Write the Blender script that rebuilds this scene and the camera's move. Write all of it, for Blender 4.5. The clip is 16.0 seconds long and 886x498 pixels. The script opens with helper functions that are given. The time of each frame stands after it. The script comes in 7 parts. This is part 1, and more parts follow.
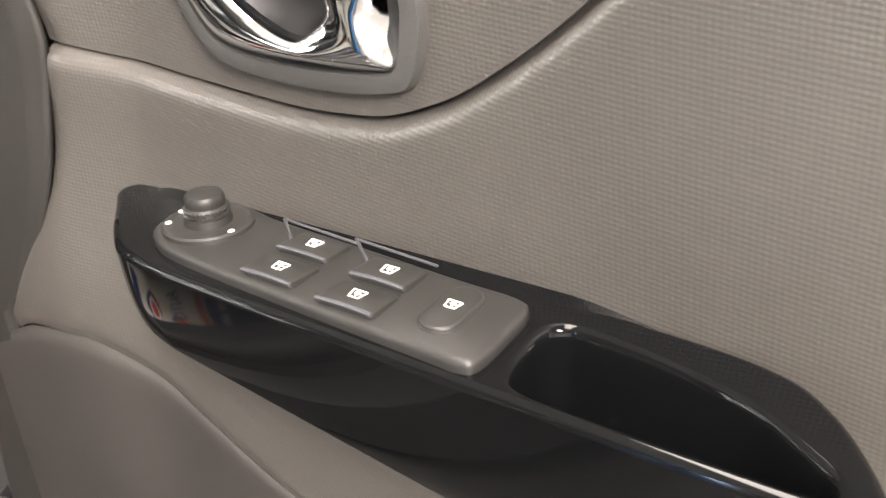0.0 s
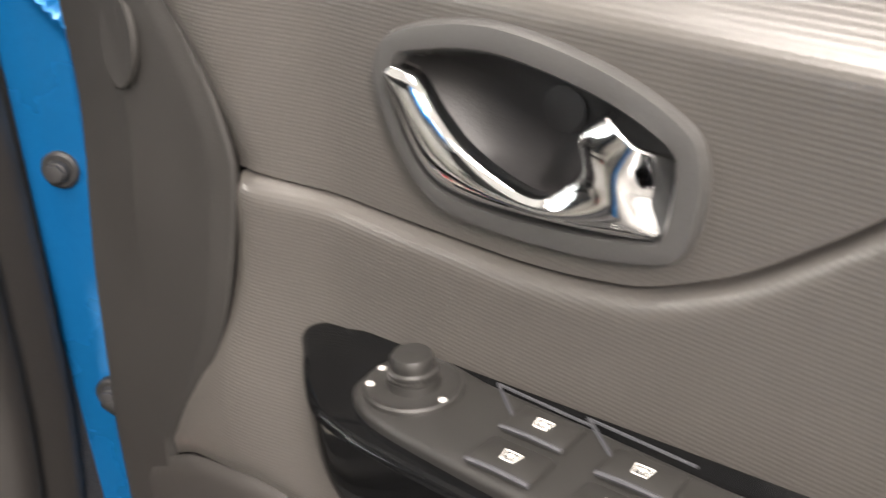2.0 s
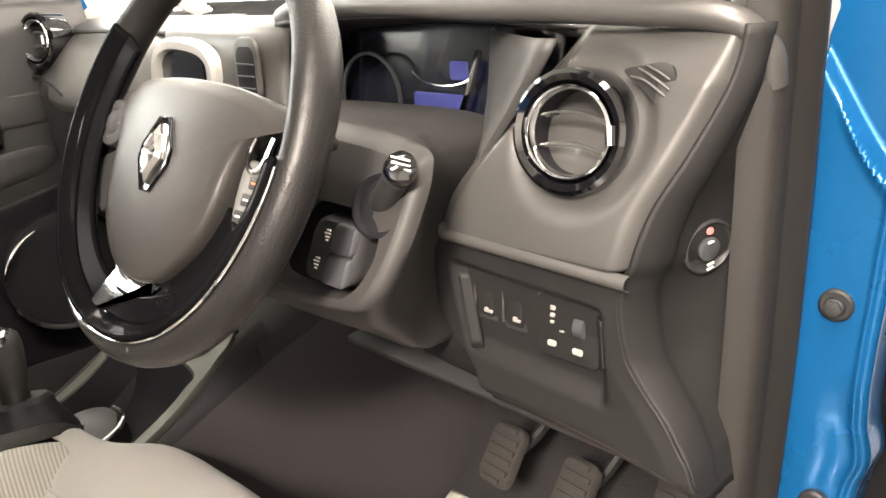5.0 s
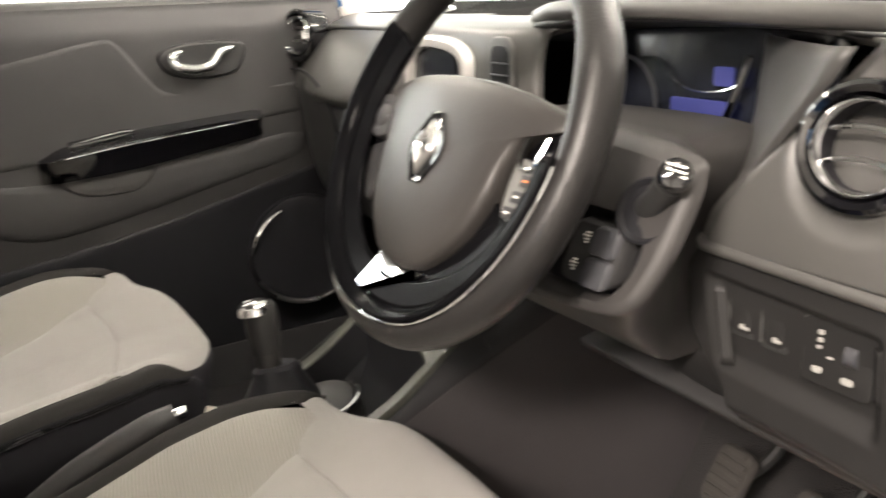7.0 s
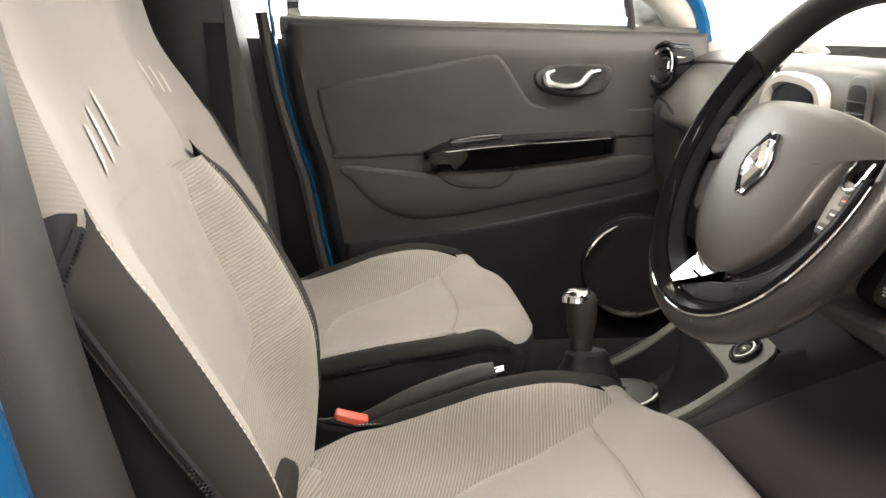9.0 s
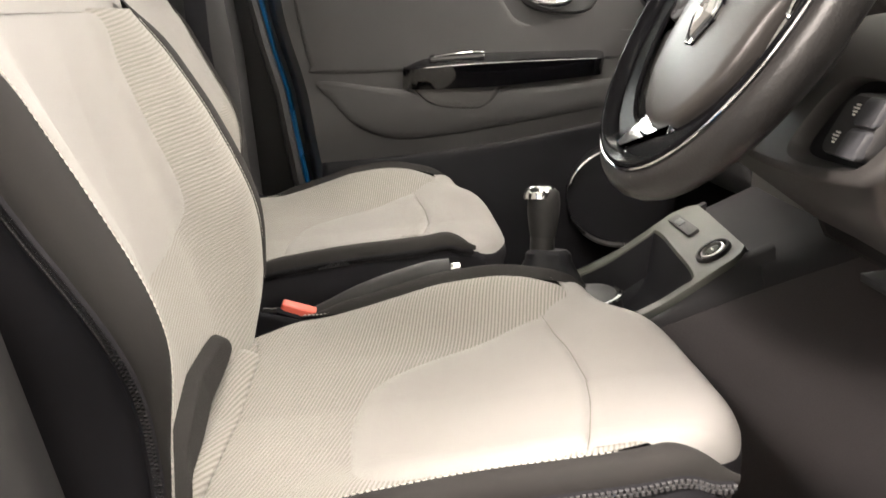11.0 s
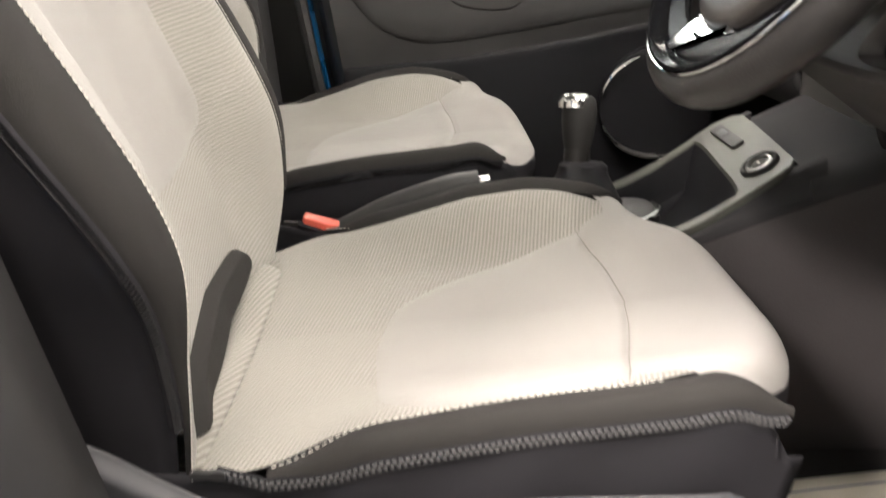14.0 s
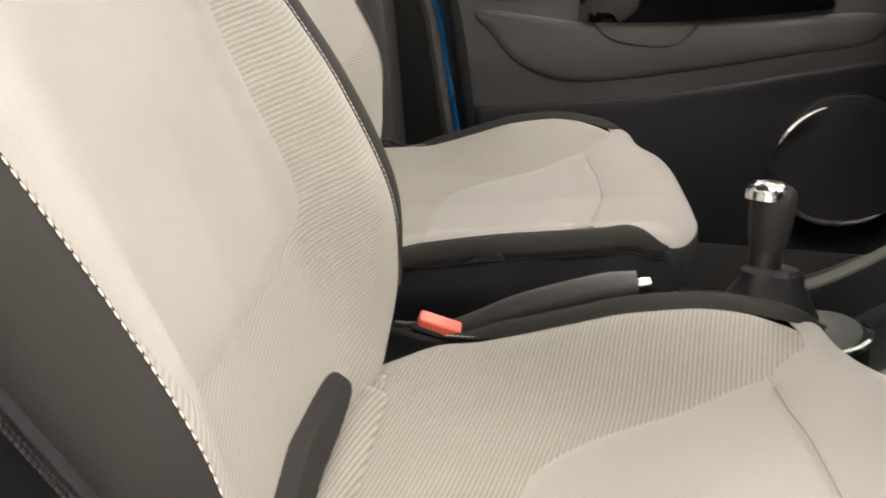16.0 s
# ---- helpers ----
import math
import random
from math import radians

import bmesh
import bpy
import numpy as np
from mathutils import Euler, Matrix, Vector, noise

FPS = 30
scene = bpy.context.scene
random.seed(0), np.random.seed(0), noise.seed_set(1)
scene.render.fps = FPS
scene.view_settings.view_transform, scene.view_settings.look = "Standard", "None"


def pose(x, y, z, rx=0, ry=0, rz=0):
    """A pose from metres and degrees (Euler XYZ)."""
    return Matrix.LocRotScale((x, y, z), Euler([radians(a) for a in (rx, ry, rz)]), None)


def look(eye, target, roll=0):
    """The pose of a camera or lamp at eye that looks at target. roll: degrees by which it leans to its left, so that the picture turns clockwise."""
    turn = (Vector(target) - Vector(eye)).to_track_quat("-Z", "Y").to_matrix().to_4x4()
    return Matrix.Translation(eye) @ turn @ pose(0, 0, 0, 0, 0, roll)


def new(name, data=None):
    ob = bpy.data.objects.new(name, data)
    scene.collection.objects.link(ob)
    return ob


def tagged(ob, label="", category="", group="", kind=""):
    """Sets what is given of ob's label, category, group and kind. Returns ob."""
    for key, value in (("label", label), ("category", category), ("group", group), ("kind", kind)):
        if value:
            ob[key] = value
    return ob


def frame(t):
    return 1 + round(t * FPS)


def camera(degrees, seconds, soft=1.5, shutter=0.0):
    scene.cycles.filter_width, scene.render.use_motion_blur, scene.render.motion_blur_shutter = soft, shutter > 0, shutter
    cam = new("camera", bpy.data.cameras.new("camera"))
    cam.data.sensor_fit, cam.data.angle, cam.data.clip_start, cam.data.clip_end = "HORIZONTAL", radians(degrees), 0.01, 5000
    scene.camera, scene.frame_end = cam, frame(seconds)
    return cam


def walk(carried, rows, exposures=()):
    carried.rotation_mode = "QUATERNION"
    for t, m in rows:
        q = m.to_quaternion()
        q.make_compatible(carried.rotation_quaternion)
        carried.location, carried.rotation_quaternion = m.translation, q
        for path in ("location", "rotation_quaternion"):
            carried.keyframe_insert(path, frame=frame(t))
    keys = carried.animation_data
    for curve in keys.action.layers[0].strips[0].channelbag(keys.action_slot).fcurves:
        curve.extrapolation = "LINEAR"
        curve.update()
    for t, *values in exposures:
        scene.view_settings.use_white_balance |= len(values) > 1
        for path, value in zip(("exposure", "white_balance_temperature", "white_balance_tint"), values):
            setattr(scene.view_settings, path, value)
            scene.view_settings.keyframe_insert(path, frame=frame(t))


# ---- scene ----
cam = camera(56.0, 16.0, soft=1.5, shutter=0.5)
PATH = [
    (0, (1.321, 0.432, 1.021), (1.221, 2.195, 0.081), -1.9),
    (0.5, (1.308, 0.465, 1.017), (1.184, 2.212, 0.052), -2.4),
    (1, (1.298, 0.478, 1.018), (1.147, 2.218, 0.043), -2.3),
    (1.5, (1.282, 0.492, 1.032), (1.092, 2.266, 0.127), -2.4),
    (2, (1.255, 0.492, 1.045), (0.939, 2.292, 0.232), -2.8),
    (2.5, (1.222, 0.484, 1.054), (0.698, 2.255, 0.287), -3.1),
    (3, (1.193, 0.467, 1.062), (0.409, 2.145, 0.307), -3.6),
    (3.5, (1.153, 0.425, 1.086), (0.079, 1.938, 0.341), -4.8),
    (4, (1.127, 0.381, 1.116), (-0.125, 1.789, 0.443), -4.0),
    (4.2, (1.12, 0.364, 1.124), (-0.179, 1.742, 0.481), -3.5),
    (6.3, (1.088, 0.317, 1.148), (-0.372, 1.551, 0.56), -2.4),
    (6.5, (1.081, 0.311, 1.149), (-0.424, 1.49, 0.561), -2.4),
    (7, (1.073, 0.283, 1.146), (-0.584, 1.234, 0.554), -2.3),
    (7.5, (1.104, 0.232, 1.138), (-0.658, 0.983, 0.562), -0.7),
    (8, (1.18, 0.196, 1.131), (-0.682, 0.701, 0.602), 1.1),
    (8.2, (1.208, 0.199, 1.138), (-0.683, 0.617, 0.635), 1.0),
    (10.3, (1.209, 0.344, 1.046), (-0.709, 0.435, 0.489), 1.5),
    (10.5, (1.209, 0.348, 1.025), (-0.711, 0.461, 0.477), 1.4),
    (11, (1.203, 0.351, 0.994), (-0.712, 0.512, 0.439), 2.4),
    (11.5, (1.222, 0.349, 0.974), (-0.649, 0.5, 0.284), 2.3),
    (12, (1.234, 0.346, 0.964), (-0.608, 0.494, 0.199), 2.6),
    (12.5, (1.235, 0.348, 0.958), (-0.584, 0.507, 0.142), 2.9),
    (13, (1.23, 0.351, 0.953), (-0.576, 0.504, 0.106), 2.9),
    (13.5, (1.205, 0.358, 0.962), (-0.614, 0.49, 0.141), 2.4),
    (14, (1.148, 0.345, 0.981), (-0.698, 0.46, 0.219), 2.4),
    (14.5, (1.057, 0.342, 1.002), (-0.816, 0.368, 0.301), 3.8),
    (15, (0.973, 0.358, 1.008), (-0.879, 0.348, 0.252), 3.8),
    (15.5, (0.943, 0.335, 1.008), (-0.897, 0.281, 0.224), 3.5),
    (16, (0.904, 0.316, 1.021), (-0.929, 0.155, 0.237), 2.7),
]
walk(cam, [(t, look(eye, target, roll)) for t, eye, target, roll in PATH], exposures=[(0.0, 0.58, 6330, 10), (1.5, 0.58, 6280, 10), (2.0, 0.18, 6250, 10), (2.5, -0.15, 6330, 10), (3.0, -0.06, 6300, 10), (3.5, 0.52, 6350, 10), (4.0, 0.84, 6750, 10), (4.2, 0.84, 6750, 10), (6.3, 0.27, 6550, 10), (8.0, 0.28, 6600, 10), (10.3, 0.20, 6600, 10), (10.6, 0.30, 6550, 10), (11.3, 0.60, 6400, 10), (12.0, 0.56, 6300, 10), (13.0, 0.52, 6200, 10), (14.5, 0.46, 6420, 10), (16.0, 0.46, 6450, 10)])

# ---------------------------------------------------------------- light and world
def area_lamp(name, at, target, sx, sy, watts, color):
    data = bpy.data.lights.new(name, "AREA")
    data.shape, data.size, data.size_y, data.energy, data.color = "RECTANGLE", sx, sy, watts, color
    ob = new(name, data)
    ob.matrix_world = look(at, target)
    return ob


WARM = (1.0, 0.885, 0.80)
# Added out of view as fill; the strongest stands in for light from behind.
LAMPS = [((2.35, -2.35, 2.95), 600), ((1.25, 0.15, 2.95), 66), ((1.05, 2.6, 2.95), 74), ((-0.3, 4.3, 2.95), 110), ((-2.8, 0.6, 2.95), 60)]
for at, watts in LAMPS:
    area_lamp("ceiling_fill_light", at, (at[0], at[1] + 0.001, 0), 0.55, 1.7, watts, WARM)
area_lamp("daylight", (-4.85, 0.8, 1.9), (0, 0.8, 1.2), 5.0, 2.2, 45, (0.95, 0.97, 1.0))
area_lamp("front_daylight", (0.5, 6.9, 1.7), (0.5, 0.0, 1.4), 9.0, 2.1, 100, (0.97, 0.98, 1.0))
world = bpy.data.worlds.new("world")
scene.world = world
world.use_nodes = True
world.node_tree.nodes["Background"].inputs[0].default_value = (0.9, 0.92, 1.0, 1)
world.node_tree.nodes["Background"].inputs[1].default_value = 0.3


# ---------------------------------------------------------------- materials
def material(name, base, rough=0.5, metal=0.0, var=0.12, var_scale=6.0, grain=500.0, bump=0.15, depth=0.0004,
             coat=0.0, ribs=(), rib_dark=None, rib_bump=0.5, sheen=0.0, rough_var=0.08, glow=0.0, glow_color=None, flakes=0.0, wobble=0.9, spec=0.5, ior=1.5):
    """ribs: rows of (direction, period in metres); grain: how fine the small relief is."""
    m = bpy.data.materials.new(name)
    m.use_nodes = True
    nt = m.node_tree
    n, link = nt.nodes, nt.links.new
    b = n["Principled BSDF"]
    tc = n.new("ShaderNodeTexCoord")
    big, fine = n.new("ShaderNodeTexNoise"), n.new("ShaderNodeTexNoise")
    big.inputs["Scale"].default_value, big.inputs["Detail"].default_value = var_scale, 5
    fine.inputs["Scale"].default_value, fine.inputs["Detail"].default_value = grain, 3
    for x in (big, fine):
        link(tc.outputs["Object"], x.inputs["Vector"])

    def math_node(op, a, c):
        k = n.new("ShaderNodeMath")
        k.operation = op
        for i, v in enumerate((a, c)):
            if isinstance(v, (int, float)):
                k.inputs[i].default_value = v
            elif v is not None:
                link(v, k.inputs[i])
        return k.outputs[0]

    def mix_color(fac, a, c):
        k = n.new("ShaderNodeMix")
        k.data_type = "RGBA"
        if isinstance(fac, (int, float)):
            k.inputs[0].default_value = fac
        else:
            link(fac, k.inputs[0])
        for i, v in ((6, a), (7, c)):
            if isinstance(v, tuple):
                k.inputs[i].default_value = (*v[:3], 1)
            else:
                link(v, k.inputs[i])
        return k.outputs[2]

    lo, hi = tuple(c * (1 - var) for c in base), tuple(min(1, c * (1 + var)) for c in base)
    spread = n.new("ShaderNodeMapRange")
    spread.inputs[1].default_value, spread.inputs[2].default_value = 0.35, 0.65
    link(math_node("ADD", math_node("MULTIPLY", big.outputs[0], 0.6), math_node("MULTIPLY", fine.outputs[0], 0.4)), spread.inputs[0])
    color = mix_color(spread.outputs[0], lo, hi)
    height = math_node("MULTIPLY", fine.outputs[0], bump)
    for way, period in ribs:
        dot = n.new("ShaderNodeVectorMath")
        dot.operation = "DOT_PRODUCT"
        wob = n.new("ShaderNodeTexNoise")
        wob.inputs["Scale"].default_value = 14
        link(tc.outputs["Object"], wob.inputs["Vector"])
        link(tc.outputs["Object"], dot.inputs[0])
        dot.inputs[1].default_value = way
        phase = math_node("ADD", math_node("MULTIPLY", dot.outputs["Value"], 2 * math.pi / period), math_node("MULTIPLY", wob.outputs[0], wobble))
        wave = math_node("ADD", math_node("MULTIPLY", math_node("SINE", phase, None), 0.5), 0.5)
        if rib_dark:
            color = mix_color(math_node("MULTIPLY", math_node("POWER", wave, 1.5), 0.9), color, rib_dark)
        height = math_node("SUBTRACT", height, math_node("MULTIPLY", wave, rib_bump))
    if flakes:
        vor = n.new("ShaderNodeTexVoronoi")
        vor.inputs["Scale"].default_value = 2200
        link(tc.outputs["Object"], vor.inputs["Vector"])
        color = mix_color(math_node("MULTIPLY", vor.outputs["Distance"], flakes), color, tuple(min(1, c * 2.2 + 0.02) for c in base))
    link(color, b.inputs["Base Color"])
    bp = n.new("ShaderNodeBump")
    bp.inputs["Strength"].default_value, bp.inputs["Distance"].default_value = 1.0, depth
    link(height, bp.inputs["Height"])
    link(bp.outputs[0], b.inputs["Normal"])
    rr = n.new("ShaderNodeMapRange")
    rr.inputs[3].default_value, rr.inputs[4].default_value = max(0.02, rough - rough_var), min(1, rough + rough_var)
    link(big.outputs[0], rr.inputs[0])
    link(rr.outputs[0], b.inputs["Roughness"])
    b.inputs["Metallic"].default_value = metal
    b.inputs["Specular IOR Level"].default_value, b.inputs["IOR"].default_value = spec, ior
    b.inputs["Coat Weight"].default_value = coat
    b.inputs["Coat Roughness"].default_value = 0.03
    b.inputs["Sheen Weight"].default_value = sheen
    if glow:
        b.inputs["Emission Color"].default_value = (*(glow_color or base), 1)
        b.inputs["Emission Strength"].default_value = glow
    return m


PLASTIC = material("dash_plastic", (0.056, 0.055, 0.053), 0.45, grain=900, bump=0.5, depth=0.0003)
FASCIA = material("fascia_plastic", (0.062, 0.0605, 0.0575), 0.40, spec=0.7, grain=900, bump=0.5, depth=0.0003)
PLASTIC_DARK = material("dark_plastic", (0.029, 0.0285, 0.029), 0.5, grain=900, bump=0.5, depth=0.0003)
PLASTIC_SHIELD = material("shield_plastic", (0.056, 0.057, 0.063), 0.42, grain=1100, bump=0.4, depth=0.0002)
PLASTIC_MID = material("grained_mid_plastic", (0.038, 0.037, 0.036), 0.5, grain=900, bump=0.5, depth=0.0003)
DOOR_FAR = material("far_door_plastic", (0.035, 0.0345, 0.0345), 0.5, grain=900, bump=0.5, depth=0.0003)
PLASTIC_LOWER = material("lower_door_plastic", (0.0095, 0.0095, 0.0115), 0.6, spec=0.25, grain=800, bump=0.6, depth=0.0003)
CONSOLE_DARK = material("console_dark_plastic", (0.021, 0.0205, 0.022), 0.65, spec=0.25, grain=900, bump=0.5, depth=0.0003)
TUNNEL_FELT = material("tunnel_lining", (0.046, 0.0425, 0.044), 0.8, spec=0.3, grain=500, bump=0.6, depth=0.0005)
DOOR_RIBBED = material("door_ribbed_plastic", (0.069, 0.064, 0.058), 0.36, spec=0.85, grain=700, bump=0.25, depth=0.0004,
                       ribs=(((0.12, 0, 1.0), 0.0021), ((1.0, 0, 0.1), 0.0024)), rib_bump=0.15, wobble=0.2)
DOOR_PLAIN = material("door_plain_plastic", (0.034, 0.0315, 0.029), 0.6, spec=0.3, grain=900, bump=0.5, depth=0.0003)
DOOR_END = material("door_end_plastic", (0.023, 0.0218, 0.020), 0.65, spec=0.3, grain=900, bump=0.5, depth=0.0003)
SWITCH = material("switch_plastic", (0.022, 0.0212, 0.0198), 0.42, grain=1400, bump=0.3, depth=0.0002)
GLOSS = material("gloss_black", (0.004, 0.004, 0.005), 0.06, grain=200, bump=0.01, depth=0.0001, coat=1.0, rough_var=0.03)
SATIN_BLACK = material("satin_black_trim", (0.004, 0.004, 0.0045), 0.10, spec=0.12, grain=300, bump=0.02, depth=0.0001, rough_var=0.06, ior=1.14)
ARM_BLACK = material("armrest_gloss_black", (0.004, 0.0042, 0.0045), 0.06, grain=200, bump=0.01, depth=0.0001, rough_var=0.03, ior=1.30)
CHROME = material("chrome", (0.86, 0.87, 0.88), 0.07, 1.0, var=0.03, grain=300, bump=0.02, depth=0.0002, rough_var=0.04)
SATIN_GREY = material("satin_grey_keys", (0.21, 0.21, 0.20), 0.35, 0.4, var=0.06, bump=0.1, depth=0.0001)
SATIN = material("satin_silver", (0.62, 0.62, 0.61), 0.28, 1.0, var=0.05, bump=0.1, depth=0.0001)
WHITE_TRIM = material("silver_white_trim", (0.72, 0.71, 0.68), 0.2, 0.35, var=0.04, bump=0.05, depth=0.0001, coat=0.6)
BLUE = material("blue_paint", (0.0035, 0.090, 0.248), 0.27, 0.40, spec=0.35, var=0.10, grain=120, bump=0.03, depth=0.0003, coat=0.5, flakes=0.35)
RUBBER = material("seal_rubber", (0.017, 0.0155, 0.014), 0.6, grain=500, bump=0.4)
PEDAL_RUBBER = material("pedal_rubber", (0.032, 0.029, 0.026), 0.7, grain=300, bump=0.6, var=0.25)
BLACK_RUBBER = material("black_rubber", (0.018, 0.018, 0.018), 0.55, grain=500, bump=0.5)
LEATHER = material("wheel_leather", (0.014, 0.0133, 0.0130), 0.36, spec=0.38, grain=420, bump=0.8, depth=0.0005)
# Dark lower plastic, taken deeper to hold the shade below the fascia.
KNEE_DARK = material("shaded_knee_plastic", (0.0175, 0.0170, 0.0168), 0.55, spec=0.3, grain=900, bump=0.5, depth=0.0003)
SHROUD_GREY = material("shroud_plastic", (0.036, 0.034, 0.033), 0.48, grain=900, bump=0.5, depth=0.0003)
AIRBAG = material("airbag_cover", (0.030, 0.0275, 0.0255), 0.36, grain=700, bump=0.7, depth=0.0004)
FAB_PLAIN = material("plain_light_fabric", (0.30, 0.288, 0.270), 0.9, grain=1500, bump=0.8, depth=0.0006, sheen=0.25, var=0.06,
                     ribs=(((1, 0.15, 0.1), 0.0014),), rib_bump=0.3)
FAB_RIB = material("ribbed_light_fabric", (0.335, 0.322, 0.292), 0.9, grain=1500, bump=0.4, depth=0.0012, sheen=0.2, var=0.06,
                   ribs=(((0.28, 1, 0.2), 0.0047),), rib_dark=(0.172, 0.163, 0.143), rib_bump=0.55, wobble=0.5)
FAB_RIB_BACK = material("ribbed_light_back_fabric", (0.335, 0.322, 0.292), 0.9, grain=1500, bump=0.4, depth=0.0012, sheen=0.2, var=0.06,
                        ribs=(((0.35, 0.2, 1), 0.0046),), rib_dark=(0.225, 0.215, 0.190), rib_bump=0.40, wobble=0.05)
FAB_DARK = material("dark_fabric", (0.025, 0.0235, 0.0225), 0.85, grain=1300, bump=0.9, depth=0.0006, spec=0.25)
FAB_DARK_SOFT = material("black_side_fabric", (0.0180, 0.0175, 0.0205), 0.8, grain=1300, bump=0.8, depth=0.0006, spec=0.2)
THREAD = material("white_thread", (0.62, 0.60, 0.55), 0.8, grain=2000, bump=0.5)
SEAM_THREAD = material("seam_shadow_thread", (0.20, 0.19, 0.17), 0.9, grain=2000, bump=0.5)
ZIP_METAL = material("zip_teeth_plastic", (0.15, 0.15, 0.155), 0.25, 0.6, grain=900, bump=0.1, depth=0.0001)
RED = material("buckle_red", (0.62, 0.10, 0.06), 0.42, grain=400, bump=0.1)
CARPET = material("carpet", (0.019, 0.0178, 0.018), 0.95, grain=420, bump=1.0, depth=0.003, var=0.3)
PAPER = material("mat_paper", (0.74, 0.70, 0.60), 0.75, grain=900, bump=0.15, var=0.04)
INK_BLUE = material("ink_blue", (0.012, 0.025, 0.16), 0.6, grain=600, bump=0.05)
INK_RED = material("ink_red", (0.62, 0.05, 0.045), 0.6, grain=600, bump=0.05)
ICON = material("white_print", (0.80, 0.79, 0.74), 0.6, grain=600, bump=0.02)
ICON_DIM = material("grey_print", (0.36, 0.355, 0.335), 0.6, grain=600, bump=0.02)
ICON_PINK = material("pink_print", (0.75, 0.22, 0.20), 0.6, grain=600, bump=0.02)
ORANGE = material("orange_print", (0.7, 0.2, 0.05), 0.5, grain=600, bump=0.02)
CONSOLE_GREY = material("console_grey_trim", (0.048, 0.051, 0.042), 0.45, grain=900, bump=0.3, depth=0.0002)
SCREEN = material("blue_display", (0.03, 0.03, 0.10), 0.15, grain=400, bump=0.0, glow=0.30, glow_color=(0.10, 0.12, 0.42))
CLUSTER_DARK = material("instrument_face", (0.012, 0.014, 0.022), 0.2, grain=400, bump=0.02, coat=0.3)
CEILING_WHITE = material("ceiling_paint", (0.78, 0.76, 0.72), 0.9, grain=60, bump=0.1)
WALL_WHITE = material("wall_paint", (0.78, 0.77, 0.74), 0.9, grain=80, bump=0.1)
FLOOR_TILE = material("showroom_floor", (0.11, 0.107, 0.102), 0.25, grain=60, bump=0.05, var=0.08)
LAMP_GLOW = material("lamp_diffuser", (0.9, 0.88, 0.82), 0.5, glow=7.0, glow_color=(1, 0.9, 0.76))
DAY_GLOW = material("daylight_backdrop", (0.9, 0.9, 0.9), 0.9, glow=5.5, glow_color=(1, 0.99, 0.96))
ROOF_LINING = material("roof_lining", (0.18, 0.175, 0.165), 0.95, grain=700, bump=0.6)
DAY_FAR = material("far_daylight", (0.9, 0.9, 0.9), 0.9, glow=1.7, glow_color=(1, 0.95, 0.86))
HEADLINER = material("headliner", (0.50, 0.48, 0.45), 0.95, grain=700, bump=0.6)


def glass_material(name, tint):
    m = bpy.data.materials.new(name)
    m.use_nodes = True
    b = m.node_tree.nodes["Principled BSDF"]
    b.inputs["Base Color"].default_value = (*tint, 1)
    b.inputs["Transmission Weight"].default_value = 1
    b.inputs["Roughness"].default_value = 0.0
    b.inputs["IOR"].default_value = 1.45
    return m


GLASS = glass_material("car_glass", (0.93, 0.97, 0.95))
TINTED = glass_material("tinted_glass", (0.10, 0.11, 0.11))


# ---------------------------------------------------------------- mesh tools
def smooth_step(a, b, x):
    k = min(1.0, max(0.0, (x - a) / (b - a)))
    return k * k * (3 - 2 * k)


def line(points):
    """A smooth function through (x, y) points with growing x."""
    xs, ys = [p[0] for p in points], [p[1] for p in points]
    last = len(xs) - 1
    slope = []
    for i in range(last + 1):
        if i in (0, last):
            j = 0 if i == 0 else last - 1
            slope.append((ys[j + 1] - ys[j]) / (xs[j + 1] - xs[j]))
        else:
            a, b = (ys[i] - ys[i - 1]) / (xs[i] - xs[i - 1]), (ys[i + 1] - ys[i]) / (xs[i + 1] - xs[i])
            slope.append(0.0 if a * b < 0 else 2 * a * b / (a + b) if a + b else 0.0)

    def at(x):
        if x <= xs[0]:
            return ys[0] + slope[0] * (x - xs[0]) * 0.0
        if x >= xs[-1]:
            return ys[-1]
        i = next(k for k in range(last) if x <= xs[k + 1])
        h = xs[i + 1] - xs[i]
        t = (x - xs[i]) / h
        return ((1 + 2 * t) * (1 - t) ** 2 * ys[i] + t * (1 - t) ** 2 * h * slope[i]
                + t * t * (3 - 2 * t) * ys[i + 1] + t * t * (t - 1) * h * slope[i + 1])
    return at


def spline(points, per=8, closed=False):
    """Catmull-Rom points through the given ones."""
    p = [Vector(q) for q in points]
    n = len(p)
    out = []
    for i in range(n if closed else n - 1):
        a, b = p[i], p[(i + 1) % n]
        z = p[i - 1] if closed or i else a * 2 - b
        c = p[(i + 2) % n] if closed or i + 2 < n else b * 2 - a
        for k in range(per):
            t = k / per
            out.append(0.5 * (2 * a + (b - z) * t + (2 * z - 5 * a + 4 * b - c) * t * t + (3 * a - z - 3 * b + c) * t ** 3))
    if not closed:
        out.append(p[-1].copy())
    return out


def sheet(fn, nu, nv):
    """A grid of fn(u, v), u and v from 0 to 1."""
    verts = [tuple(fn(i / nu, j / nv)) for j in range(nv + 1) for i in range(nu + 1)]
    faces = [(j * (nu + 1) + i, j * (nu + 1) + i + 1, (j + 1) * (nu + 1) + i + 1, (j + 1) * (nu + 1) + i) for j in range(nv) for i in range(nu)]
    return verts, faces


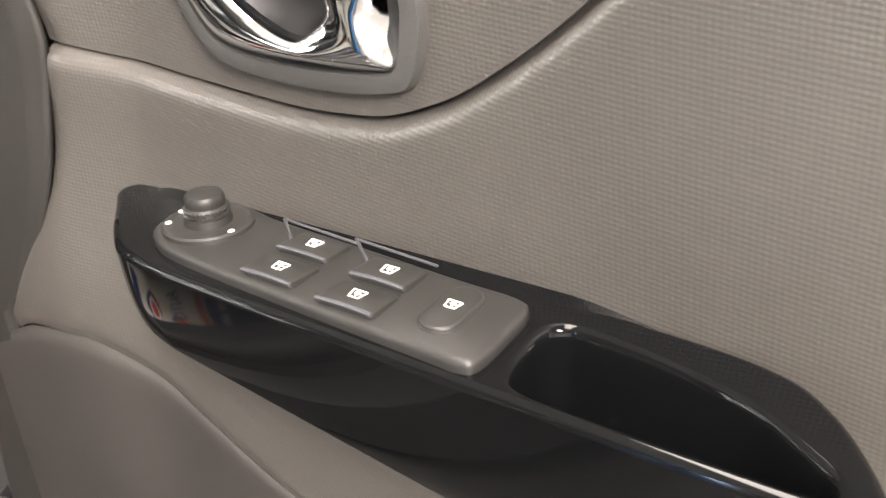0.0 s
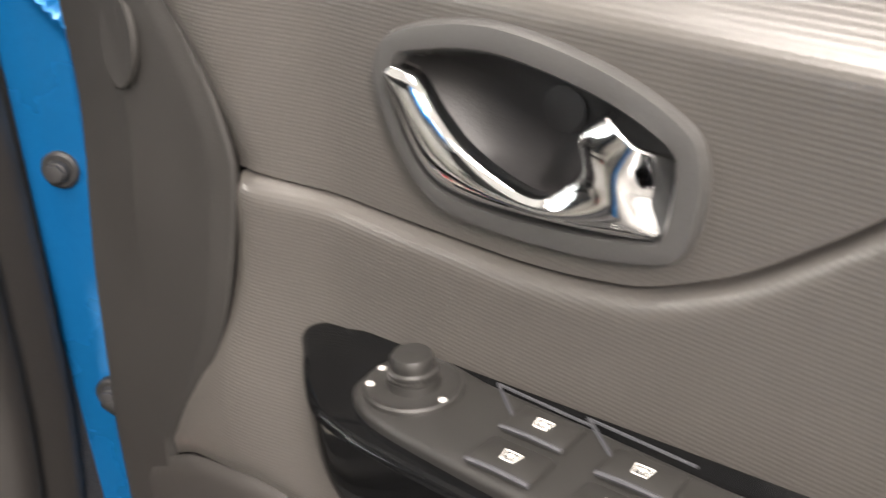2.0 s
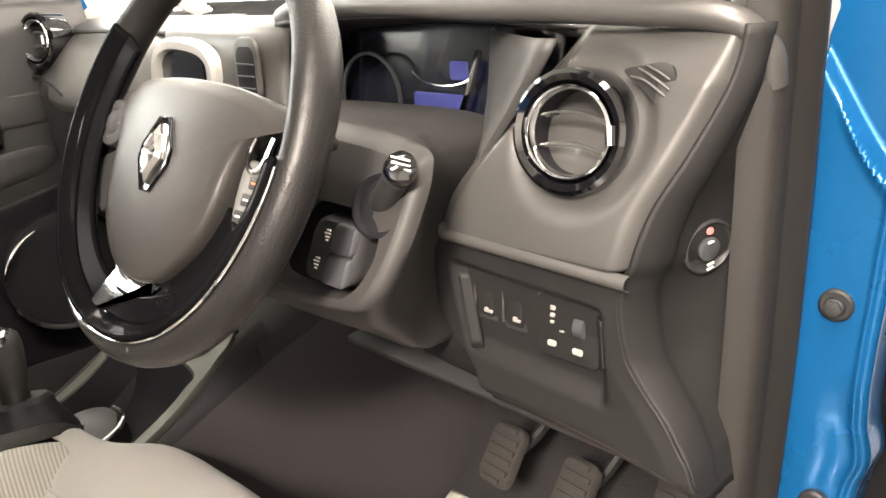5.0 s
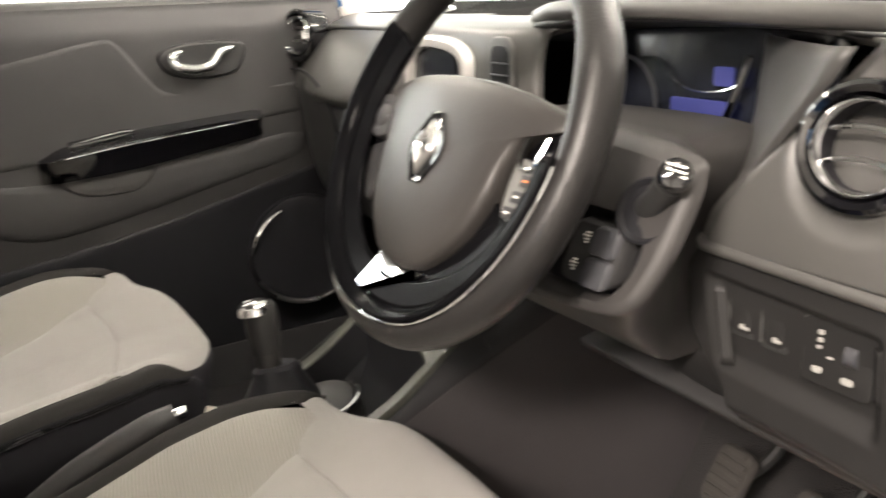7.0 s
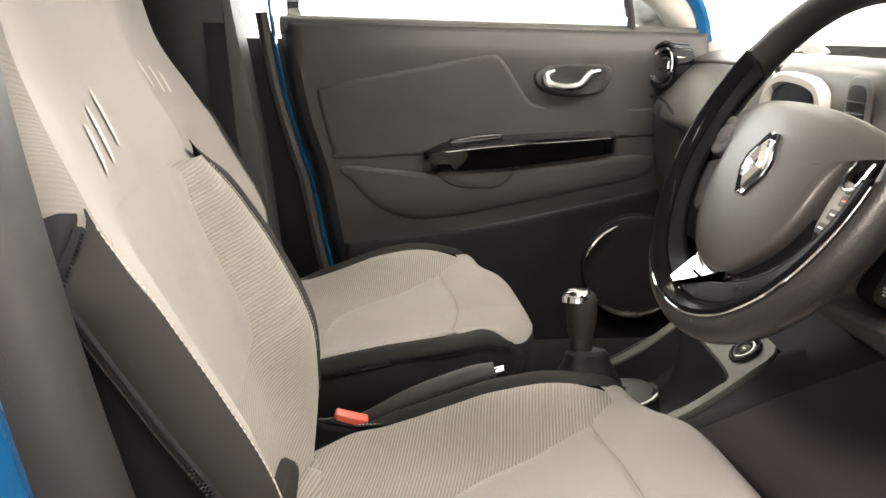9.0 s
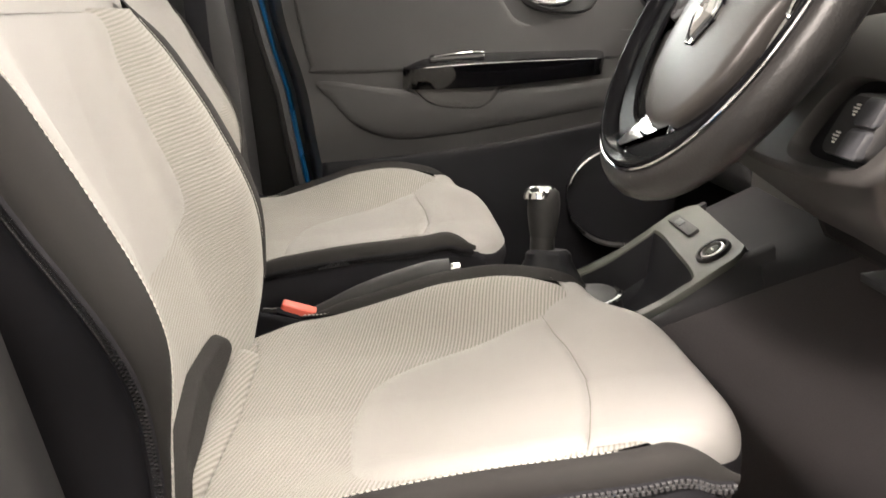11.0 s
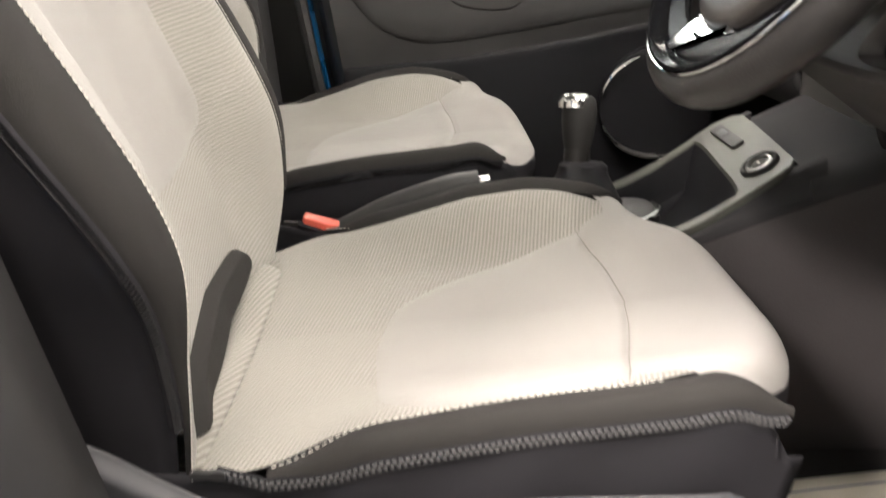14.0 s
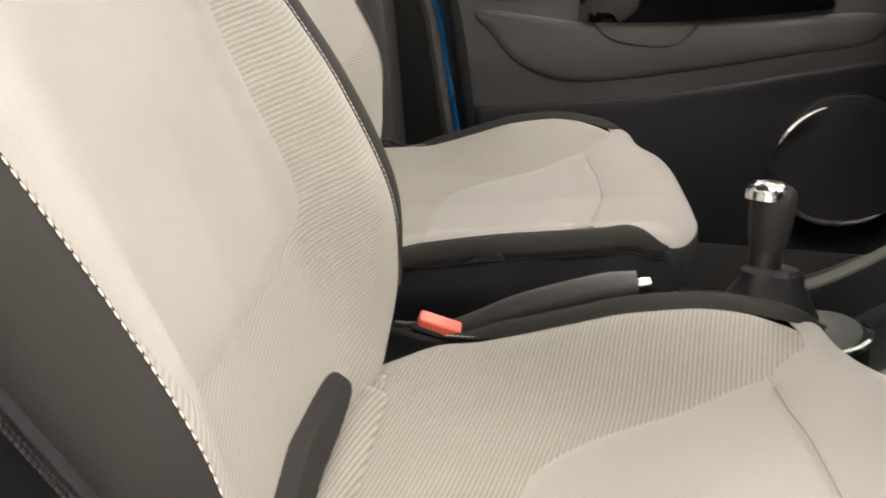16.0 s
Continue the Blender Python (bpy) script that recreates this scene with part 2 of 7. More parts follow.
def loft(loops, caps=True, ring=True):
    n = len(loops[0])
    verts = [tuple(q) for l in loops for q in l]
    faces = []
    for k in range(len(loops) - 1):
        for i in range(n if ring else n - 1):
            j = (i + 1) % n
            faces.append((k * n + i, k * n + j, (k + 1) * n + j, (k + 1) * n + i))
    if caps and ring:
        faces.append(tuple(range(n))[::-1])
        faces.append(tuple((len(loops) - 1) * n + i for i in range(n)))
    return verts, faces


def tube(points, radius, sides=10, caps=True, flat=1.0):
    """A round bar along points; radius: one number or one for each point."""
    p = [Vector(q) for q in points]
    loops, side = [], None
    for i, q in enumerate(p):
        way = (p[min(i + 1, len(p) - 1)] - p[max(i - 1, 0)]).normalized()
        if side is None:
            side = way.orthogonal().normalized()
        side = (side - way * side.dot(way)).normalized()
        up = way.cross(side)
        r = radius if isinstance(radius, (int, float)) else radius[i]
        loops.append([q + (side * math.cos(a) * flat + up * math.sin(a)) * r for a in (2 * math.pi * k / sides for k in range(sides))])
    return loft(loops, caps)


def lathe(profile, at, axis, sides=40, close=True):
    """Turns (radius, height) points round an axis."""
    q = Vector(axis).to_track_quat("Z", "Y")
    loops = [[Vector(at) + q @ Vector((r * math.cos(a), r * math.sin(a), h)) for a in (2 * math.pi * k / sides for k in range(sides))] for r, h in profile]
    return loft(loops, close)


def plate(outline, up, thick, bevel=0.001, steps=3):
    """A flat body below and rounded at the top of a closed outline; the outline is its upper face's rim."""
    p = [Vector(q) for q in outline]
    up = Vector(up).normalized()
    n = len(p)
    mid = sum(p, Vector()) / n
    area = sum(((p[i] - mid).cross(p[(i + 1) % n] - mid)).dot(up) for i in range(n))
    if area < 0:
        p.reverse()
    ins = []
    for i in range(n):
        t = (p[(i + 1) % n] - p[i - 1]).normalized()
        ins.append(up.cross(t).normalized())
    loops = [[q - up * thick for q in p]]
    for k in range(steps + 1):
        a = math.pi / 2 * k / steps
        loops.append([q + d * bevel * (1 - math.cos(a)) + up * (bevel * math.sin(a) - bevel) for q, d in zip(p, ins)])
    return loft(loops)


def block(size, at, bevel=0.004, turn=None, segs=2):
    bm = bmesh.new()
    bmesh.ops.create_cube(bm, size=1)
    bmesh.ops.scale(bm, vec=size, verts=bm.verts)
    if bevel:
        bmesh.ops.bevel(bm, geom=list(bm.edges), offset=bevel, segments=segs, profile=0.6, affect="EDGES")
    m = Matrix.Translation(at) @ (turn or Matrix())
    bmesh.ops.transform(bm, matrix=m, verts=bm.verts)
    me = bpy.data.meshes.new("block")
    bm.to_mesh(me)
    bm.free()
    return me


def merge(*shapes):
    verts, faces = [], []
    for v, f in shapes:
        k = len(verts)
        verts += v
        faces += [tuple(i + k for i in g) for g in f]
    return verts, faces


def rect(cx, cy, w, h, r, per=5):
    """The outline of a rounded rectangle, as (x, y)."""
    out = []
    for sx, sy, a0 in ((1, 1, 0), (-1, 1, 90), (-1, -1, 180), (1, -1, 270)):
        for k in range(per + 1):
            a = radians(a0 + 90 * k / per)
            out.append((cx + sx * (w / 2 - r) + r * math.cos(a), cy + sy * (h / 2 - r) + r * math.sin(a)))
    return out


def closed(points, per=6):
    return [(q.x, q.y) for q in spline([(a, b, 0) for a, b in points], per, True)]


def thing(name, m, label, category, group="", kind=""):
    ob = new(name)
    ob.empty_display_size = 0.05
    ob.matrix_world = m
    return tagged(ob, label, category, group, kind)


def part(name, shape, mat, parent, label="", thick=0.0, sharp=38, flat=False, out=None):
    """One mesh under a thing or a part; the shape's points are in the space of the top thing."""
    if isinstance(shape, tuple):
        me = bpy.data.meshes.new(name)
        me.from_pydata(shape[0], [], shape[1])
        me.update()
    else:
        me = shape
        me.name = name
    bm = bmesh.new()
    bm.from_mesh(me)
    bmesh.ops.recalc_face_normals(bm, faces=bm.faces)
    if out and sum(f.normal.dot(Vector(out)) * f.calc_area() for f in bm.faces) < 0:
        bmesh.ops.reverse_faces(bm, faces=bm.faces)
    bm.to_mesh(me)
    bm.free()
    me.materials.append(mat)
    if not flat:
        me.polygons.foreach_set("use_smooth", [True] * len(me.polygons))
        me.set_sharp_from_angle(angle=radians(sharp))
    ob = new(name, me)
    if parent:
        ob.parent = parent
    if thick:
        s = ob.modifiers.new("thickness", "SOLIDIFY")
        s.thickness, s.offset = thick, -1
    if label:
        ob["label"] = label
    return ob


def solo(name, shape, mat, label, category, kind="", group="", **k):
    """A thing that is one mesh, in world space."""
    return tagged(part(name, shape, mat, None, **k), label, category, group, kind)


def stitches(points, pitch=0.0060, length=0.0040, r=0.00068, lift=Vector((0, 0, 0))):
    """Short thread pieces along a line."""
    p = [Vector(q) + lift for q in points]
    shapes, run = [], 0.0
    for a, b in zip(p, p[1:]):
        d = (b - a).length
        while run < d:
            q = a.lerp(b, run / d)
            way = (b - a).normalized()
            shapes.append(tube([q - way * length / 2, q, q + way * length / 2], [r * 0.6, r, r * 0.6], 5))
            run += pitch
        run -= d
    return merge(*shapes)


def zip_teeth(points, across, pitch=0.0032, w=0.0032):
    """Two rows of small teeth along a line, set in turn."""
    p = [Vector(q) for q in points]
    shapes, run, k = [], 0.0, 0
    for a, b in zip(p, p[1:]):
        d = (b - a).length
        way = (b - a).normalized()
        side = (Vector(across) - way * way.dot(Vector(across))).normalized()
        out = way.cross(side)
        while run < d:
            q = a.lerp(b, run / d) + side * (w * 0.42 * (1 if k % 2 else -1))
            h, s, o = way * pitch * 0.42, side * w * 0.5, out * 0.0012
            v = [tuple(q + e) for e in (-h - s - o, h - s - o, h + s - o, -h + s - o, -h * .7 - s * .8 + o, h * .7 - s * .8 + o, h * .7 + s * .8 + o, -h * .7 + s * .8 + o)]
            shapes.append((v, [(4, 5, 6, 7), (0, 1, 5, 4), (1, 2, 6, 5), (2, 3, 7, 6), (3, 0, 4, 7)]))
            run += pitch * 0.55
            k += 1
        run -= d
    return merge(*shapes)


# ---------------------------------------------------------------- showroom
def structure(name, shape, mat, label, category):
    return solo(name, shape, mat, label, category, kind="structure", flat=True)


structure("floor", block((11, 12, 0.1), (0.5, 1, -0.05), 0), FLOOR_TILE, "polished pale grey showroom floor", "floor")
structure("ceiling", block((11, 12, 0.1), (0.5, 1, 3.15), 0), CEILING_WHITE, "plain white showroom ceiling", "ceiling")
structure("wall_east", block((0.1, 12, 3.1), (6.05, 1, 1.55), 0), WALL_WHITE, "plain white showroom wall", "wall")
structure("wall_north", merge(*[sheet(lambda u, v, a=a: (a[0] + (a[1] - a[0]) * u, 7.0, a[2] + (a[3] - a[2]) * v), 1, 1) for a in ((-5, 6, 0, 0.6), (-5, 6, 2.8, 3.1), (-5, -4, 0.6, 2.8), (5, 6, 0.6, 2.8))]), WALL_WHITE, "white showroom wall with a wide front window", "wall")
structure("backdrop", sheet(lambda u, v: (-4.6 + 10.2 * u, 7.4, 0.2 + 2.9 * v), 1, 1), DAY_FAR, "bright hazy daylight outside the front window", "backdrop")
structure("wall_south", block((11, 0.1, 3.1), (0.5, -5.05, 1.55), 0), WALL_WHITE, "plain white showroom wall", "wall")
structure("wall_west", merge(*[sheet(lambda u, v, a=a: (-5.0, a[0] + (a[1] - a[0]) * u, a[2] + (a[3] - a[2]) * v), 1, 1) for a in
                                      ((-5, 7, 0, 0.7), (-5, 7, 2.9, 3.1), (-5, -3.5, 0.7, 2.9), (5.5, 7, 0.7, 2.9))]), WALL_WHITE, "white showroom wall with a wide window", "wall")
structure("backdrop", sheet(lambda u, v: (-5.4, -4 + 10 * u, 0.4 + 2.7 * v), 1, 1), DAY_GLOW, "bright overexposed daylight outside the window", "backdrop")
for (lx, ly, lz), _ in LAMPS:
    lamp = thing("ceiling_fill_panel", pose(lx, ly, 3.1), "long white ceiling light panel, added out of view as fill, switched on", "ceiling light", "ceiling lights")
    part("frame", block((0.66, 1.86, 0.06), (0, 0, -0.04), 0.01), WHITE_TRIM, lamp)
    part("diffuser", block((0.58, 1.76, 0.012), (0, 0, -0.082), 0.003), LAMP_GLOW, lamp, "glowing white diffuser")


# ---------------------------------------------------------------- car shell
body = thing("car_body", pose(0, 0, 0), "blue hatchback body shell with black seals, door open", "car body")
part("floor_pan", block((1.5, 2.4, 0.06), (0, 0.15, 0.27), 0.01), CARPET, body, "black carpeted cabin floor")
part("footwell_carpet", sheet(lambda u, v: (0.13 + 0.62 * u, 1.19 + 0.17 * v, 0.302 + 0.30 * v ** 1.6), 12, 16), CARPET, body, thick=0.01)
part("footwell_carpet", sheet(lambda u, v: (-0.75 + 0.62 * u, 1.19 + 0.17 * v, 0.302 + 0.30 * v ** 1.6), 12, 16), CARPET, body, thick=0.01)
part("bulkhead", block((1.56, 0.03, 0.85), (0, 1.37, 0.70), 0.005), CARPET, body, "black bulkhead lining")
part("sill", loft([[(0.66, y, 0.31), (0.70, y, 0.40), (0.78, y, 0.41), (0.86, y, 0.38), (0.88, y, 0.24), (0.66, y, 0.22)] for y in (-0.9, 0.1, 1.06)]), PLASTIC_DARK, body, "black clad door sill")
part("sill_trim", block((0.075, 1.02, 0.03), (0.695, 0.50, 0.405), 0.012), PLASTIC_DARK, body, "dark plastic sill cover")
part("sill", block((0.2, 2.0, 0.2), (-0.79, 0.1, 0.30), 0.02), PLASTIC_DARK, body)


PILLAR_L = line([(0.40, 0.785), (0.56, 0.795), (0.75, 0.808), (0.95, 0.815), (1.30, 0.80)])
PILLAR_R = line([(0.50, 0.857), (0.56, 0.860), (0.61, 0.866), (0.66, 0.871), (0.69, 0.879), (0.73, 0.873), (0.80, 0.875), (0.85, 0.878), (0.95, 0.884), (1.05, 0.890), (1.30, 0.87)])


def hinge_pillar(u, v):
    """A pressed sheet that faces the rear, with a stamped ridge high up, and turns forward at its outer edge."""
    z = 0.50 + 0.80 * v
    left, right = PILLAR_L(z), PILLAR_R(z)
    y = 1.075 + 0.010 * smooth_step(0.78, 0.70, z) * smooth_step(0.60, 0.66, z) * smooth_step(0.3, 0.6, u)
    if u <= 0.72:
        k = u / 0.72
        x = left + (right - left) * k
        y -= 0.0035 * math.exp(-((k - 0.93) / 0.05) ** 2)
        ridge = 0.955 + 0.10 * (1 - k) ** 1.5
        y -= 0.006 * math.exp(-((z - ridge) / 0.007) ** 2) * smooth_step(0.1, 0.4, k)
        y += 0.012 * smooth_step(ridge, ridge + 0.02, z)
        return Vector((x, y, z))
    k = (u - 0.72) / 0.28
    a = min(1.0, k / 0.4) * math.pi / 2
    return Vector((right + 0.006 * math.sin(a), y - 0.0005 + 0.006 * (1 - math.cos(a)) + max(0, k - 0.4) * 0.06, z))


# Dark block added to fill the hinge gap with shade.
part("hinge_gap_shade", block((0.060, 0.02, 0.85), (0.868, 1.150, 0.93), 0.006), PLASTIC_DARK, body, "dark block added for the shade in the hinge gap")
part("pillar_foot", block((0.09, 0.30, 0.30), (0.795, 1.225, 0.36), 0.015), PLASTIC_DARK, body, "black cladding at the foot of the pillar")
part("hinge_pillar", sheet(hinge_pillar, 60, 140), BLUE, body, "glossy blue painted door pillar", sharp=60, thick=0.004, out=(0, -1, 0))
for x, z, r in ((0.845, 0.845, 0.0155), (0.843, 0.633, 0.0150)):
    bolt = part("bolt", lathe([(r, -0.004), (r, 0.003), (r * 0.85, 0.005), (r * 0.62, 0.005), (r * 0.55, 0.010), (r * 0.3, 0.012)], (x, 1.074, z), (0.1, -1, 0), 24), BLACK_RUBBER, body, "dark bolt in the pillar")
    part("bolt_head", lathe([(r * 0.5, 0.009), (r * 0.5, 0.014), (r * 0.2, 0.015)], (x, 1.074, z), (0.1, -1, 0), 6), PLASTIC_DARK, bolt)
part("door_check", tube(spline([(0.840, 1.070, 0.628), (0.852, 1.066, 0.624), (0.862, 1.066, 0.618), (0.870, 1.069, 0.614)], 6), 0.010, 10), BLACK_RUBBER, body, "black door check strap")


def rubber_seal():
    path = spline([(0.800, 1.022, 1.42), (0.800, 1.022, 1.10), (0.799, 1.020, 0.80), (0.792, 1.012, 0.60), (0.785, 0.975, 0.46), (0.78, 0.88, 0.425), (0.775, 0.6, 0.42), (0.775, 0.2, 0.42)], 8)
    loops = []
    prof = [(-0.045, -0.012), (-0.040, 0.010), (-0.020, 0.020), (-0.006, 0.012), (0.004, 0.012), (0.018, 0.026), (0.036, 0.022), (0.042, 0.0), (0.03, -0.02)]
    for i, q in enumerate(path):
        way = (path[min(i + 1, len(path) - 1)] - path[max(i - 1, 0)]).normalized()
        out = Vector((1, 0, 0))
        fwd = way.cross(out).normalized()
        if i and fwd.dot(last) < 0:
            fwd = -fwd
        if not i:
            fwd = Vector((0, 1, 0))
        last = fwd
        loops.append([q + fwd * a + out * b for a, b in prof])
    return loft(loops)


part("door_seal", rubber_seal(), RUBBER, body, "brown-black rubber door seal", sharp=60)
for sx in (1, -1):
    part("roof_pillar", tube(spline([(0.785 * sx, 1.13, 1.08), (0.745 * sx, 0.96, 1.22), (0.67 * sx, 0.66, 1.42), (0.58 * sx, 0.35, 1.50)], 8), 0.042, 12), HEADLINER, body, "pale windscreen pillar trim")
    part("roof_rail", tube([(0.60 * sx, 0.36, 1.50), (0.60 * sx, -0.3, 1.54), (0.60 * sx, -1.0, 1.50)], 0.05, 10), ROOF_LINING, body)
part("roof", sheet(lambda u, v: (-0.62 + 1.24 * u, -1.0 + 1.4 * v, 1.54 + 0.04 * math.sin(math.pi * u) - 0.03 * v), 12, 12), ROOF_LINING, body, "grey roof lining", thick=0.03)
glass = part("windscreen", sheet(lambda u, v: ((-0.72 + 0.09 * v) + (1.44 - 0.18 * v) * u, 1.50 - 1.10 * v - 0.10 * (2 * u - 1) ** 2 * (1 - v), 1.06 + 0.47 * v), 14, 10), GLASS, body, "clear windscreen", thick=0.005)
glass.visible_shadow = False


def b_pillar_trim():
    loops = []
    for k in range(25):
        z = 0.42 + 1.05 * k / 24
        y = 0.290 - 0.25 * z + 0.03 * (1 - smooth_step(0.42, 0.52, z))
        x = 0.69 - 0.09 * smooth_step(0.85, 1.45, z)
        loops.append([Vector(q) for q in ((x - 0.05, y - 0.18, z), (x - 0.045, y - 0.02, z), (x - 0.025, y + 0.006, z), (x + 0.020, y + 0.005, z), (x + 0.046, y - 0.008, z), (x + 0.056, y - 0.05, z), (x + 0.056, y - 0.18, z))])
    return loft(loops)


def b_pillar_blue():
    loops = []
    for k in range(25):
        z = 0.38 + 1.05 * k / 24
        y = 0.294 - 0.245 * z
        x = 0.70 - 0.09 * smooth_step(0.85, 1.45, z)
        loops.append([Vector(q) for q in ((x + 0.02, y - 0.18, z), (x + 0.052, y - 0.070, z), (x + 0.070, y - 0.018, z), (x + 0.084, y - 0.004, z), (x + 0.098, y - 0.002, z), (x + 0.15, y - 0.016, z), (x + 0.17, y - 0.05, z), (x + 0.165, y - 0.18, z))])
    return loft(loops)


part("centre_pillar_trim", b_pillar_trim(), PLASTIC_DARK, body, "dark plastic centre pillar trim", sharp=60)
part("centre_pillar", b_pillar_blue(), BLUE, body, "glossy blue painted centre pillar", sharp=60)
part("rear_door_panel", block((0.05, 0.9, 0.75), (0.72, -0.55, 0.73), 0.02), PLASTIC_DARK, body)
part("rear_seat", block((1.3, 0.5, 0.28), (0, -0.85, 0.46), 0.06, segs=4), FAB_DARK, body, "dark rear bench")
part("rear_backrest", block((1.3, 0.18, 0.7), (0, -1.12, 0.85), 0.06, segs=4), FAB_DARK, body)
part("tail_panel", block((1.6, 0.05, 1.3), (0, -1.3, 0.9), 0.02), HEADLINER, body)
# the far side behind the passenger door
part("centre_pillar_trim", loft([[(-0.665 + 0.07 * smooth_step(0.9, 1.5, z) + dx, y + yy - 0.05 * smooth_step(0.8, 1.5, z), z) for dx, yy in ((0, 0.04), (0.012, 0.02), (0.012, -0.13), (0, -0.16), (-0.07, -0.16), (-0.07, 0.05))] for z, y in ((0.32, 0.06), (0.6, 0.03), (0.9, 0.0), (1.15, -0.02), (1.5, -0.04))]), PLASTIC_DARK, body, "dark plastic far centre pillar")
part("belt_strap", loft([[(-0.640 + 0.05 * (z - 0.9), y - 0.10 + 0.01 * z, z), (-0.640 + 0.05 * (z - 0.9), y - 0.055 + 0.01 * z, z), (-0.642 + 0.05 * (z - 0.9), y - 0.055 + 0.01 * z, z), (-0.642 + 0.05 * (z - 0.9), y - 0.10 + 0.01 * z, z)] for z, y in ((0.40, 0.12), (0.9, 0.04), (1.45, 0.0))]), FAB_DARK_SOFT, body, "black seat belt webbing")
for sx in (1, -1):
    part("kick_panel", block((0.04, 0.36, 0.80), (0.785 * sx, 1.215, 0.70), 0.01), CARPET, body)
    part("body_side", block((0.03, 2.5, 0.85 if sx < 0 else 0.2), (-0.83 if sx < 0 else 0.80, 0.15, 0.68 if sx < 0 else 0.30), 0.01), PLASTIC_DARK, body)
    rear_pane = part("rear_window", sheet(lambda u, v: (sx * (0.735 - 0.13 * v), -1.0 + 0.92 * u - 0.02 * v, 1.10 + 0.42 * v), 4, 4), TINTED, body, "dark tinted rear window", thick=0.004)
part("rear_door_panel", block((0.05, 0.9, 0.80), (-0.73, -0.60, 0.74), 0.02), PLASTIC_DARK, body)
part("window_frame", tube(spline([(-0.735, -0.16, 1.12), (-0.69, -0.20, 1.32), (-0.63, -0.26, 1.50)], 6), 0.03, 8), PLASTIC_DARK, body)


# ---------------------------------------------------------------- seats
RISE = line([(0.16, 0.010), (0.22, 0.012), (0.26, 0.014), (0.34, 0.034), (0.47, 0.045), (0.60, 0.043), (0.66, 0.026), (0.74, 0.012)])
RISE_FAR = line([(0.16, 0.010), (0.22, 0.011), (0.274, 0.0130), (0.325, 0.0227), (0.383, 0.0372), (0.447, 0.0505), (0.504, 0.0529), (0.545, 0.0478), (0.590, 0.0340), (0.634, 0.0160), (0.68, 0.006), (0.74, 0.0)])
WIDE = line([(0.16, 0.262), (0.25, 0.255), (0.32, 0.236), (0.58, 0.234), (0.66, 0.222), (0.74, 0.21)])
WIDE_FAR = line([(0.16, 0.190), (0.20, 0.211), (0.267, 0.240), (0.32, 0.236), (0.58, 0.234), (0.66, 0.222), (0.74, 0.21)])
WING_Y = line([(0.56, 0.08), (0.62, 0.11), (0.68, 0.24), (0.716, 0.40), (0.761, 0.63), (0.798, 0.79), (0.868, 0.97), (0.92, 1.0)])
BACK_W = line([(0.54, 0.165), (0.565, 0.200), (0.60, 0.245), (0.63, 0.264), (0.66, 0.268), (0.75, 0.248), (0.85, 0.228), (0.92, 0.200), (1.0, 0.153), (1.06, 0.142), (1.25, 0.135)])
BACK_N = line([(0.54, 0.262), (0.62, 0.268), (0.75, 0.246), (0.85, 0.239), (0.92, 0.241), (0.97, 0.245), (1.02, 0.232), (1.08, 0.205), (1.25, 0.16)])
BACK_H = line([(0.54, 0.015), (0.65, 0.055), (0.75, 0.075), (0.85, 0.064), (0.92, 0.048), (1.0, 0.020), (1.06, 0.012), (1.25, 0.01)])
SHIELD_TOP = line([(0.085, 0.618), (0.108, 0.609), (0.133, 0.597), (0.176, 0.570), (0.221, 0.547), (0.259, 0.539), (0.318, 0.542), (0.415, 0.553), (0.515, 0.557), (0.64, 0.560)])
SHIELD_REAR = line([(0.33, 0.36), (0.42, 0.26), (0.50, 0.195), (0.58, 0.120), (0.62, 0.085)])
SHIELD_EDGE = line([(0.085, 0.600), (0.133, 0.582), (0.177, 0.555), (0.222, 0.530), (0.269, 0.5235), (0.32, 0.5285), (0.366, 0.536), (0.44, 0.5485), (0.470, 0.5505), (0.483, 0.545), (0.498, 0.525), (0.511, 0.511), (0.531, 0.5075), (0.55, 0.5085), (0.575, 0.518), (0.594, 0.530), (0.615, 0.544), (0.64, 0.557)])
BACK_Y = line([(0.54, 0.176), (0.72, 0.119), (0.90, 0.061), (1.0, 0.034), (1.12, -0.020), (1.25, -0.045)])


SEAT = {"roll": 0.0, "crest": 0.0, "front": 0.756, "far": -1, "bow_far": 1.75, "bow_near": 2.05}


def cushion_z(s, y):
    base = 0.553 + 0.13 * (y - 0.2) - 0.9 * max(0.0, y - 0.63) ** 2 - 0.004 * math.sin(math.pi * min(1, max(0, (y - 0.3) / 0.3)))
    w = WIDE(y)
    far = s * SEAT["far"] > 0
    crest = SEAT["crest"] * math.exp(-((y - 0.50) / 0.15) ** 2) if far else 0.0
    if far:
        base += 0.017 * math.exp(-((abs(s) - 0.135) / 0.055) ** 2) * smooth_step(0.58, 0.68, y)
    return base + ((RISE_FAR if far else RISE)(y) + crest) * smooth_step(0.50, 1.0, abs(s) / w) - 0.010 * max(0, 1 - abs(s) / 0.14) + SEAT["roll"] * s / 0.24


def front_y(s):
    q = abs(s) if abs(s) < 0.2 else 0.2 + 0.03 * math.tanh((abs(s) - 0.2) / 0.03)
    return SEAT["front"] - (SEAT["bow_far"] if s * SEAT["far"] > 0 else SEAT["bow_near"]) * q * q


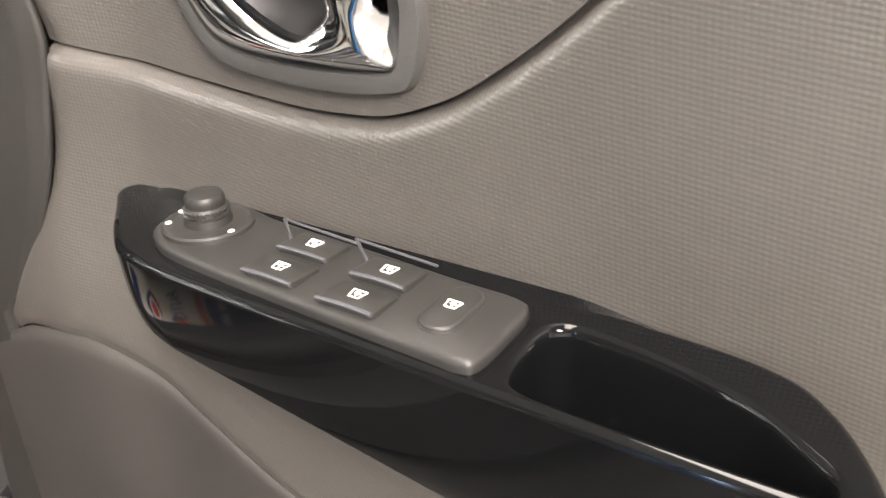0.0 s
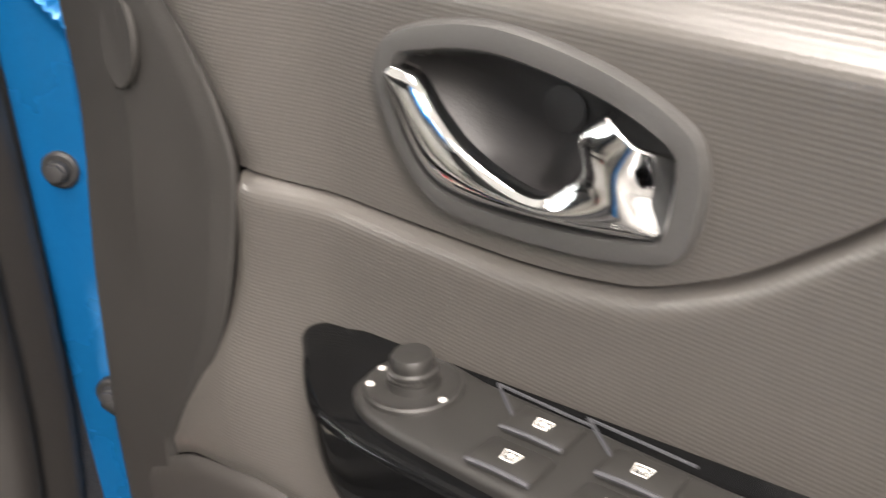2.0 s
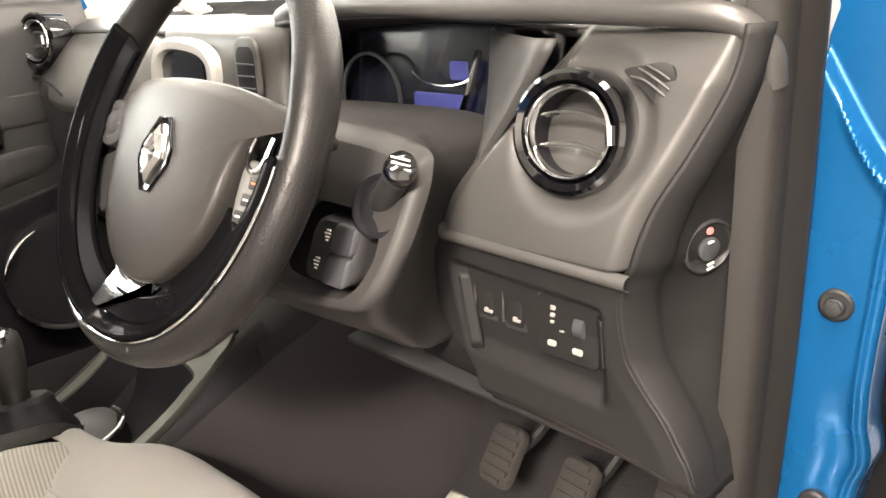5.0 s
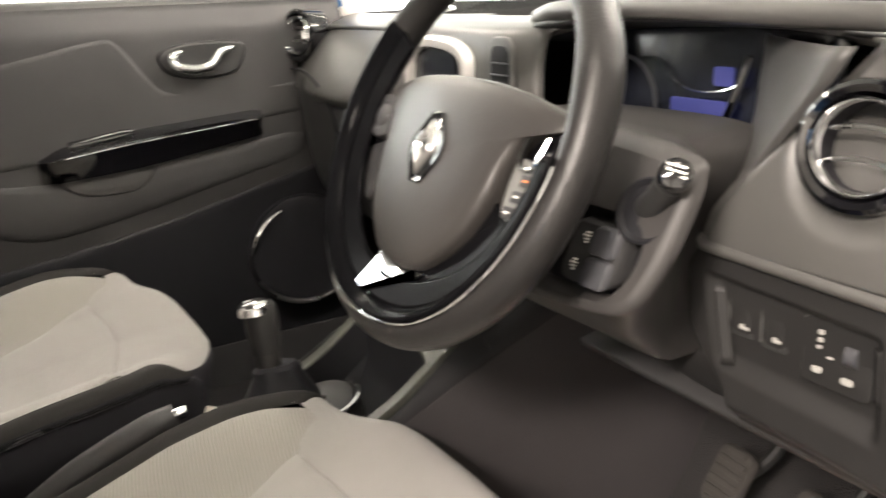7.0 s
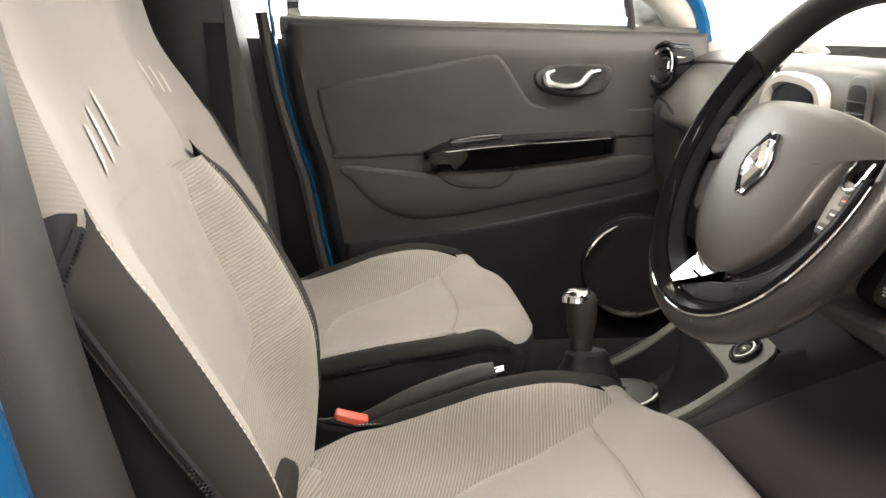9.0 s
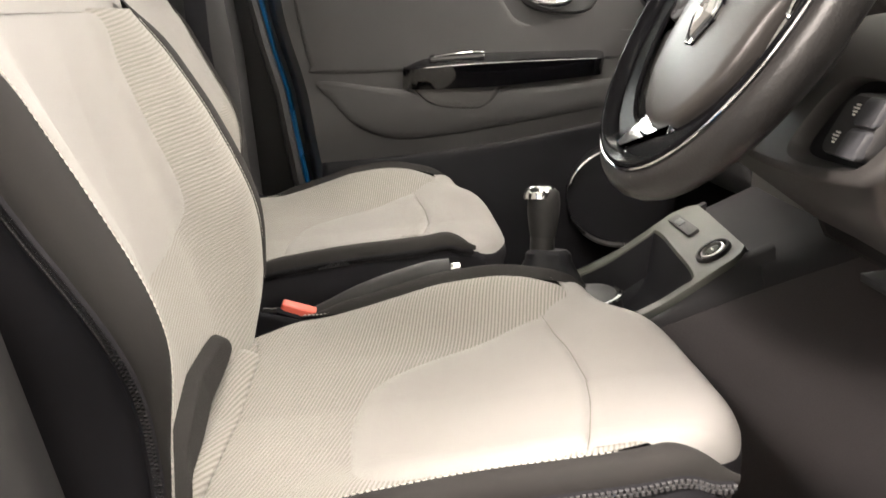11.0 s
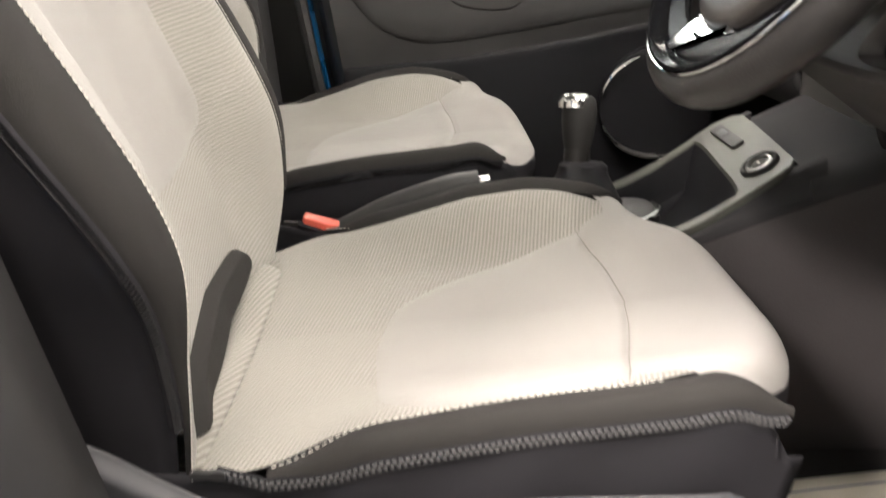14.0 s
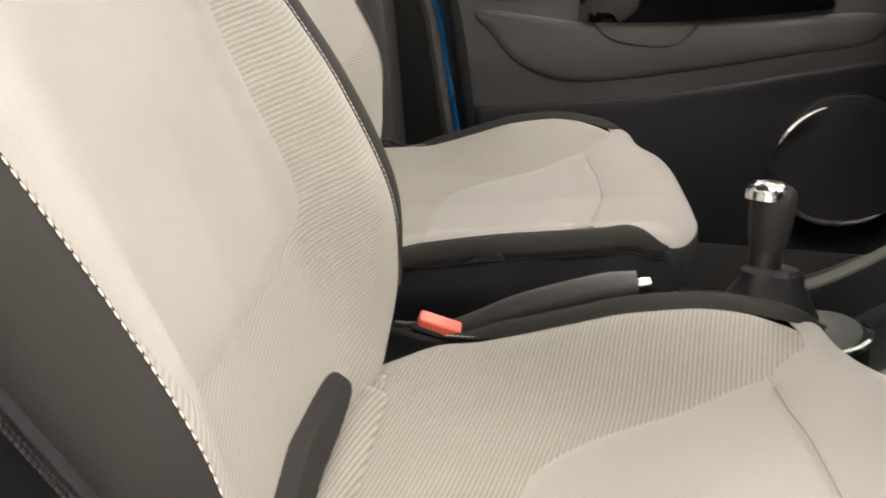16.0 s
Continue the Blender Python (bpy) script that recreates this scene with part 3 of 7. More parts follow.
def cushion_point(s, b, lift=0.0):
    """b from 0 at the crease over 0.8 at the lip to 1 at the foot of the front."""
    yf = front_y(s) - 0.055
    if b <= 0.8:
        y = 0.150 + (yf - 0.150) * b / 0.8
        return Vector((s, y, cushion_z(s, y) + lift))
    z = cushion_z(s, yf)
    k = (b - 0.8) / 0.2
    if k <= 0.5:
        a = math.pi * k
        return Vector((s, yf + (0.055 + lift) * math.sin(a), z - 0.055 + (0.055 + lift) * math.cos(a)))
    return Vector((s * (1 - 0.03 * (k - 0.5)), yf + 0.055 + lift - 0.05 * (k - 0.5), z - 0.055 - 0.26 * (k - 0.5)))


def back_w(z, s):
    """Half the width: the door side is fuller."""
    return BACK_N(z) if s > 0 else BACK_W(z)


def back_h(z, s):
    return BACK_H(z) + (0.009 * math.exp(-((z - 0.77) / 0.08) ** 2) if s > 0 else 0.0)


def back_point(s, z, lift=0.0):
    w = back_w(z, s)
    return Vector((s, BACK_Y(z) + back_h(z, s) * smooth_step(0.45, 1.0, abs(s) / w) - 0.008 * max(0, 1 - abs(s) / 0.12) + lift, z))


def pad(outline, point, lift=0.0030, rings=14):
    """A quilted panel over a surface, inside a closed outline of (a, b)."""
    n = len(outline)
    ca, cb = sum(p[0] for p in outline) / n, sum(p[1] for p in outline) / n
    loops = []
    for k in range(rings + 1):
        r = 1 - 0.999 * (k / rings)
        up = lift * (1 - r ** 22) + 0.0002
        loops.append([point(ca + (p[0] - ca) * r, cb + (p[1] - cb) * r, up) for p in outline])
    return loft(loops, caps=False)


def front_seat(name, m, side, label):
    """side: +1 with the lever at +x, -1 at -x."""
    seat = thing(name, m, label, "car seat", "front seats")

    def flip(shape):
        return ([(v[0] * side, v[1], v[2]) for v in shape[0]], shape[1])

    def add(n, shape, mat, lab="", parent=None, **k):
        return part(n, flip(shape), mat, parent or seat, lab, **k)

    surf = lambda s, y, lift=0.0: Vector((s, y, cushion_z(s, y) + lift))
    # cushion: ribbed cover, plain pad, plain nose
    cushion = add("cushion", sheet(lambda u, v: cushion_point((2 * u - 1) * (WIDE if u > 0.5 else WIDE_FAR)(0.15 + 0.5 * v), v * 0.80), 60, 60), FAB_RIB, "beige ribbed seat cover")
    seam = line([(0.0, 0.594), (0.08, 0.589), (0.14, 0.577), (0.162, 0.570), (0.185, 0.592), (0.212, 0.628), (0.24, 0.650)])
    seam_near = line([(0.0, 0.592), (0.04, 0.586), (0.08, 0.577), (0.14, 0.561), (0.19, 0.546), (0.26, 0.524)])
    seam_at = lambda s: seam_near(abs(s)) if s * side > 0 else seam(abs(s))
    lo = lambda s: min(0.79, 0.8 * (seam_at(s) - 0.150) / (front_y(s) - 0.055 - 0.150))
    def nose_at(u, v):
        a, k = (2 * u - 1) * 0.224, abs(2 * u - 1)
        b = lo(a) + (0.872 - 0.025 * smooth_step(0.76, 1.0, k) - lo(a)) * v
        return a * (1 + 0.178 * smooth_step(0.760, 0.820, b)), b
    add("nose_panel", sheet(lambda u, v: (lambda s, b: cushion_point(s, b, 0.0020 * min(1, v * 20) - 0.0008))(*nose_at(u, v)), 64, 50), FAB_PLAIN, "plain beige front panel", cushion)
    out = [(q[0] * side, q[1]) for q in spline([(-0.040, 0.350, 0), (-0.088, 0.402, 0), (-0.128, 0.488, 0), (-0.158, 0.566, 0), (-0.14, 0.5745, 0), (-0.08, 0.587, 0), (0, 0.590, 0), (0.04, 0.5835, 0), (0.08, 0.5745, 0), (0.14, 0.5585, 0), (0.205, 0.540, 0), (0.2320, 0.51, 0), (0.2335, 0.42, 0), (0.226, 0.366, 0), (0.196, 0.338, 0), (0.107, 0.330, 0), (0.03, 0.331, 0)], 8, True)]
    add("seat_pad", pad(out, surf, 0.0046, 24), FAB_PLAIN, "plain beige centre pad", cushion)
    seam_line = [surf(s, seam_at(s) - 0.0012, 0.0019) for s in [side * (-0.160 + 0.388 * k / 120) for k in range(121)]]
    add("front_skirt", sheet(lambda u, v: (lambda b0: cushion_point((2 * u - 1) * 0.2655, b0 + (1.0 - b0) * v, -0.0004))(0.858 - 0.025 * smooth_step(0.76, 1.0, abs(2 * u - 1))), 50, 20), FAB_DARK_SOFT, "black fabric cushion front", thick=0.003)
    add("seam_band", sheet(lambda u, v: (lambda s: surf(s, seam_at(s) - 0.0065 + 0.0105 * v, 0.0009 - 0.0006 * math.sin(math.pi * v)))(side * (-0.162 + 0.392 * u)), 90, 4), FAB_PLAIN, "", cushion)
    add("seam", tube([q - Vector((0, 0, 0.0006)) for q in seam_line], 0.0006, 6), SEAM_THREAD, "grey sewn seam", cushion)
    for sg in (-1, 1):
        def bolster(u, v, sg=sg):
            y = 0.250 + (0.652 - 0.250) * u
            w = WIDE(y)
            a = math.pi / 2 * v
            thin = smooth_step(0.0, 0.16, u) * (1 - smooth_step(0.93, 1.0, u) * 0.8)
            zr = cushion_z(w * sg, y) + 0.0025 * smooth_step(0.78, 0.88, u) - 0.0055 * smooth_step(0.90, 0.99, u)
            drop = 0.011 * thin + 0.004
            w += (0.262 - w) * smooth_step(0.85, 1.0, u)
            return Vector((sg * (w + (0.266 - w) * math.sin(a)), y, zr + (0.014 if sg * side < 0 else 0.0075) * math.sin(2 * a) * thin - drop * (1 - math.cos(a))))
        bol = add("bolster", sheet(bolster, 60, 10), FAB_DARK, "dark fabric side bolster")
        rim = [bolster(k / 90, 0.0) + Vector((sg * 0.0028, 0, 0.0014)) for k in range(1, 70 if sg * side > 0 else 80)]
        add("stitching", stitches(rim), THREAD, "white edge stitching", bol)
        zline = [bolster(0.0, 1.0) + Vector((0, -0.036 + 0.006 * k, 0.008 - 0.0018 * k)) for k in range(6)] + [bolster(k / 90, 1.0) + Vector((0, 0, -0.004)) for k in range(0, 90)]
        add("zip_tape", loft([[q + Vector((sg * 0.0006, 0, 0.0062)), q + Vector((sg * 0.0022, 0, 0.003)), q + Vector((sg * 0.0022, 0, -0.003)), q + Vector((sg * 0.0006, 0, -0.0062)), q + Vector((-sg * 0.003, 0, 0))] for q in zline]), FAB_DARK_SOFT, "", bol)
        add("zip", zip_teeth([q + Vector((sg * 0.0030, 0, 0)) for q in zline], (0, 0, 1), 0.0046, 0.0042), ZIP_METAL, "glossy black zip teeth", bol)
        q = zline[0]
        add("zip_pull", loft([[q + Vector((sg * 0.001, -0.020 + 0.026 * t, dz * w)) + Vector((sg * dx, 0, 0)) for dx, dz in ((0.005, 0.0032), (0.005, -0.0032), (0, -0.0032), (0, 0.0032))] for t, w in ((0, 0.7), (0.15, 1.1), (0.5, 0.8), (0.8, 1.3), (1, 0.8))]), BLACK_RUBBER, "black zip pull", bol)
        def skirt(u, v, sg=sg):
            y = 0.155 + (0.670 - 0.155) * u
            top = bolster(max(0, min(1, (y - 0.250) / 0.402)), 1.0).z - 0.004 + 0.18 * max(0.0, 0.250 - y)
            yf = front_y(0.266) - 0.055
            top = min(top, cushion_z(0.266, yf) - 0.057 + math.sqrt(max(0.0, 0.003025 - max(0.0, y - yf) ** 2)))
            z = top + (0.44 - top) * v
            return Vector((sg * (0.266 - 0.002 * smooth_step(0.9, 1, u) + 0.004 * math.sin(math.pi * v) - 0.020 * smooth_step(0.25, 0.8, v) * smooth_step(1.0, 0.85, u) + 0.0015 * math.sin(23 * u + 5 * v)), y - 0.03 * v * smooth_step(0.85, 1, u), z))
        add("side_skirt", sheet(skirt, 40, 14), FAB_DARK_SOFT, "black fabric cushion side", thick=0.004)
    add("cushion_base", loft([[(x * 0.25, y, z) for x, y in ((-1, 0.10), (1, 0.10), (1, 0.63), (-1, 0.63))] for z in (0.36, 0.46, 0.525)]), FAB_DARK_SOFT)
    for sx in (-0.2, 0.2):
        add("seat_rail", loft([[(sx + a, y, b) for a, b in ((-0.025, 0.30), (0.025, 0.30), (0.02, 0.37), (-0.02, 0.37))] for y in (0.05, 0.62)]), PLASTIC_DARK)

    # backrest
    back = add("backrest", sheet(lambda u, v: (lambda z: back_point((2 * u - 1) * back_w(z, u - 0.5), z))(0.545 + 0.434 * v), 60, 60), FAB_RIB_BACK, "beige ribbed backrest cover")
    outb = [(q[0], q[1]) for q in spline([(-0.108, 0.968, 0), (-0.119, 0.92, 0), (-0.133, 0.865, 0), (-0.146, 0.80, 0), (-0.149, 0.766, 0), (-0.142, 0.744, 0), (-0.12, 0.730, 0), (-0.07, 0.717, 0), (0.03, 0.709, 0), (0.11, 0.720, 0), (0.175, 0.750, 0), (0.222, 0.790, 0), (0.2365, 0.83, 0), (0.2375, 0.90, 0), (0.240, 0.968, 0), (0.07, 0.975, 0), (0, 0.977, 0), (-0.07, 0.975, 0)], 8, True)]
    add("back_pad", pad(outb, back_point), FAB_PLAIN, "plain beige backrest centre", back)
    def head(u, v):
        z = 0.975 + 0.27 * v
        a = (u - 0.5) * 2
        w = back_w(z, a) + (0.012 if a < 0 else -0.004)
        turn = max(0, abs(a) - 0.72) / 0.28
        return Vector((math.copysign(min(abs(a) / 0.72, 1) * w + 0.012 * math.sin(turn * math.pi / 2), a), back_point(min(1, abs(a) / 0.72) * w * 0.99, z).y - 0.13 * turn ** 1.5 + 0.0025, z))
    add("upper_back", sheet(head, 60, 40), FAB_PLAIN, "plain beige upper backrest and headrest", back)
    for k, (s0, z0, z1) in enumerate(((0.035, 1.015, 1.07), (0.080, 1.004, 1.058), (0.118, 1.000, 1.045))):
        add("printed_stripe", sheet(lambda u, v, s0=s0, z0=z0, z1=z1: (lambda s, z: back_point(s, z, 0.0045))(s0 + 0.011 * (u - 0.5) * (1 - (2 * v - 1) ** 4) - 0.012 * v, z0 + (z1 - z0) * v), 4, 10), THREAD, "pale printed stripe", back)
    for sg in (-1, 1):
        def wing(u, v, sg=sg):
            low = 0.56 if sg > 0 else 0.628
            z = low + (0.998 - low) * u
            w = back_w(z, sg)
            a = math.pi / 2 * v
            t = 1 - 0.97 * smooth_step(0.86, 1.0, u)
            t0 = t
            y = BACK_Y(z) + back_h(z, sg)
            t *= 0.30 + 0.70 * smooth_step(0.58, 0.84, z)
            return Vector((sg * (w + 0.048 * t * (0.15 + 0.85 * smooth_step(0.59, 0.76, z)) * math.sin(a)), y + (0.012 if sg * side < 0 else 0.004) * t * math.sin(2 * a) - 0.038 * t0 * WING_Y(z) * (1 - math.cos(a)), z))
        bol = add("back_bolster", sheet(wing, 60, 10), FAB_DARK, "dark fabric backrest bolster", back)
        rim = [wing(k / 100, 0.0) + Vector((sg * 0.0028, 0.0014, 0)) for k in range(0, 99 if sg * side > 0 else 93)]
        add("stitching", stitches(rim), THREAD, "white edge stitching", bol)
        zl = [wing(k / 100, 1.0) + Vector((sg * 0.001, -0.004, 0)) for k in range(14, 98 if sg * side > 0 else 84)]
        add("zip", zip_teeth([q + Vector((sg * 0.0052, 0.0022, 0)) for q in zl], (-sg * 0.4, 1, 0)), ZIP_METAL, "dark zip teeth", bol)
        add("zip_tape", tube(zl, 0.0055, 6), FAB_DARK_SOFT, "", bol)
        def side_back(u, v, sg=sg):
            z = 0.50 + ((0.995 if sg * side > 0 else 0.950) - 0.50) * u
            q = wing(max(0, min(1, (z - (0.56 if sg > 0 else 0.628)) / (0.438 if sg > 0 else 0.370))), 1.0)
            return Vector((q.x - sg * 0.03 * v * v, (q.y - 0.006) * (1 - v) + (BACK_Y(z) - 0.15) * v, z))
        add("back_side", sheet(side_back, 30, 10), FAB_DARK_SOFT, "black fabric backrest side", back, thick=0.004)
    add("back_shell", sheet(lambda u, v: (lambda z: Vector(((2 * u - 1) * (BACK_W(z) + 0.02), BACK_Y(z) - 0.14 - 0.02 * math.sin(math.pi * u), z)))(0.46 + 0.78 * v), 16, 20), FAB_DARK_SOFT, "black seat back", back, thick=0.006)
    # dark strip in the crease, standing for the backrest's lower edge in shadow
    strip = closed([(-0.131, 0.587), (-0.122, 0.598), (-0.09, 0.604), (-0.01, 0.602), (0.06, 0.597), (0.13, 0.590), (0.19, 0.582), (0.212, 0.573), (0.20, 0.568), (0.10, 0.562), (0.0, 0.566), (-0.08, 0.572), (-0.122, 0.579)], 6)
    add("crease_strip", pad(strip, back_point, 0.016, 18), FAB_DARK, "dark fabric strip for the shaded lower edge of the backrest", back)
    # cover tabs tucked at the back of the cushion
    for s0, w in ((-0.185, 0.032), (-0.10, 0.018)):
        add("cover_tab", sheet(lambda u, v, s0=s0, w=w: surf(s0 + w * u, 0.163 + 0.036 * v, 0.007 + 0.006 * math.sin(math.pi * u) * (1 - v) - 0.004 * v), 8, 8), FAB_RIB, "tucked cover tab", cushion, thick=0.002)
    # loose flap of the cover along the crease
    add("cover_flap", sheet(lambda u, v: surf(-0.155 + 0.405 * u, 0.168 + (0.038 - 0.010 * u) * v, 0.011 * (1 - v) ** 0.7 + 0.0035 * math.sin(9 * u + 1) * (1 - v) + 0.0012 + 0.003 * math.sin(math.pi * v)), 40, 10), FAB_RIB, "loose beige cover flap in the crease", cushion, thick=0.002)
    # outer shield with lever
    def shield(u, v):
        y = 0.085 + (0.640 - 0.085) * u
        top = SHIELD_TOP(y)
        z = top + (0.33 - top) * v
        y2 = max(y - 0.035 * v * smooth_step(0.8, 1, u), SHIELD_REAR(z))
        x = 0.270 + 0.012 * smooth_step(0.0, 0.06, v)
        edge = SHIELD_EDGE(y)
        x += 0.16 * max(0.0, min(top - z, top - edge)) * smooth_step(0.16, 0.26, y)
        below = smooth_step(-0.003, 0.007, edge - z)
        x -= (0.006 + 0.007 * (1 - smooth_step(0.47, 0.53, y))) * below * smooth_step(0.17, 0.25, y)
        x += 0.006 * smooth_step(0.03, 0.10, edge - z) * smooth_step(0.50, 0.56, y)
        x -= 0.012 * smooth_step(0.93, 1.0, u)
        return Vector((x, y2, z))
    sh = add("side_shield", sheet(shield, 170, 100), PLASTIC_SHIELD, "dark grey plastic seat side shield", thick=0.003, sharp=70)
    hub = add("lever_hub", lathe([(0.046, 0.0), (0.045, 0.012), (0.040, 0.022), (0.028, 0.028), (0.0005, 0.030)], (0.272, 0.232, 0.474), (1, 0.0, 0.12), 36), PLASTIC_SHIELD, "round lever hub", sh)
    arm = spline([(0.292, 0.215, 0.468), (0.299, 0.26, 0.488), (0.300, 0.33, 0.499), (0.300, 0.40, 0.502), (0.298, 0.440, 0.500), (0.297, 0.456, 0.4995)], 8)
    add("lever", tube(arm, [(0.030 - 0.0125 * smooth_step(0, 22, k)) * (1 if k < 30 else math.sqrt(max(0.02, 1 - ((k - 29) / 11.2) ** 2))) for k in range(len(arm))], 16, flat=0.55), PLASTIC_SHIELD, "dark grey height lever", sh)
    add("pin", tube([(0.284, 0.357, 0.534), (0.289, 0.362, 0.522)], 0.003, 8), PLASTIC_SHIELD, "small dark pin", sh)
    add("cable", tube(spline([(0.274, 0.372, 0.47), (0.277, 0.375, 0.44), (0.274, 0.372, 0.40)], 6), 0.003, 8), BLACK_RUBBER, "", sh)
    return seat


front_seat("driver_seat", pose(0.355, 0, 0), 1, "beige and dark fabric driver seat with zipped covers")
SEAT.update(roll=0.009, crest=0.006, front=0.742, far=1, bow_far=1.3, bow_near=2.3)
front_seat("passenger_seat", pose(-0.345, -0.14, 0), -1, "beige and dark fabric passenger seat behind the handbrake")


# ---------------------------------------------------------------- driver door, swung open; u along it from the hinge, v towards the cabin
door = thing("driver_door", pose(0.86, 1.06, 0, 0, 0, -29.67), "brown-grey plastic driver door lining, door swung open", "car door")


def D(u, v, z):
    return Vector((u, -v, z))


SEAM = line([(0.262, 0.914), (0.285, 0.914), (0.33, 0.908), (0.40, 0.902), (0.46, 0.899), (0.495, 0.901), (0.53, 0.912), (0.565, 0.934), (0.62, 0.982), (0.70, 1.055), (0.73, 1.08)])
LOW = line([(0.12, 0.660), (0.15, 0.680), (0.18, 0.702), (0.211, 0.719), (0.24, 0.732), (0.284, 0.736), (0.320, 0.723), (0.362, 0.697), (0.424, 0.653), (0.50, 0.61), (0.70, 0.55), (1.0, 0.52)])
ARC = line([(0.40, 0.12), (0.60, 0.145), (0.70, 0.198), (0.741, 0.222), (0.779, 0.245), (0.809, 0.262), (0.840, 0.273), (0.867, 0.278), (0.896, 0.281), (0.915, 0.282), (0.935, 0.276), (0.954, 0.267), (0.98, 0.249), (1.011, 0.228), (1.06, 0.19), (1.12, 0.16), (1.30, 0.14)])
FAR = 1.0
FACE = 0.038


def lip(d, h=0.007, w=0.006):
    return -h * math.exp(-(max(0, d) / w) ** 1.5)


HANDLE_RIM = [(0.3905, 0.966), (0.394, 0.977), (0.404, 0.981), (0.440, 0.983), (0.482, 0.973), (0.508, 0.961), (0.515, 0.953), (0.514, 0.938), (0.511, 0.926), (0.503, 0.9235), (0.478, 0.922), (0.440, 0.922), (0.416, 0.926), (0.404, 0.935), (0.395, 0.951)]


def dent(u, z):
    """How deep the panel is pressed in behind the handle."""
    a = math.atan2(z - 0.950, u - 0.452)
    r = math.hypot(z - 0.950, u - 0.452)
    polar = sorted((math.atan2(p[1] - 0.950, p[0] - 0.452), math.hypot(p[0] - 0.452, p[1] - 0.950)) for p in HANDLE_RIM)
    rim_r = float(np.interp(a, [p[0] for p in polar], [p[1] for p in polar], period=2 * math.pi))
    return 0.050 * smooth_step(0.985, 0.90, r / rim_r)


def swell(u, z):
    """The lining stands further into the cabin towards the hinge and below the armrest."""
    return 0.018 * smooth_step(0.350, 0.270, u) + 0.034 * smooth_step(0.87, 0.68, z) * smooth_step(0.62, 0.33, u)


SHOULDER = line([(0.20, 1.015), (0.40, 1.004), (0.47, 0.997), (0.575, 0.984), (0.80, 0.965), (1.0, 0.95)])


def upper(p, q):
    top = 1.105
    z_left = SEAM(0.285) + (top - SEAM(0.285)) * q
    u0 = ARC(z_left)
    u = u0 + (FAR - u0) * p ** 1.15
    z0 = min(SEAM(u), 1.075)
    z = z0 + (top - z0) * q
    v = FACE - 0.004 + swell(u, z) + lip((u - u0), 0.006, 0.010)
    v -= 1.7 * (max(0, z - SHOULDER(u)) ** 2 / (max(0, z - SHOULDER(u)) + 0.008)) + dent(u, z)
    v += 0.004 * smooth_step(0.30, 0.50, u)
    return D(u, v - (0.008 if q == 0 else 0), z)


def lower_v(u, z):
    return FACE + 0.004 + swell(u, z) - 0.012 * smooth_step(0.80, 0.68, z)


def lower(p, q):
    zt0, zb0 = SEAM(0.285), 0.700
    u0 = ARC(zb0 + (zt0 - zb0) * q)
    u = u0 + (FAR - u0) * p ** 1.15
    zt, zb = min(SEAM(u), 1.075), LOW(u)
    z = zb + (zt - zb) * q
    return D(u, lower_v(u, z) + lip(zt - z, 0.012, 0.005) + lip(u - u0, 0.007, 0.010) + lip(z - zb, 0.004, 0.008), z)


EDGE = line([(0.34, 0.10), (0.55, 0.130), (0.65, 0.145), (0.75, 0.147), (0.85, 0.126), (0.95, 0.098), (1.10, 0.06), (1.25, 0.05)])
END = line([(0.34, 0.070), (0.55, 0.085), (0.71, 0.083), (0.75, 0.080), (0.85, 0.066), (0.92, 0.056), (0.97, 0.052), (1.05, 0.045), (1.25, 0.03)])


def end_v(u, z):
    return END(z) - 0.24 * smooth_step(0.75, 0.95, z) * max(0.0, 0.20 - u)


def pocket_panel(p, q):
    u = 0.165 + (FAR - 0.165) * p
    zt = LOW(u)
    z = zt + (0.34 - zt) * q
    w = smooth_step(0.20, 0.33, u)
    v = (end_v(u, z) - 0.003 + 0.0042 * smooth_step(0.165, 0.195, u)) * (1 - w) + w * (lower_v(u, zt) - 0.003 - 0.05 * smooth_step(0.25, 1.0, q)) - 0.002 * (1 - smooth_step(0, 0.012, q))
    return D(u, v, z)


def end_panel(p, q):
    """Flat face, rounded edge and the return towards the hinge."""
    z = 0.34 + 0.91 * q
    ue, u1 = EDGE(z), (ARC(z) if z > 0.735 else 0.214)
    ve = end_v(ue + 0.012, z)
    if p < 0.15:
        return D(ue, ve - 0.012 - 0.11 * (1 - p / 0.15), z)
    if p < 0.30:
        a = (p - 0.15) / 0.15 * math.pi / 2
        return D(ue + 0.012 * (1 - math.cos(a)), ve - 0.012 + 0.012 * math.sin(a), z)
    k = (p - 0.30) / 0.70
    u = ue + 0.012 + (u1 + 0.004 - ue - 0.012) * k
    return D(u, end_v(u, z) - 0.004 * smooth_step(0.9, 1, k), z)


def rows(fn):
    """More rows near both rims of a panel."""
    return lambda p, q: fn(p, 0.5 - 0.5 * math.cos(math.pi * q))


part("upper_panel", sheet(rows(upper), 200, 90), DOOR_RIBBED, door, "ribbed brown-grey upper panel", out=(0, -1, 0), sharp=70)
part("lower_panel", sheet(rows(lower), 140, 70), DOOR_RIBBED, door, "ribbed brown-grey middle panel", out=(0, -1, 0), thick=0.004, sharp=70)
part("pocket_panel", sheet(pocket_panel, 60, 30), DOOR_PLAIN, door, "plain lower door pocket panel", out=(0, -1, 0), thick=0.004)
part("end_panel", sheet(end_panel, 60, 90), DOOR_END, door, "dark plastic door end panel", out=(0, -1, 0), thick=0.004)
part("door_edge_seal", tube([D(EDGE(z) + 0.004, end_v(EDGE(z), z) - 0.118, z) for z in np.linspace(0.40, 0.74, 14)], 0.008, 8), BLACK_RUBBER, door)
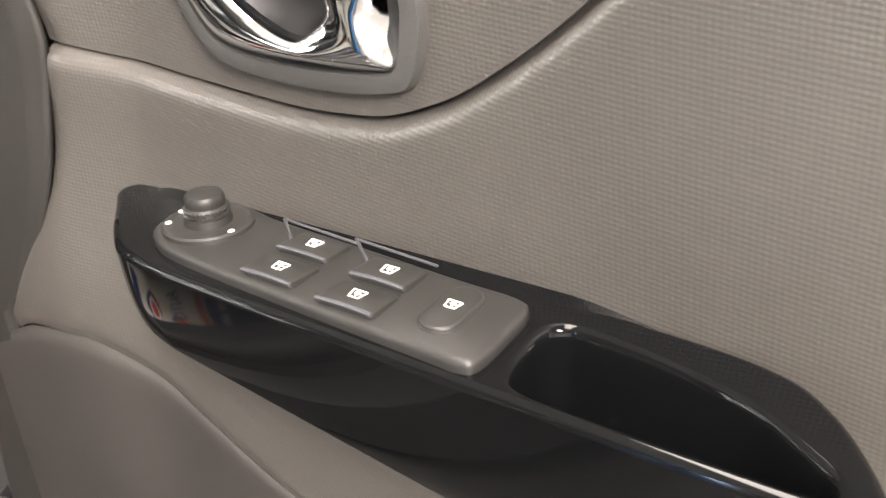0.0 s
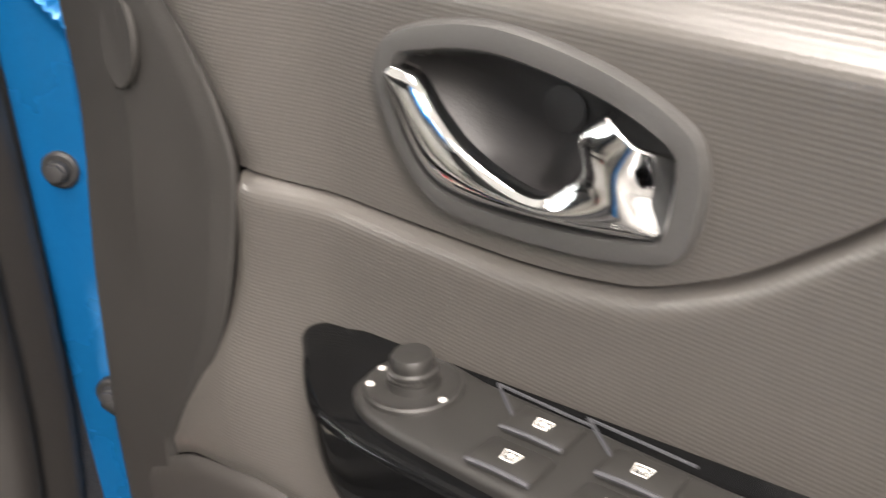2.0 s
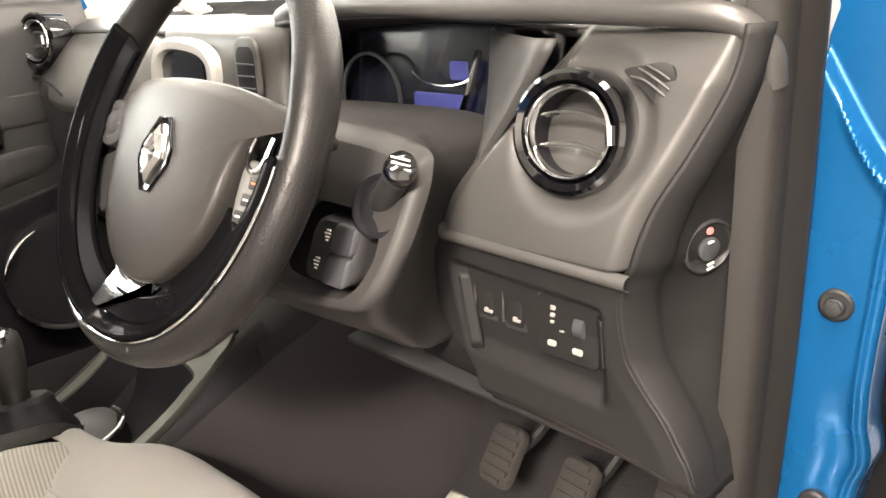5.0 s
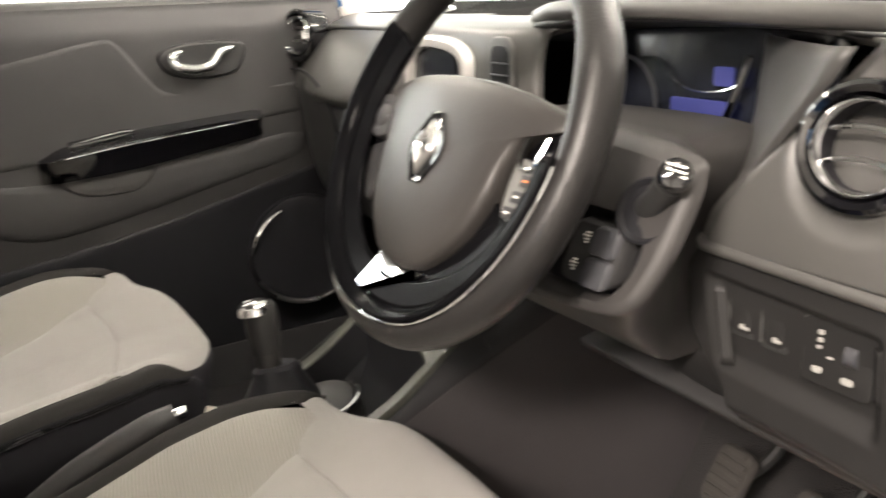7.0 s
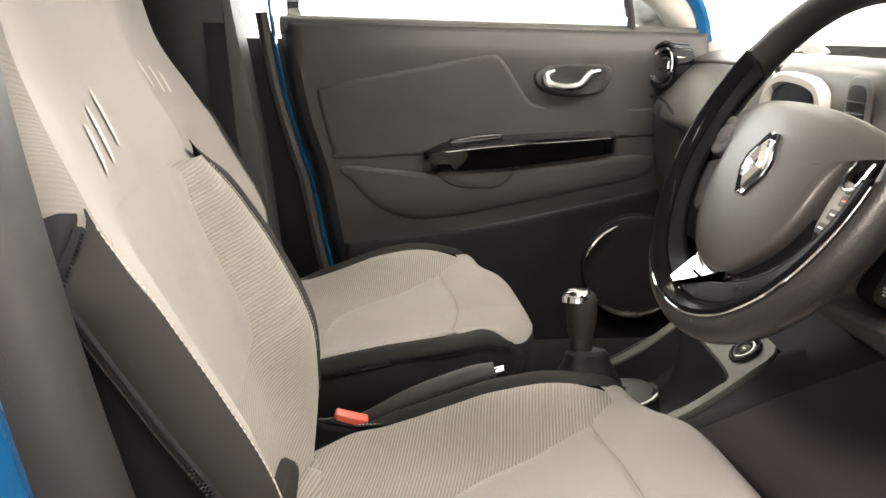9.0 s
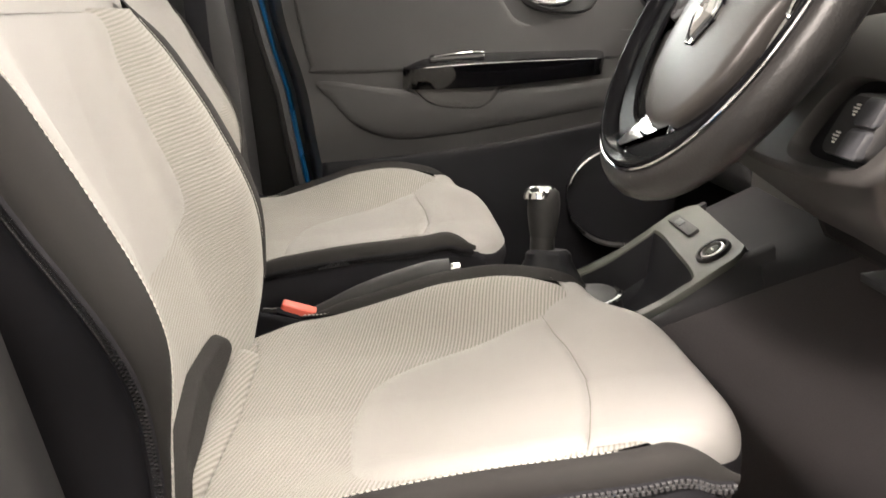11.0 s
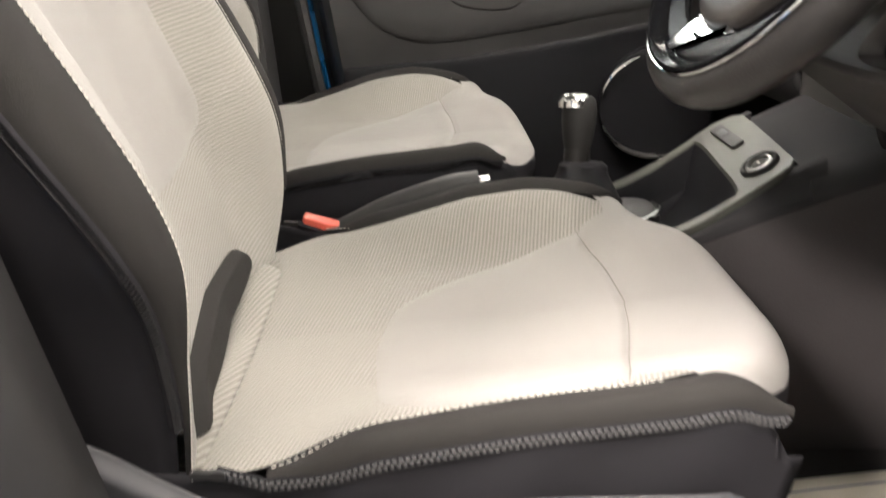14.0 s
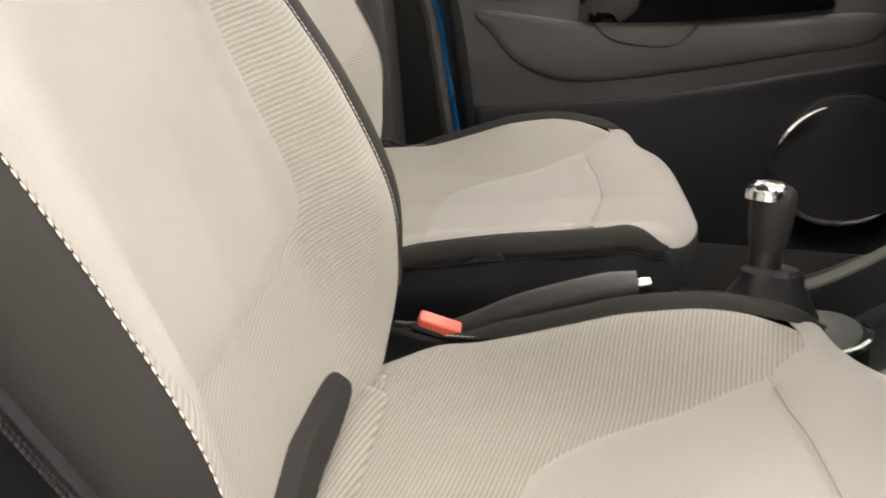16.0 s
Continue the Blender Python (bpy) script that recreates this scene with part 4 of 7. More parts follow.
part("round_plug", lathe([(0.026, -0.003), (0.0255, -0.0002), (0.0245, 0.0002), (0.0225, -0.0002), (0.0005, -0.0001)], D(0.196, end_v(0.196, 0.972) + 0.0006, 0.972), (-0.22, -1, 0.13), 40), DOOR_END, door, "round moulded plug")
part("door_shell", block((0.98, 0.06, 0.74), (0.50, 0.085, 0.72), 0.02), BLUE, door, "blue painted door shell")
part("door_frame", block((0.86, 0.05, 0.66), (0.56, 0.045, 0.72), 0.02), BLACK_RUBBER, door)
part("window_seal", block((0.98, 0.05, 0.02), (0.50, 0.035, 1.095), 0.008), BLACK_RUBBER, door)
part("mirror_corner", loft([[D(0.0, v, 1.08), D(0.20, v, 1.08), D(0.03, v, 1.30)] for v in (-0.06, -0.03)]), PLASTIC_DARK, door, "black mirror corner")


# inner handle
outer_rim = closed([(0.378, 0.969), (0.384, 0.985), (0.402, 0.993), (0.440, 0.9955), (0.485, 0.985), (0.517, 0.969), (0.526, 0.956), (0.5265, 0.938), (0.522, 0.921), (0.512, 0.914), (0.480, 0.910), (0.440, 0.911), (0.412, 0.916), (0.397, 0.928), (0.385, 0.948)])
inner_rim = closed([(0.3905, 0.966), (0.394, 0.977), (0.404, 0.981), (0.440, 0.983), (0.482, 0.973), (0.508, 0.961), (0.515, 0.953), (0.514, 0.938), (0.511, 0.926), (0.503, 0.9235), (0.478, 0.922), (0.440, 0.922), (0.416, 0.926), (0.404, 0.935), (0.395, 0.951)])


def handle_bezel():
    mid = lambda k: [(a[0] + (b[0] - a[0]) * k, a[1] + (b[1] - a[1]) * k) for a, b in zip(outer_rim, inner_rim)]
    return loft([[D(a, FACE + h, b) for a, b in mid(k)] for k, h in ((-0.02, -0.006), (0.02, 0.002), (0.12, 0.0055), (0.5, 0.0065), (0.82, 0.006), (0.96, 0.003), (1.0, -0.004))], caps=False)


handle = part("handle_bezel", handle_bezel(), PLASTIC, door, "matt grey handle surround")
cx, cz = 0.452, 0.950
part("handle_dish", loft([[D(cx + (a - cx) * k, FACE + h, cz + (b - cz) * k) for a, b in inner_rim] for k, h in ((1.0, -0.003), (0.96, -0.008), (0.86, -0.018), (0.6, -0.028), (0.3, -0.031), (0.02, -0.031))], caps=False), PLASTIC_DARK, handle, "dark handle dish")
low = spline([(0.3915, FACE, 0.970), (0.3945, FACE, 0.953), (0.4035, FACE, 0.936), (0.416, FACE, 0.927), (0.440, FACE, 0.923), (0.480, FACE, 0.9225), (0.507, FACE, 0.924), (0.5145, FACE, 0.929), (0.5165, FACE, 0.940), (0.517, FACE, 0.952)], 8)
high = spline([(0.396, FACE, 0.977), (0.408, FACE, 0.973), (0.418, FACE, 0.960), (0.430, FACE, 0.948), (0.446, FACE, 0.939), (0.463, FACE, 0.934), (0.4745, FACE, 0.940), (0.482, FACE, 0.948), (0.4805, FACE, 0.961), (0.492, FACE, 0.969)], 8)


def lever_skin(p, q):
    k = p * (len(low) - 1)
    i = min(int(k), len(low) - 2)
    a, b = low[i].lerp(low[i + 1], k - i), high[i].lerp(high[i + 1], k - i)
    c = a.lerp(b, q)
    dome = 0.010 * math.sin(math.pi * min(1, q * 0.75 + 0.12)) + 0.004 * q - 0.010 * smooth_step(0.72, 0.86, p) * smooth_step(0.5, 0.0, q) - 0.006 * (q > 0.97)
    return D(c.x, FACE + 0.002 + dome, c.z)


part("handle_lever", sheet(lever_skin, 90, 16), CHROME, handle, "polished chrome door handle", thick=0.003, sharp=80)
part("lock_disc", lathe([(0.010, 0), (0.0098, 0.001), (0.0085, 0.0014), (0.0005, 0.0014)], D(0.453, FACE - 0.0295, 0.957), (0, -1, 0), 28), PLASTIC_DARK, handle, "round lock cover")

# armrest
TOP = 0.8385
arm_out = closed([(0.3285, 0.0525), (0.3320, 0.0445), (0.3420, 0.0392), (0.36, 0.0385), (0.45, 0.0415), (0.55, 0.0425), (0.64, 0.044), (0.682, 0.050), (0.702, 0.064), (0.716, 0.084), (0.724, 0.103), (0.720, 0.112), (0.69, 0.1145), (0.60, 0.1135), (0.50, 0.112), (0.43, 0.1105), (0.405, 0.1085), (0.384, 0.1025), (0.362, 0.087), (0.342, 0.069), (0.3315, 0.060)], 8)
well_out = closed([(0.5955, 0.085), (0.596, 0.070), (0.601, 0.0625), (0.612, 0.0605), (0.645, 0.065), (0.675, 0.074), (0.695, 0.087), (0.708, 0.099), (0.704, 0.1065), (0.68, 0.1075), (0.63, 0.107), (0.606, 0.1055), (0.598, 0.100)], 6)


def inset(outline, d):
    n = len(outline)
    area = sum(outline[i][0] * outline[(i + 1) % n][1] - outline[(i + 1) % n][0] * outline[i][1] for i in range(n))
    s = 1 if area > 0 else -1
    res = []
    for i in range(n):
        tx, ty = outline[(i + 1) % n][0] - outline[i - 1][0], outline[(i + 1) % n][1] - outline[i - 1][1]
        l = math.hypot(tx, ty) or 1
        res.append((outline[i][0] - s * ty / l * d, outline[i][1] + s * tx / l * d))
    return res


def ring_on(outer, inner, fn):
    bm = bmesh.new()
    edges = []
    for loop in (outer, inner):
        vs = [bm.verts.new(fn(a, b)) for a, b in loop]
        edges += [bm.edges.new((vs[i], vs[(i + 1) % len(vs)])) for i in range(len(vs))]
    bmesh.ops.triangle_fill(bm, use_beauty=True, edges=edges)
    bm.verts.index_update()
    shape = [tuple(v.co) for v in bm.verts], [tuple(v.index for v in f.verts) for f in bm.faces]
    bm.free()
    return shape


def arm_skirt():
    loops = []
    deep = line([(0.32, 0.040), (0.365, 0.043), (0.385, 0.047), (0.444, 0.053), (0.503, 0.060), (0.60, 0.071), (0.75, 0.080)])
    for k in range(9):
        t = k / 8
        loop = []
        for a, b in inset(arm_out, -0.001 * math.sin(math.pi * t)):
            loop.append(D(a, b - (b - 0.030) * (0.10 * t + 0.90 * smooth_step(0.93, 1.0, t) ** 2), TOP - 0.0035 - deep(a) * (1.6 * t - 0.6 * t * t)))
        loops.append(loop)
    return loft(loops, caps=False)


rim = [[D(a, b, TOP - 0.0035 + h) for a, b in inset(arm_out, d)] for d, h in ((0.0, 0.0), (0.0005, 0.0014), (0.0016, 0.0028), (0.0035, 0.0035))]
well = [[D(a, b, TOP + h) for a, b in inset(well_out, d)] for d, h in ((-0.003, 0.0), (-0.0012, -0.0006), (0.0, -0.002), (0.0012, -0.006), (0.002, -0.03), (0.006, -0.055), (0.016, -0.060), (0.022, -0.060))]
shape = merge(loft(rim, caps=False), ring_on(inset(arm_out, 0.0035), inset(well_out, -0.003), lambda a, b: D(a, b, TOP)), loft(well, caps=False))
arm = part("armrest", shape, ARM_BLACK, door, "gloss black armrest with a grab recess", sharp=50)


def arm_upstand(p, q):
    u = 0.3475 + 0.325 * p
    fade = smooth_step(1.0, 0.75, p)
    z = TOP - 0.001 - 0.006 * (1 - fade) + 0.0040 * smooth_step(-0.02, 0.05, p) * fade * q
    return D(u, lower_v(u, z) + 0.012 * (1 - q) * fade - 0.002, z)


part("armrest_upstand", sheet(arm_upstand, 60, 6), ARM_BLACK, arm, "black upturned back edge", thick=0.002)
part("armrest_side", arm_skirt(), ARM_BLACK, arm, "smooth black armrest side")
part("recess_floor", ([tuple(D(a, b, TOP - 0.0595)) for a, b in inset(well_out, 0.012)], [tuple(range(len(well_out)))]), GLOSS, arm)

# switch panel on it
panel_out = closed([(0.392, 0.072), (0.393, 0.060), (0.402, 0.050), (0.420, 0.0465), (0.445, 0.0505), (0.50, 0.0535), (0.55, 0.057), (0.578, 0.058), (0.587, 0.064), (0.588, 0.085), (0.587, 0.104), (0.581, 0.1090), (0.565, 0.1085), (0.50, 0.1055), (0.43, 0.1010), (0.406, 0.0955), (0.394, 0.086)], 6)
panel = part("switch_panel", plate([D(a, b, TOP + 0.0055) for a, b in panel_out], (0, 0, 1), 0.006, 0.0028), SWITCH, arm, "matt dark switch panel")
PZ = TOP + 0.0055
dial = (0.4170, 0.0718)
part("mirror_dial", lathe([(0.0225, -0.001), (0.0222, 0.0018), (0.0208, 0.0026), (0.0195, 0.0018), (0.0175, 0.0020), (0.012, 0.0024), (0.0115, 0.006)], D(*dial, PZ), (0, 0, 1), 48), SWITCH, panel, "round mirror adjuster base")
knob = [(0.0090, 0.001), (0.0093, 0.0025), (0.0106, 0.004), (0.0106, 0.0100), (0.0094, 0.0110), (0.0096, 0.0125), (0.0096, 0.0150), (0.0086, 0.0168), (0.0005, 0.0175)]
part("mirror_knob", lathe(knob, D(*dial, PZ), (0, 0, 1), 40), SWITCH, panel, "ribbed mirror adjuster knob")
studs = []
for row in range(3):
    for k in range(30):
        a = 2 * math.pi * (k + 0.5 * (row % 2)) / 30
        q = D(dial[0] + 0.0106 * math.cos(a), dial[1] + 0.0106 * math.sin(a), PZ + 0.0052 + row * 0.0021)
        studs.append(lathe([(0.0009, -0.0005), (0.0007, 0.0005), (0.0001, 0.0007)], q, (math.cos(a), -math.sin(a), 0), 5))
part("knob_knurl", merge(*studs), SWITCH, panel)


def dot(u, v, z, r, parent, mat=ICON, name="printed_mark"):
    return part(name, lathe([(r, 0), (r, 0.0004), (r * 0.7, 0.0006)], D(u, v, z), (0, 0, 1), 14), mat, parent)


for u, v in ((0.4358, 0.0752), (0.4020, 0.0835), (0.3980, 0.0712), (0.4005, 0.0600)):
    dot(u, v, PZ + 0.0022, 0.0017, panel)


def window_mark(u, v, z, parent, s=1.0):
    """A small printed window with an arrow, made of thin bars."""
    bars = []
    for a0, b0, a1, b1 in ((-4, 3, 4, 3), (-4, 3, -3, -3.4), (-3, -3.4, 2.6, -3.4), (4, 3, 2.6, -3.4), (0, -2, 0, 1.6), (-1.8, 0, 0, 1.8), (1.8, 0, 0, 1.8), (-0.9, -0.5, 0.9, -0.5)):
        p, q = D(u + a0 * 0.00085 * s, v - b0 * 0.00085 * s, z), D(u + a1 * 0.00085 * s, v - b1 * 0.00085 * s, z)
        bars.append(tube([p, q], 0.00032 * s, 5))
    return part("window_symbol", merge(*bars), ICON, parent, "white window symbol")


def switch(u, v, near):
    w, h = 0.029, 0.0195
    body_loops = []
    for dz, sc in ((-0.002, 1.0), (0.0, 1.0), (0.0012, 0.97), (0.0016, 0.92)):
        tilt = 0.0016
        body_loops.append([D(u + (a - u) * sc, v + (b - v) * sc, PZ + dz + (tilt * ((b - v) / h + 0.5) if dz > 0 else 0)) for a, b in rect(u, v, w, h, 0.002, 3)])
    s = part("window_switch", loft(body_loops), SWITCH, panel, "dark window switch")
    ridge = [D(u - w * 0.48 + w * 0.96 * k / 8, v + (h * 0.5 if near else -h * 0.5) * 0.98, PZ + 0.0022 + 0.0006 * math.sin(math.pi * k / 8)) for k in range(9)]
    part("finger_ridge", tube(ridge, 0.0011, 6), PLASTIC_SHIELD, s)
    window_mark(u, v, PZ + 0.0030, s)
    return s


for u, v, near in ((0.4795, 0.0665, True), (0.4802, 0.0902, True), (0.5235, 0.0697, True), (0.5238, 0.0926, True)):
    switch(u, v, near)
for u in (0.4795, 0.5235):
    slit = [D(u - 0.033, 0.0500, PZ + 0.0004), D(u - 0.0145, 0.0660, PZ + 0.0004)]
    part("finger_recess_edge", tube(slit, 0.0009, 5), PLASTIC_SHIELD, panel)
    part("finger_recess_edge", tube([D(u - 0.033, 0.0500, PZ + 0.0004), D(u + 0.014, 0.0535, PZ + 0.0004)], 0.0007, 5), PLASTIC_SHIELD, panel)
part("lock_groove", plate([D(a, b, PZ + 0.0004) for a, b in rect(0.5615, 0.0805, 0.0185, 0.036, 0.0088, 8)], (0, 0, 1), 0.002, 0.0002), BLACK_RUBBER, panel)
lock = part("lock_button", plate([D(a, b, PZ + 0.0020) for a, b in rect(0.5615, 0.0805, 0.0170, 0.0345, 0.0083, 8)], (0, 0, 1), 0.003, 0.0014), SWITCH, panel, "oval window lock button")
window_mark(0.5613, 0.0796, PZ + 0.0024, lock, 0.95)


# ---------------------------------------------------------------- passenger door, closed
pdoor = thing("passenger_door", pose(-0.70, 0.55, 0), "dark grey plastic passenger door lining with gloss armrest", "car door")


def P(x, y, z):
    """x: how far it stands into the cabin."""
    return Vector((x, y - 0.55, z))


REAR = line([(0.35, 0.30), (0.60, 0.205), (0.80, 0.165), (0.96, 0.115), (1.15, 0.080)])
BULGE = lambda y, z: 0.018 * smooth_step(0.66, 0.78, z - 0.10 * (y - 0.5)) - 0.02 * smooth_step(1.08, 1.15, z) + 0.004 * math.sin(5 * y)


def pd(u, v):
    z = 0.34 + 0.80 * v
    y = REAR(z) + (1.06 - REAR(z)) * u
    return P(BULGE(y, z) - 0.03 * (1 - smooth_step(0, 0.03, u)), y, z)


part("lining", sheet(pd, 60, 60), DOOR_FAR, pdoor, "dark grey door lining", thick=0.01)
part("sill_cap", tube([P(-0.028, 0.085, 1.134), P(-0.024, 0.5, 1.132), P(-0.028, 1.04, 1.130)], 0.022, 10), PLASTIC, pdoor, "pale-lit window sill cap")
part("blue_edge", loft([[P(-0.004 + a, REAR(z) - 0.020 + b, z) for a, b in ((0.0, 0.0), (0.004, 0.007), (-0.01, 0.010), (-0.014, 0.0))] for z in (0.40, 0.5, 0.6, 0.7, 0.8, 0.9, 1.0, 1.1, 1.18, 1.3, 1.45)]), BLUE, pdoor, "thin blue painted door edge")
part("edge_seal", tube([P(-0.008, REAR(z) - 0.034, z) for z in (0.40, 0.5, 0.6, 0.7, 0.8, 0.9, 1.0, 1.1, 1.16)], 0.014, 8), BLACK_RUBBER, pdoor)
ins = [(q.x, q.y) for q in spline([(0.168, 0.990, 0), (0.180, 1.003, 0), (0.28, 1.026, 0), (0.40, 1.052, 0), (0.53, 1.078, 0), (0.575, 1.073, 0), (0.625, 1.005, 0), (0.66, 0.972, 0), (0.75, 0.957, 0), (0.90, 0.965, 0), (0.99, 0.97, 0), (0.99, 0.915, 0), (0.80, 0.895, 0), (0.50, 0.865, 0), (0.225, 0.845, 0), (0.200, 0.865, 0), (0.178, 0.94, 0)], 6, True)]


def raised(outline, h, soft=0.006):
    loops = [[P(BULGE(y, z) + k, y, z) for y, z in inset(outline, d)] for d, k in ((0, -0.004), (0, h * 0.3), (soft * 0.3, h * 0.8), (soft, h))]
    mid_y, mid_z = sum(p[0] for p in outline) / len(outline), sum(p[1] for p in outline) / len(outline)
    for f in (0.75, 0.5, 0.25, 0.02):
        loops.append([P(BULGE(mid_y + (y - mid_y) * f, mid_z + (z - mid_z) * f) + h, mid_y + (y - mid_y) * f, mid_z + (z - mid_z) * f) for y, z in inset(outline, soft)])
    return loft(loops, caps=False)


part("insert_panel", raised(ins, 0.0045, 0.010), DOOR_FAR, pdoor, "grey padded insert panel")
ph = [(q.x, q.y) for q in spline([(0.652, 1.035, 0), (0.668, 1.056, 0), (0.72, 1.066, 0), (0.79, 1.066, 0), (0.826, 1.060, 0), (0.830, 1.035, 0), (0.81, 1.003, 0), (0.76, 0.992, 0), (0.70, 0.996, 0), (0.665, 1.010, 0)], 6, True)]
bez = part("handle_bezel", raised(ph, 0.010, 0.010), PLASTIC_DARK, pdoor, "dark handle surround")
part("handle_dish", loft([[P(0.0305 - 0.004 * (1 - f), 0.742 + (y - 0.742) * f, 1.031 + (z - 1.031) * f) for y, z in ph] for f in (0.84, 0.6, 0.3, 0.02)], caps=False), BLACK_RUBBER, bez)
part("handle_lever", tube(spline([P(0.036, 0.694, 1.049), P(0.040, 0.676, 1.040), P(0.044, 0.682, 1.022), P(0.046, 0.718, 1.013), P(0.046, 0.752, 1.020), P(0.043, 0.774, 1.044), P(0.038, 0.798, 1.052)], 8), [0.0055 + 0.0055 * math.sin(math.pi * (k + 3) / 54) for k in range(49)], 10), CHROME, bez, "chrome door handle")
# gloss armrest bar with grab cup
BAR_TOP = line([(0.40, 0.866), (0.45, 0.888), (0.56, 0.905), (0.70, 0.913), (0.85, 0.922)])
BAR_FRONT = line([(0.40, 0.861), (0.57, 0.880), (0.85, 0.902)])
BAR_LOW = line([(0.40, 0.815), (0.575, 0.826), (0.70, 0.842), (0.85, 0.864)])
bar = []
for k in range(31):
    t = k / 30
    y = 0.404 + (0.850 - 0.404) * t
    d = (0.066 - 0.014 * t) * min(1.0, 0.55 + 6 * t) * min(1.0, 0.7 + 8 * (1 - t))
    zt, zf, zb = BAR_TOP(y), BAR_FRONT(y), BAR_LOW(y)
    bar.append([P(x, y, z) for x, z in ((0.004, zt), (d * 0.35, zt - 0.002), (d - 0.004, zf + 0.004), (d, zf), (d - 0.002, zf - 0.005), (d - 0.010, (zf + zb) / 2), (d * 0.62, zb + 0.002), (d * 0.40, zb), (0.004, zb))])
rest = part("armrest", loft(bar), GLOSS, pdoor, "gloss black armrest bar", sharp=50)
part("grab_cup", loft([[P(x, y, z) for x, y, z in ((0.004, 0.455 + e, 0.872 + h), (0.046 - e, 0.462 + e, 0.868 + h), (0.046 - e, 0.580 - e, 0.880 + h), (0.004, 0.590 - e, 0.884 + h))] for e, h in ((0.004, -0.01), (0, 0.012), (0.002, 0.022), (0.008, 0.026), (0.014, 0.0265))]), GLOSS, rest, "gloss black pull cup")
part("cup_edge", tube(spline([P(0.044, 0.470, 0.892), P(0.047, 0.52, 0.901), P(0.044, 0.572, 0.906), P(0.040, 0.582, 0.900)], 6), 0.0014, 8), CHROME, rest, "bright cup edge")
# Chrome tube drawn as the highlight along the bar's front top edge.
part("bar_highlight", tube([P((0.066 - 0.014 * t) * min(1.0, 0.55 + 6 * t) - 0.0006, 0.410 + 0.42 * t, BAR_FRONT(0.410 + 0.42 * t) + 0.0014) for t in np.linspace(0, 1, 20)], 0.0011, 6), CHROME, rest, "thin chrome line for the highlight on the bar edge")
pocket = [(q.x, q.y) for q in spline([(0.225, 0.828, 0), (0.25, 0.785, 0), (0.30, 0.735, 0), (0.37, 0.708, 0), (0.45, 0.708, 0), (0.60, 0.735, 0), (0.80, 0.780, 0), (0.93, 0.812, 0), (0.93, 0.86, 0), (0.70, 0.835, 0), (0.45, 0.815, 0)], 6, True)]
part("pocket_scoop", raised(pocket, 0.005, 0.016), DOOR_FAR, pdoor, "grey lower scoop under the armrest")
part("pull_recess", raised([(q.x, q.y) for q in spline([(0.43, 0.83, 0), (0.46, 0.79, 0), (0.52, 0.778, 0), (0.59, 0.785, 0), (0.62, 0.835, 0), (0.52, 0.84, 0)], 6, True)], 0.010, 0.014), PLASTIC_MID, pdoor, "smooth grey pull recess")
LOWER_EDGE = line([(0.20, 0.655), (0.37, 0.675), (0.60, 0.712), (0.95, 0.792), (1.06, 0.815)])


def lower_panel(u, v):
    y0 = REAR(0.55) + 0.006
    y = y0 + (1.055 - y0) * u
    z = LOWER_EDGE(y) - 0.012 - (LOWER_EDGE(y) - 0.37) * v
    return P(BULGE(y, z) + 0.006 * smooth_step(0.0, 0.05, v) - 0.001, max(y, REAR(z) + 0.006), z)


part("lower_panel", sheet(lower_panel, 50, 30), PLASTIC_LOWER, pdoor, "black lower door panel", thick=0.003)
# loudspeaker low on the door
sp = part("loudspeaker", lathe([(0.128, -0.03), (0.128, 0.001), (0.1265, 0.0035), (0.122, 0.005), (0.10, 0.004), (0.0005, 0.001)], P(0.03, 0.922, 0.590), (1, -0.12, 0.05), 48), PLASTIC_LOWER, pdoor, "black round loudspeaker cover")
for a0, a1 in ((115, 172), (205, 318)):
    ring = [P(0.046, 0.922 - 0.124 * math.cos(radians(180 - a)) * 1.06, 0.590 + 0.116 * math.sin(radians(a))) for a in np.linspace(a0, a1, 30)]
    part("chrome_arc", tube(ring, [0.0015 + (0.0035 if a0 < 150 else 0.0048) * math.sin(math.pi * (k + 1) / 31) for k in range(30)], 8), CHROME if a0 < 150 else SATIN, sp, "bright loudspeaker arc")
pane = part("window_pane", sheet(lambda u, v: P(-0.035 + 0.10 * v, 0.10 + 0.95 * u - 0.25 * v * u, 1.13 + 0.36 * v), 8, 6), GLASS, pdoor, "clear side window", thick=0.004)
pane.visible_shadow = False
part("window_post", tube(spline([P(-0.02, 0.885, 1.135), P(-0.01, 0.868, 1.20), P(0.02, 0.82, 1.30), P(0.06, 0.70, 1.42)], 6), 0.010, 8), BLACK_RUBBER, pdoor)
part("window_post", tube(spline([P(-0.035, 1.065, 1.12), P(-0.02, 1.02, 1.22), P(0.02, 0.86, 1.34), P(0.06, 0.70, 1.43)], 6), 0.020, 8), BLUE, pdoor, "blue outer window pillar")
mir = thing("door_mirror", pose(-0.93, 1.00, 1.14), "black and grey outside door mirror", "door mirror")
part("mirror_housing", loft([[(x * w, y, z * w + 0.04) for x, z in rect(0, 0, 0.20, 0.13, 0.05, 4)] for y, w in ((-0.05, 0.92), (-0.045, 1.0), (0.0, 1.0), (0.05, 0.7), (0.07, 0.3))]), PLASTIC_DARK, mir)
part("mirror_foot", block((0.12, 0.05, 0.04), (0.12, 0.0, -0.03), 0.012), PLASTIC_DARK, mir)

# ---------------------------------------------------------------- dashboard
dash = thing("dashboard", pose(0, 1.0, 0), "dark grey moulded dashboard with round vents", "dashboard")


def Q(x, y, z):
    return Vector((x, y - 1.0, z))


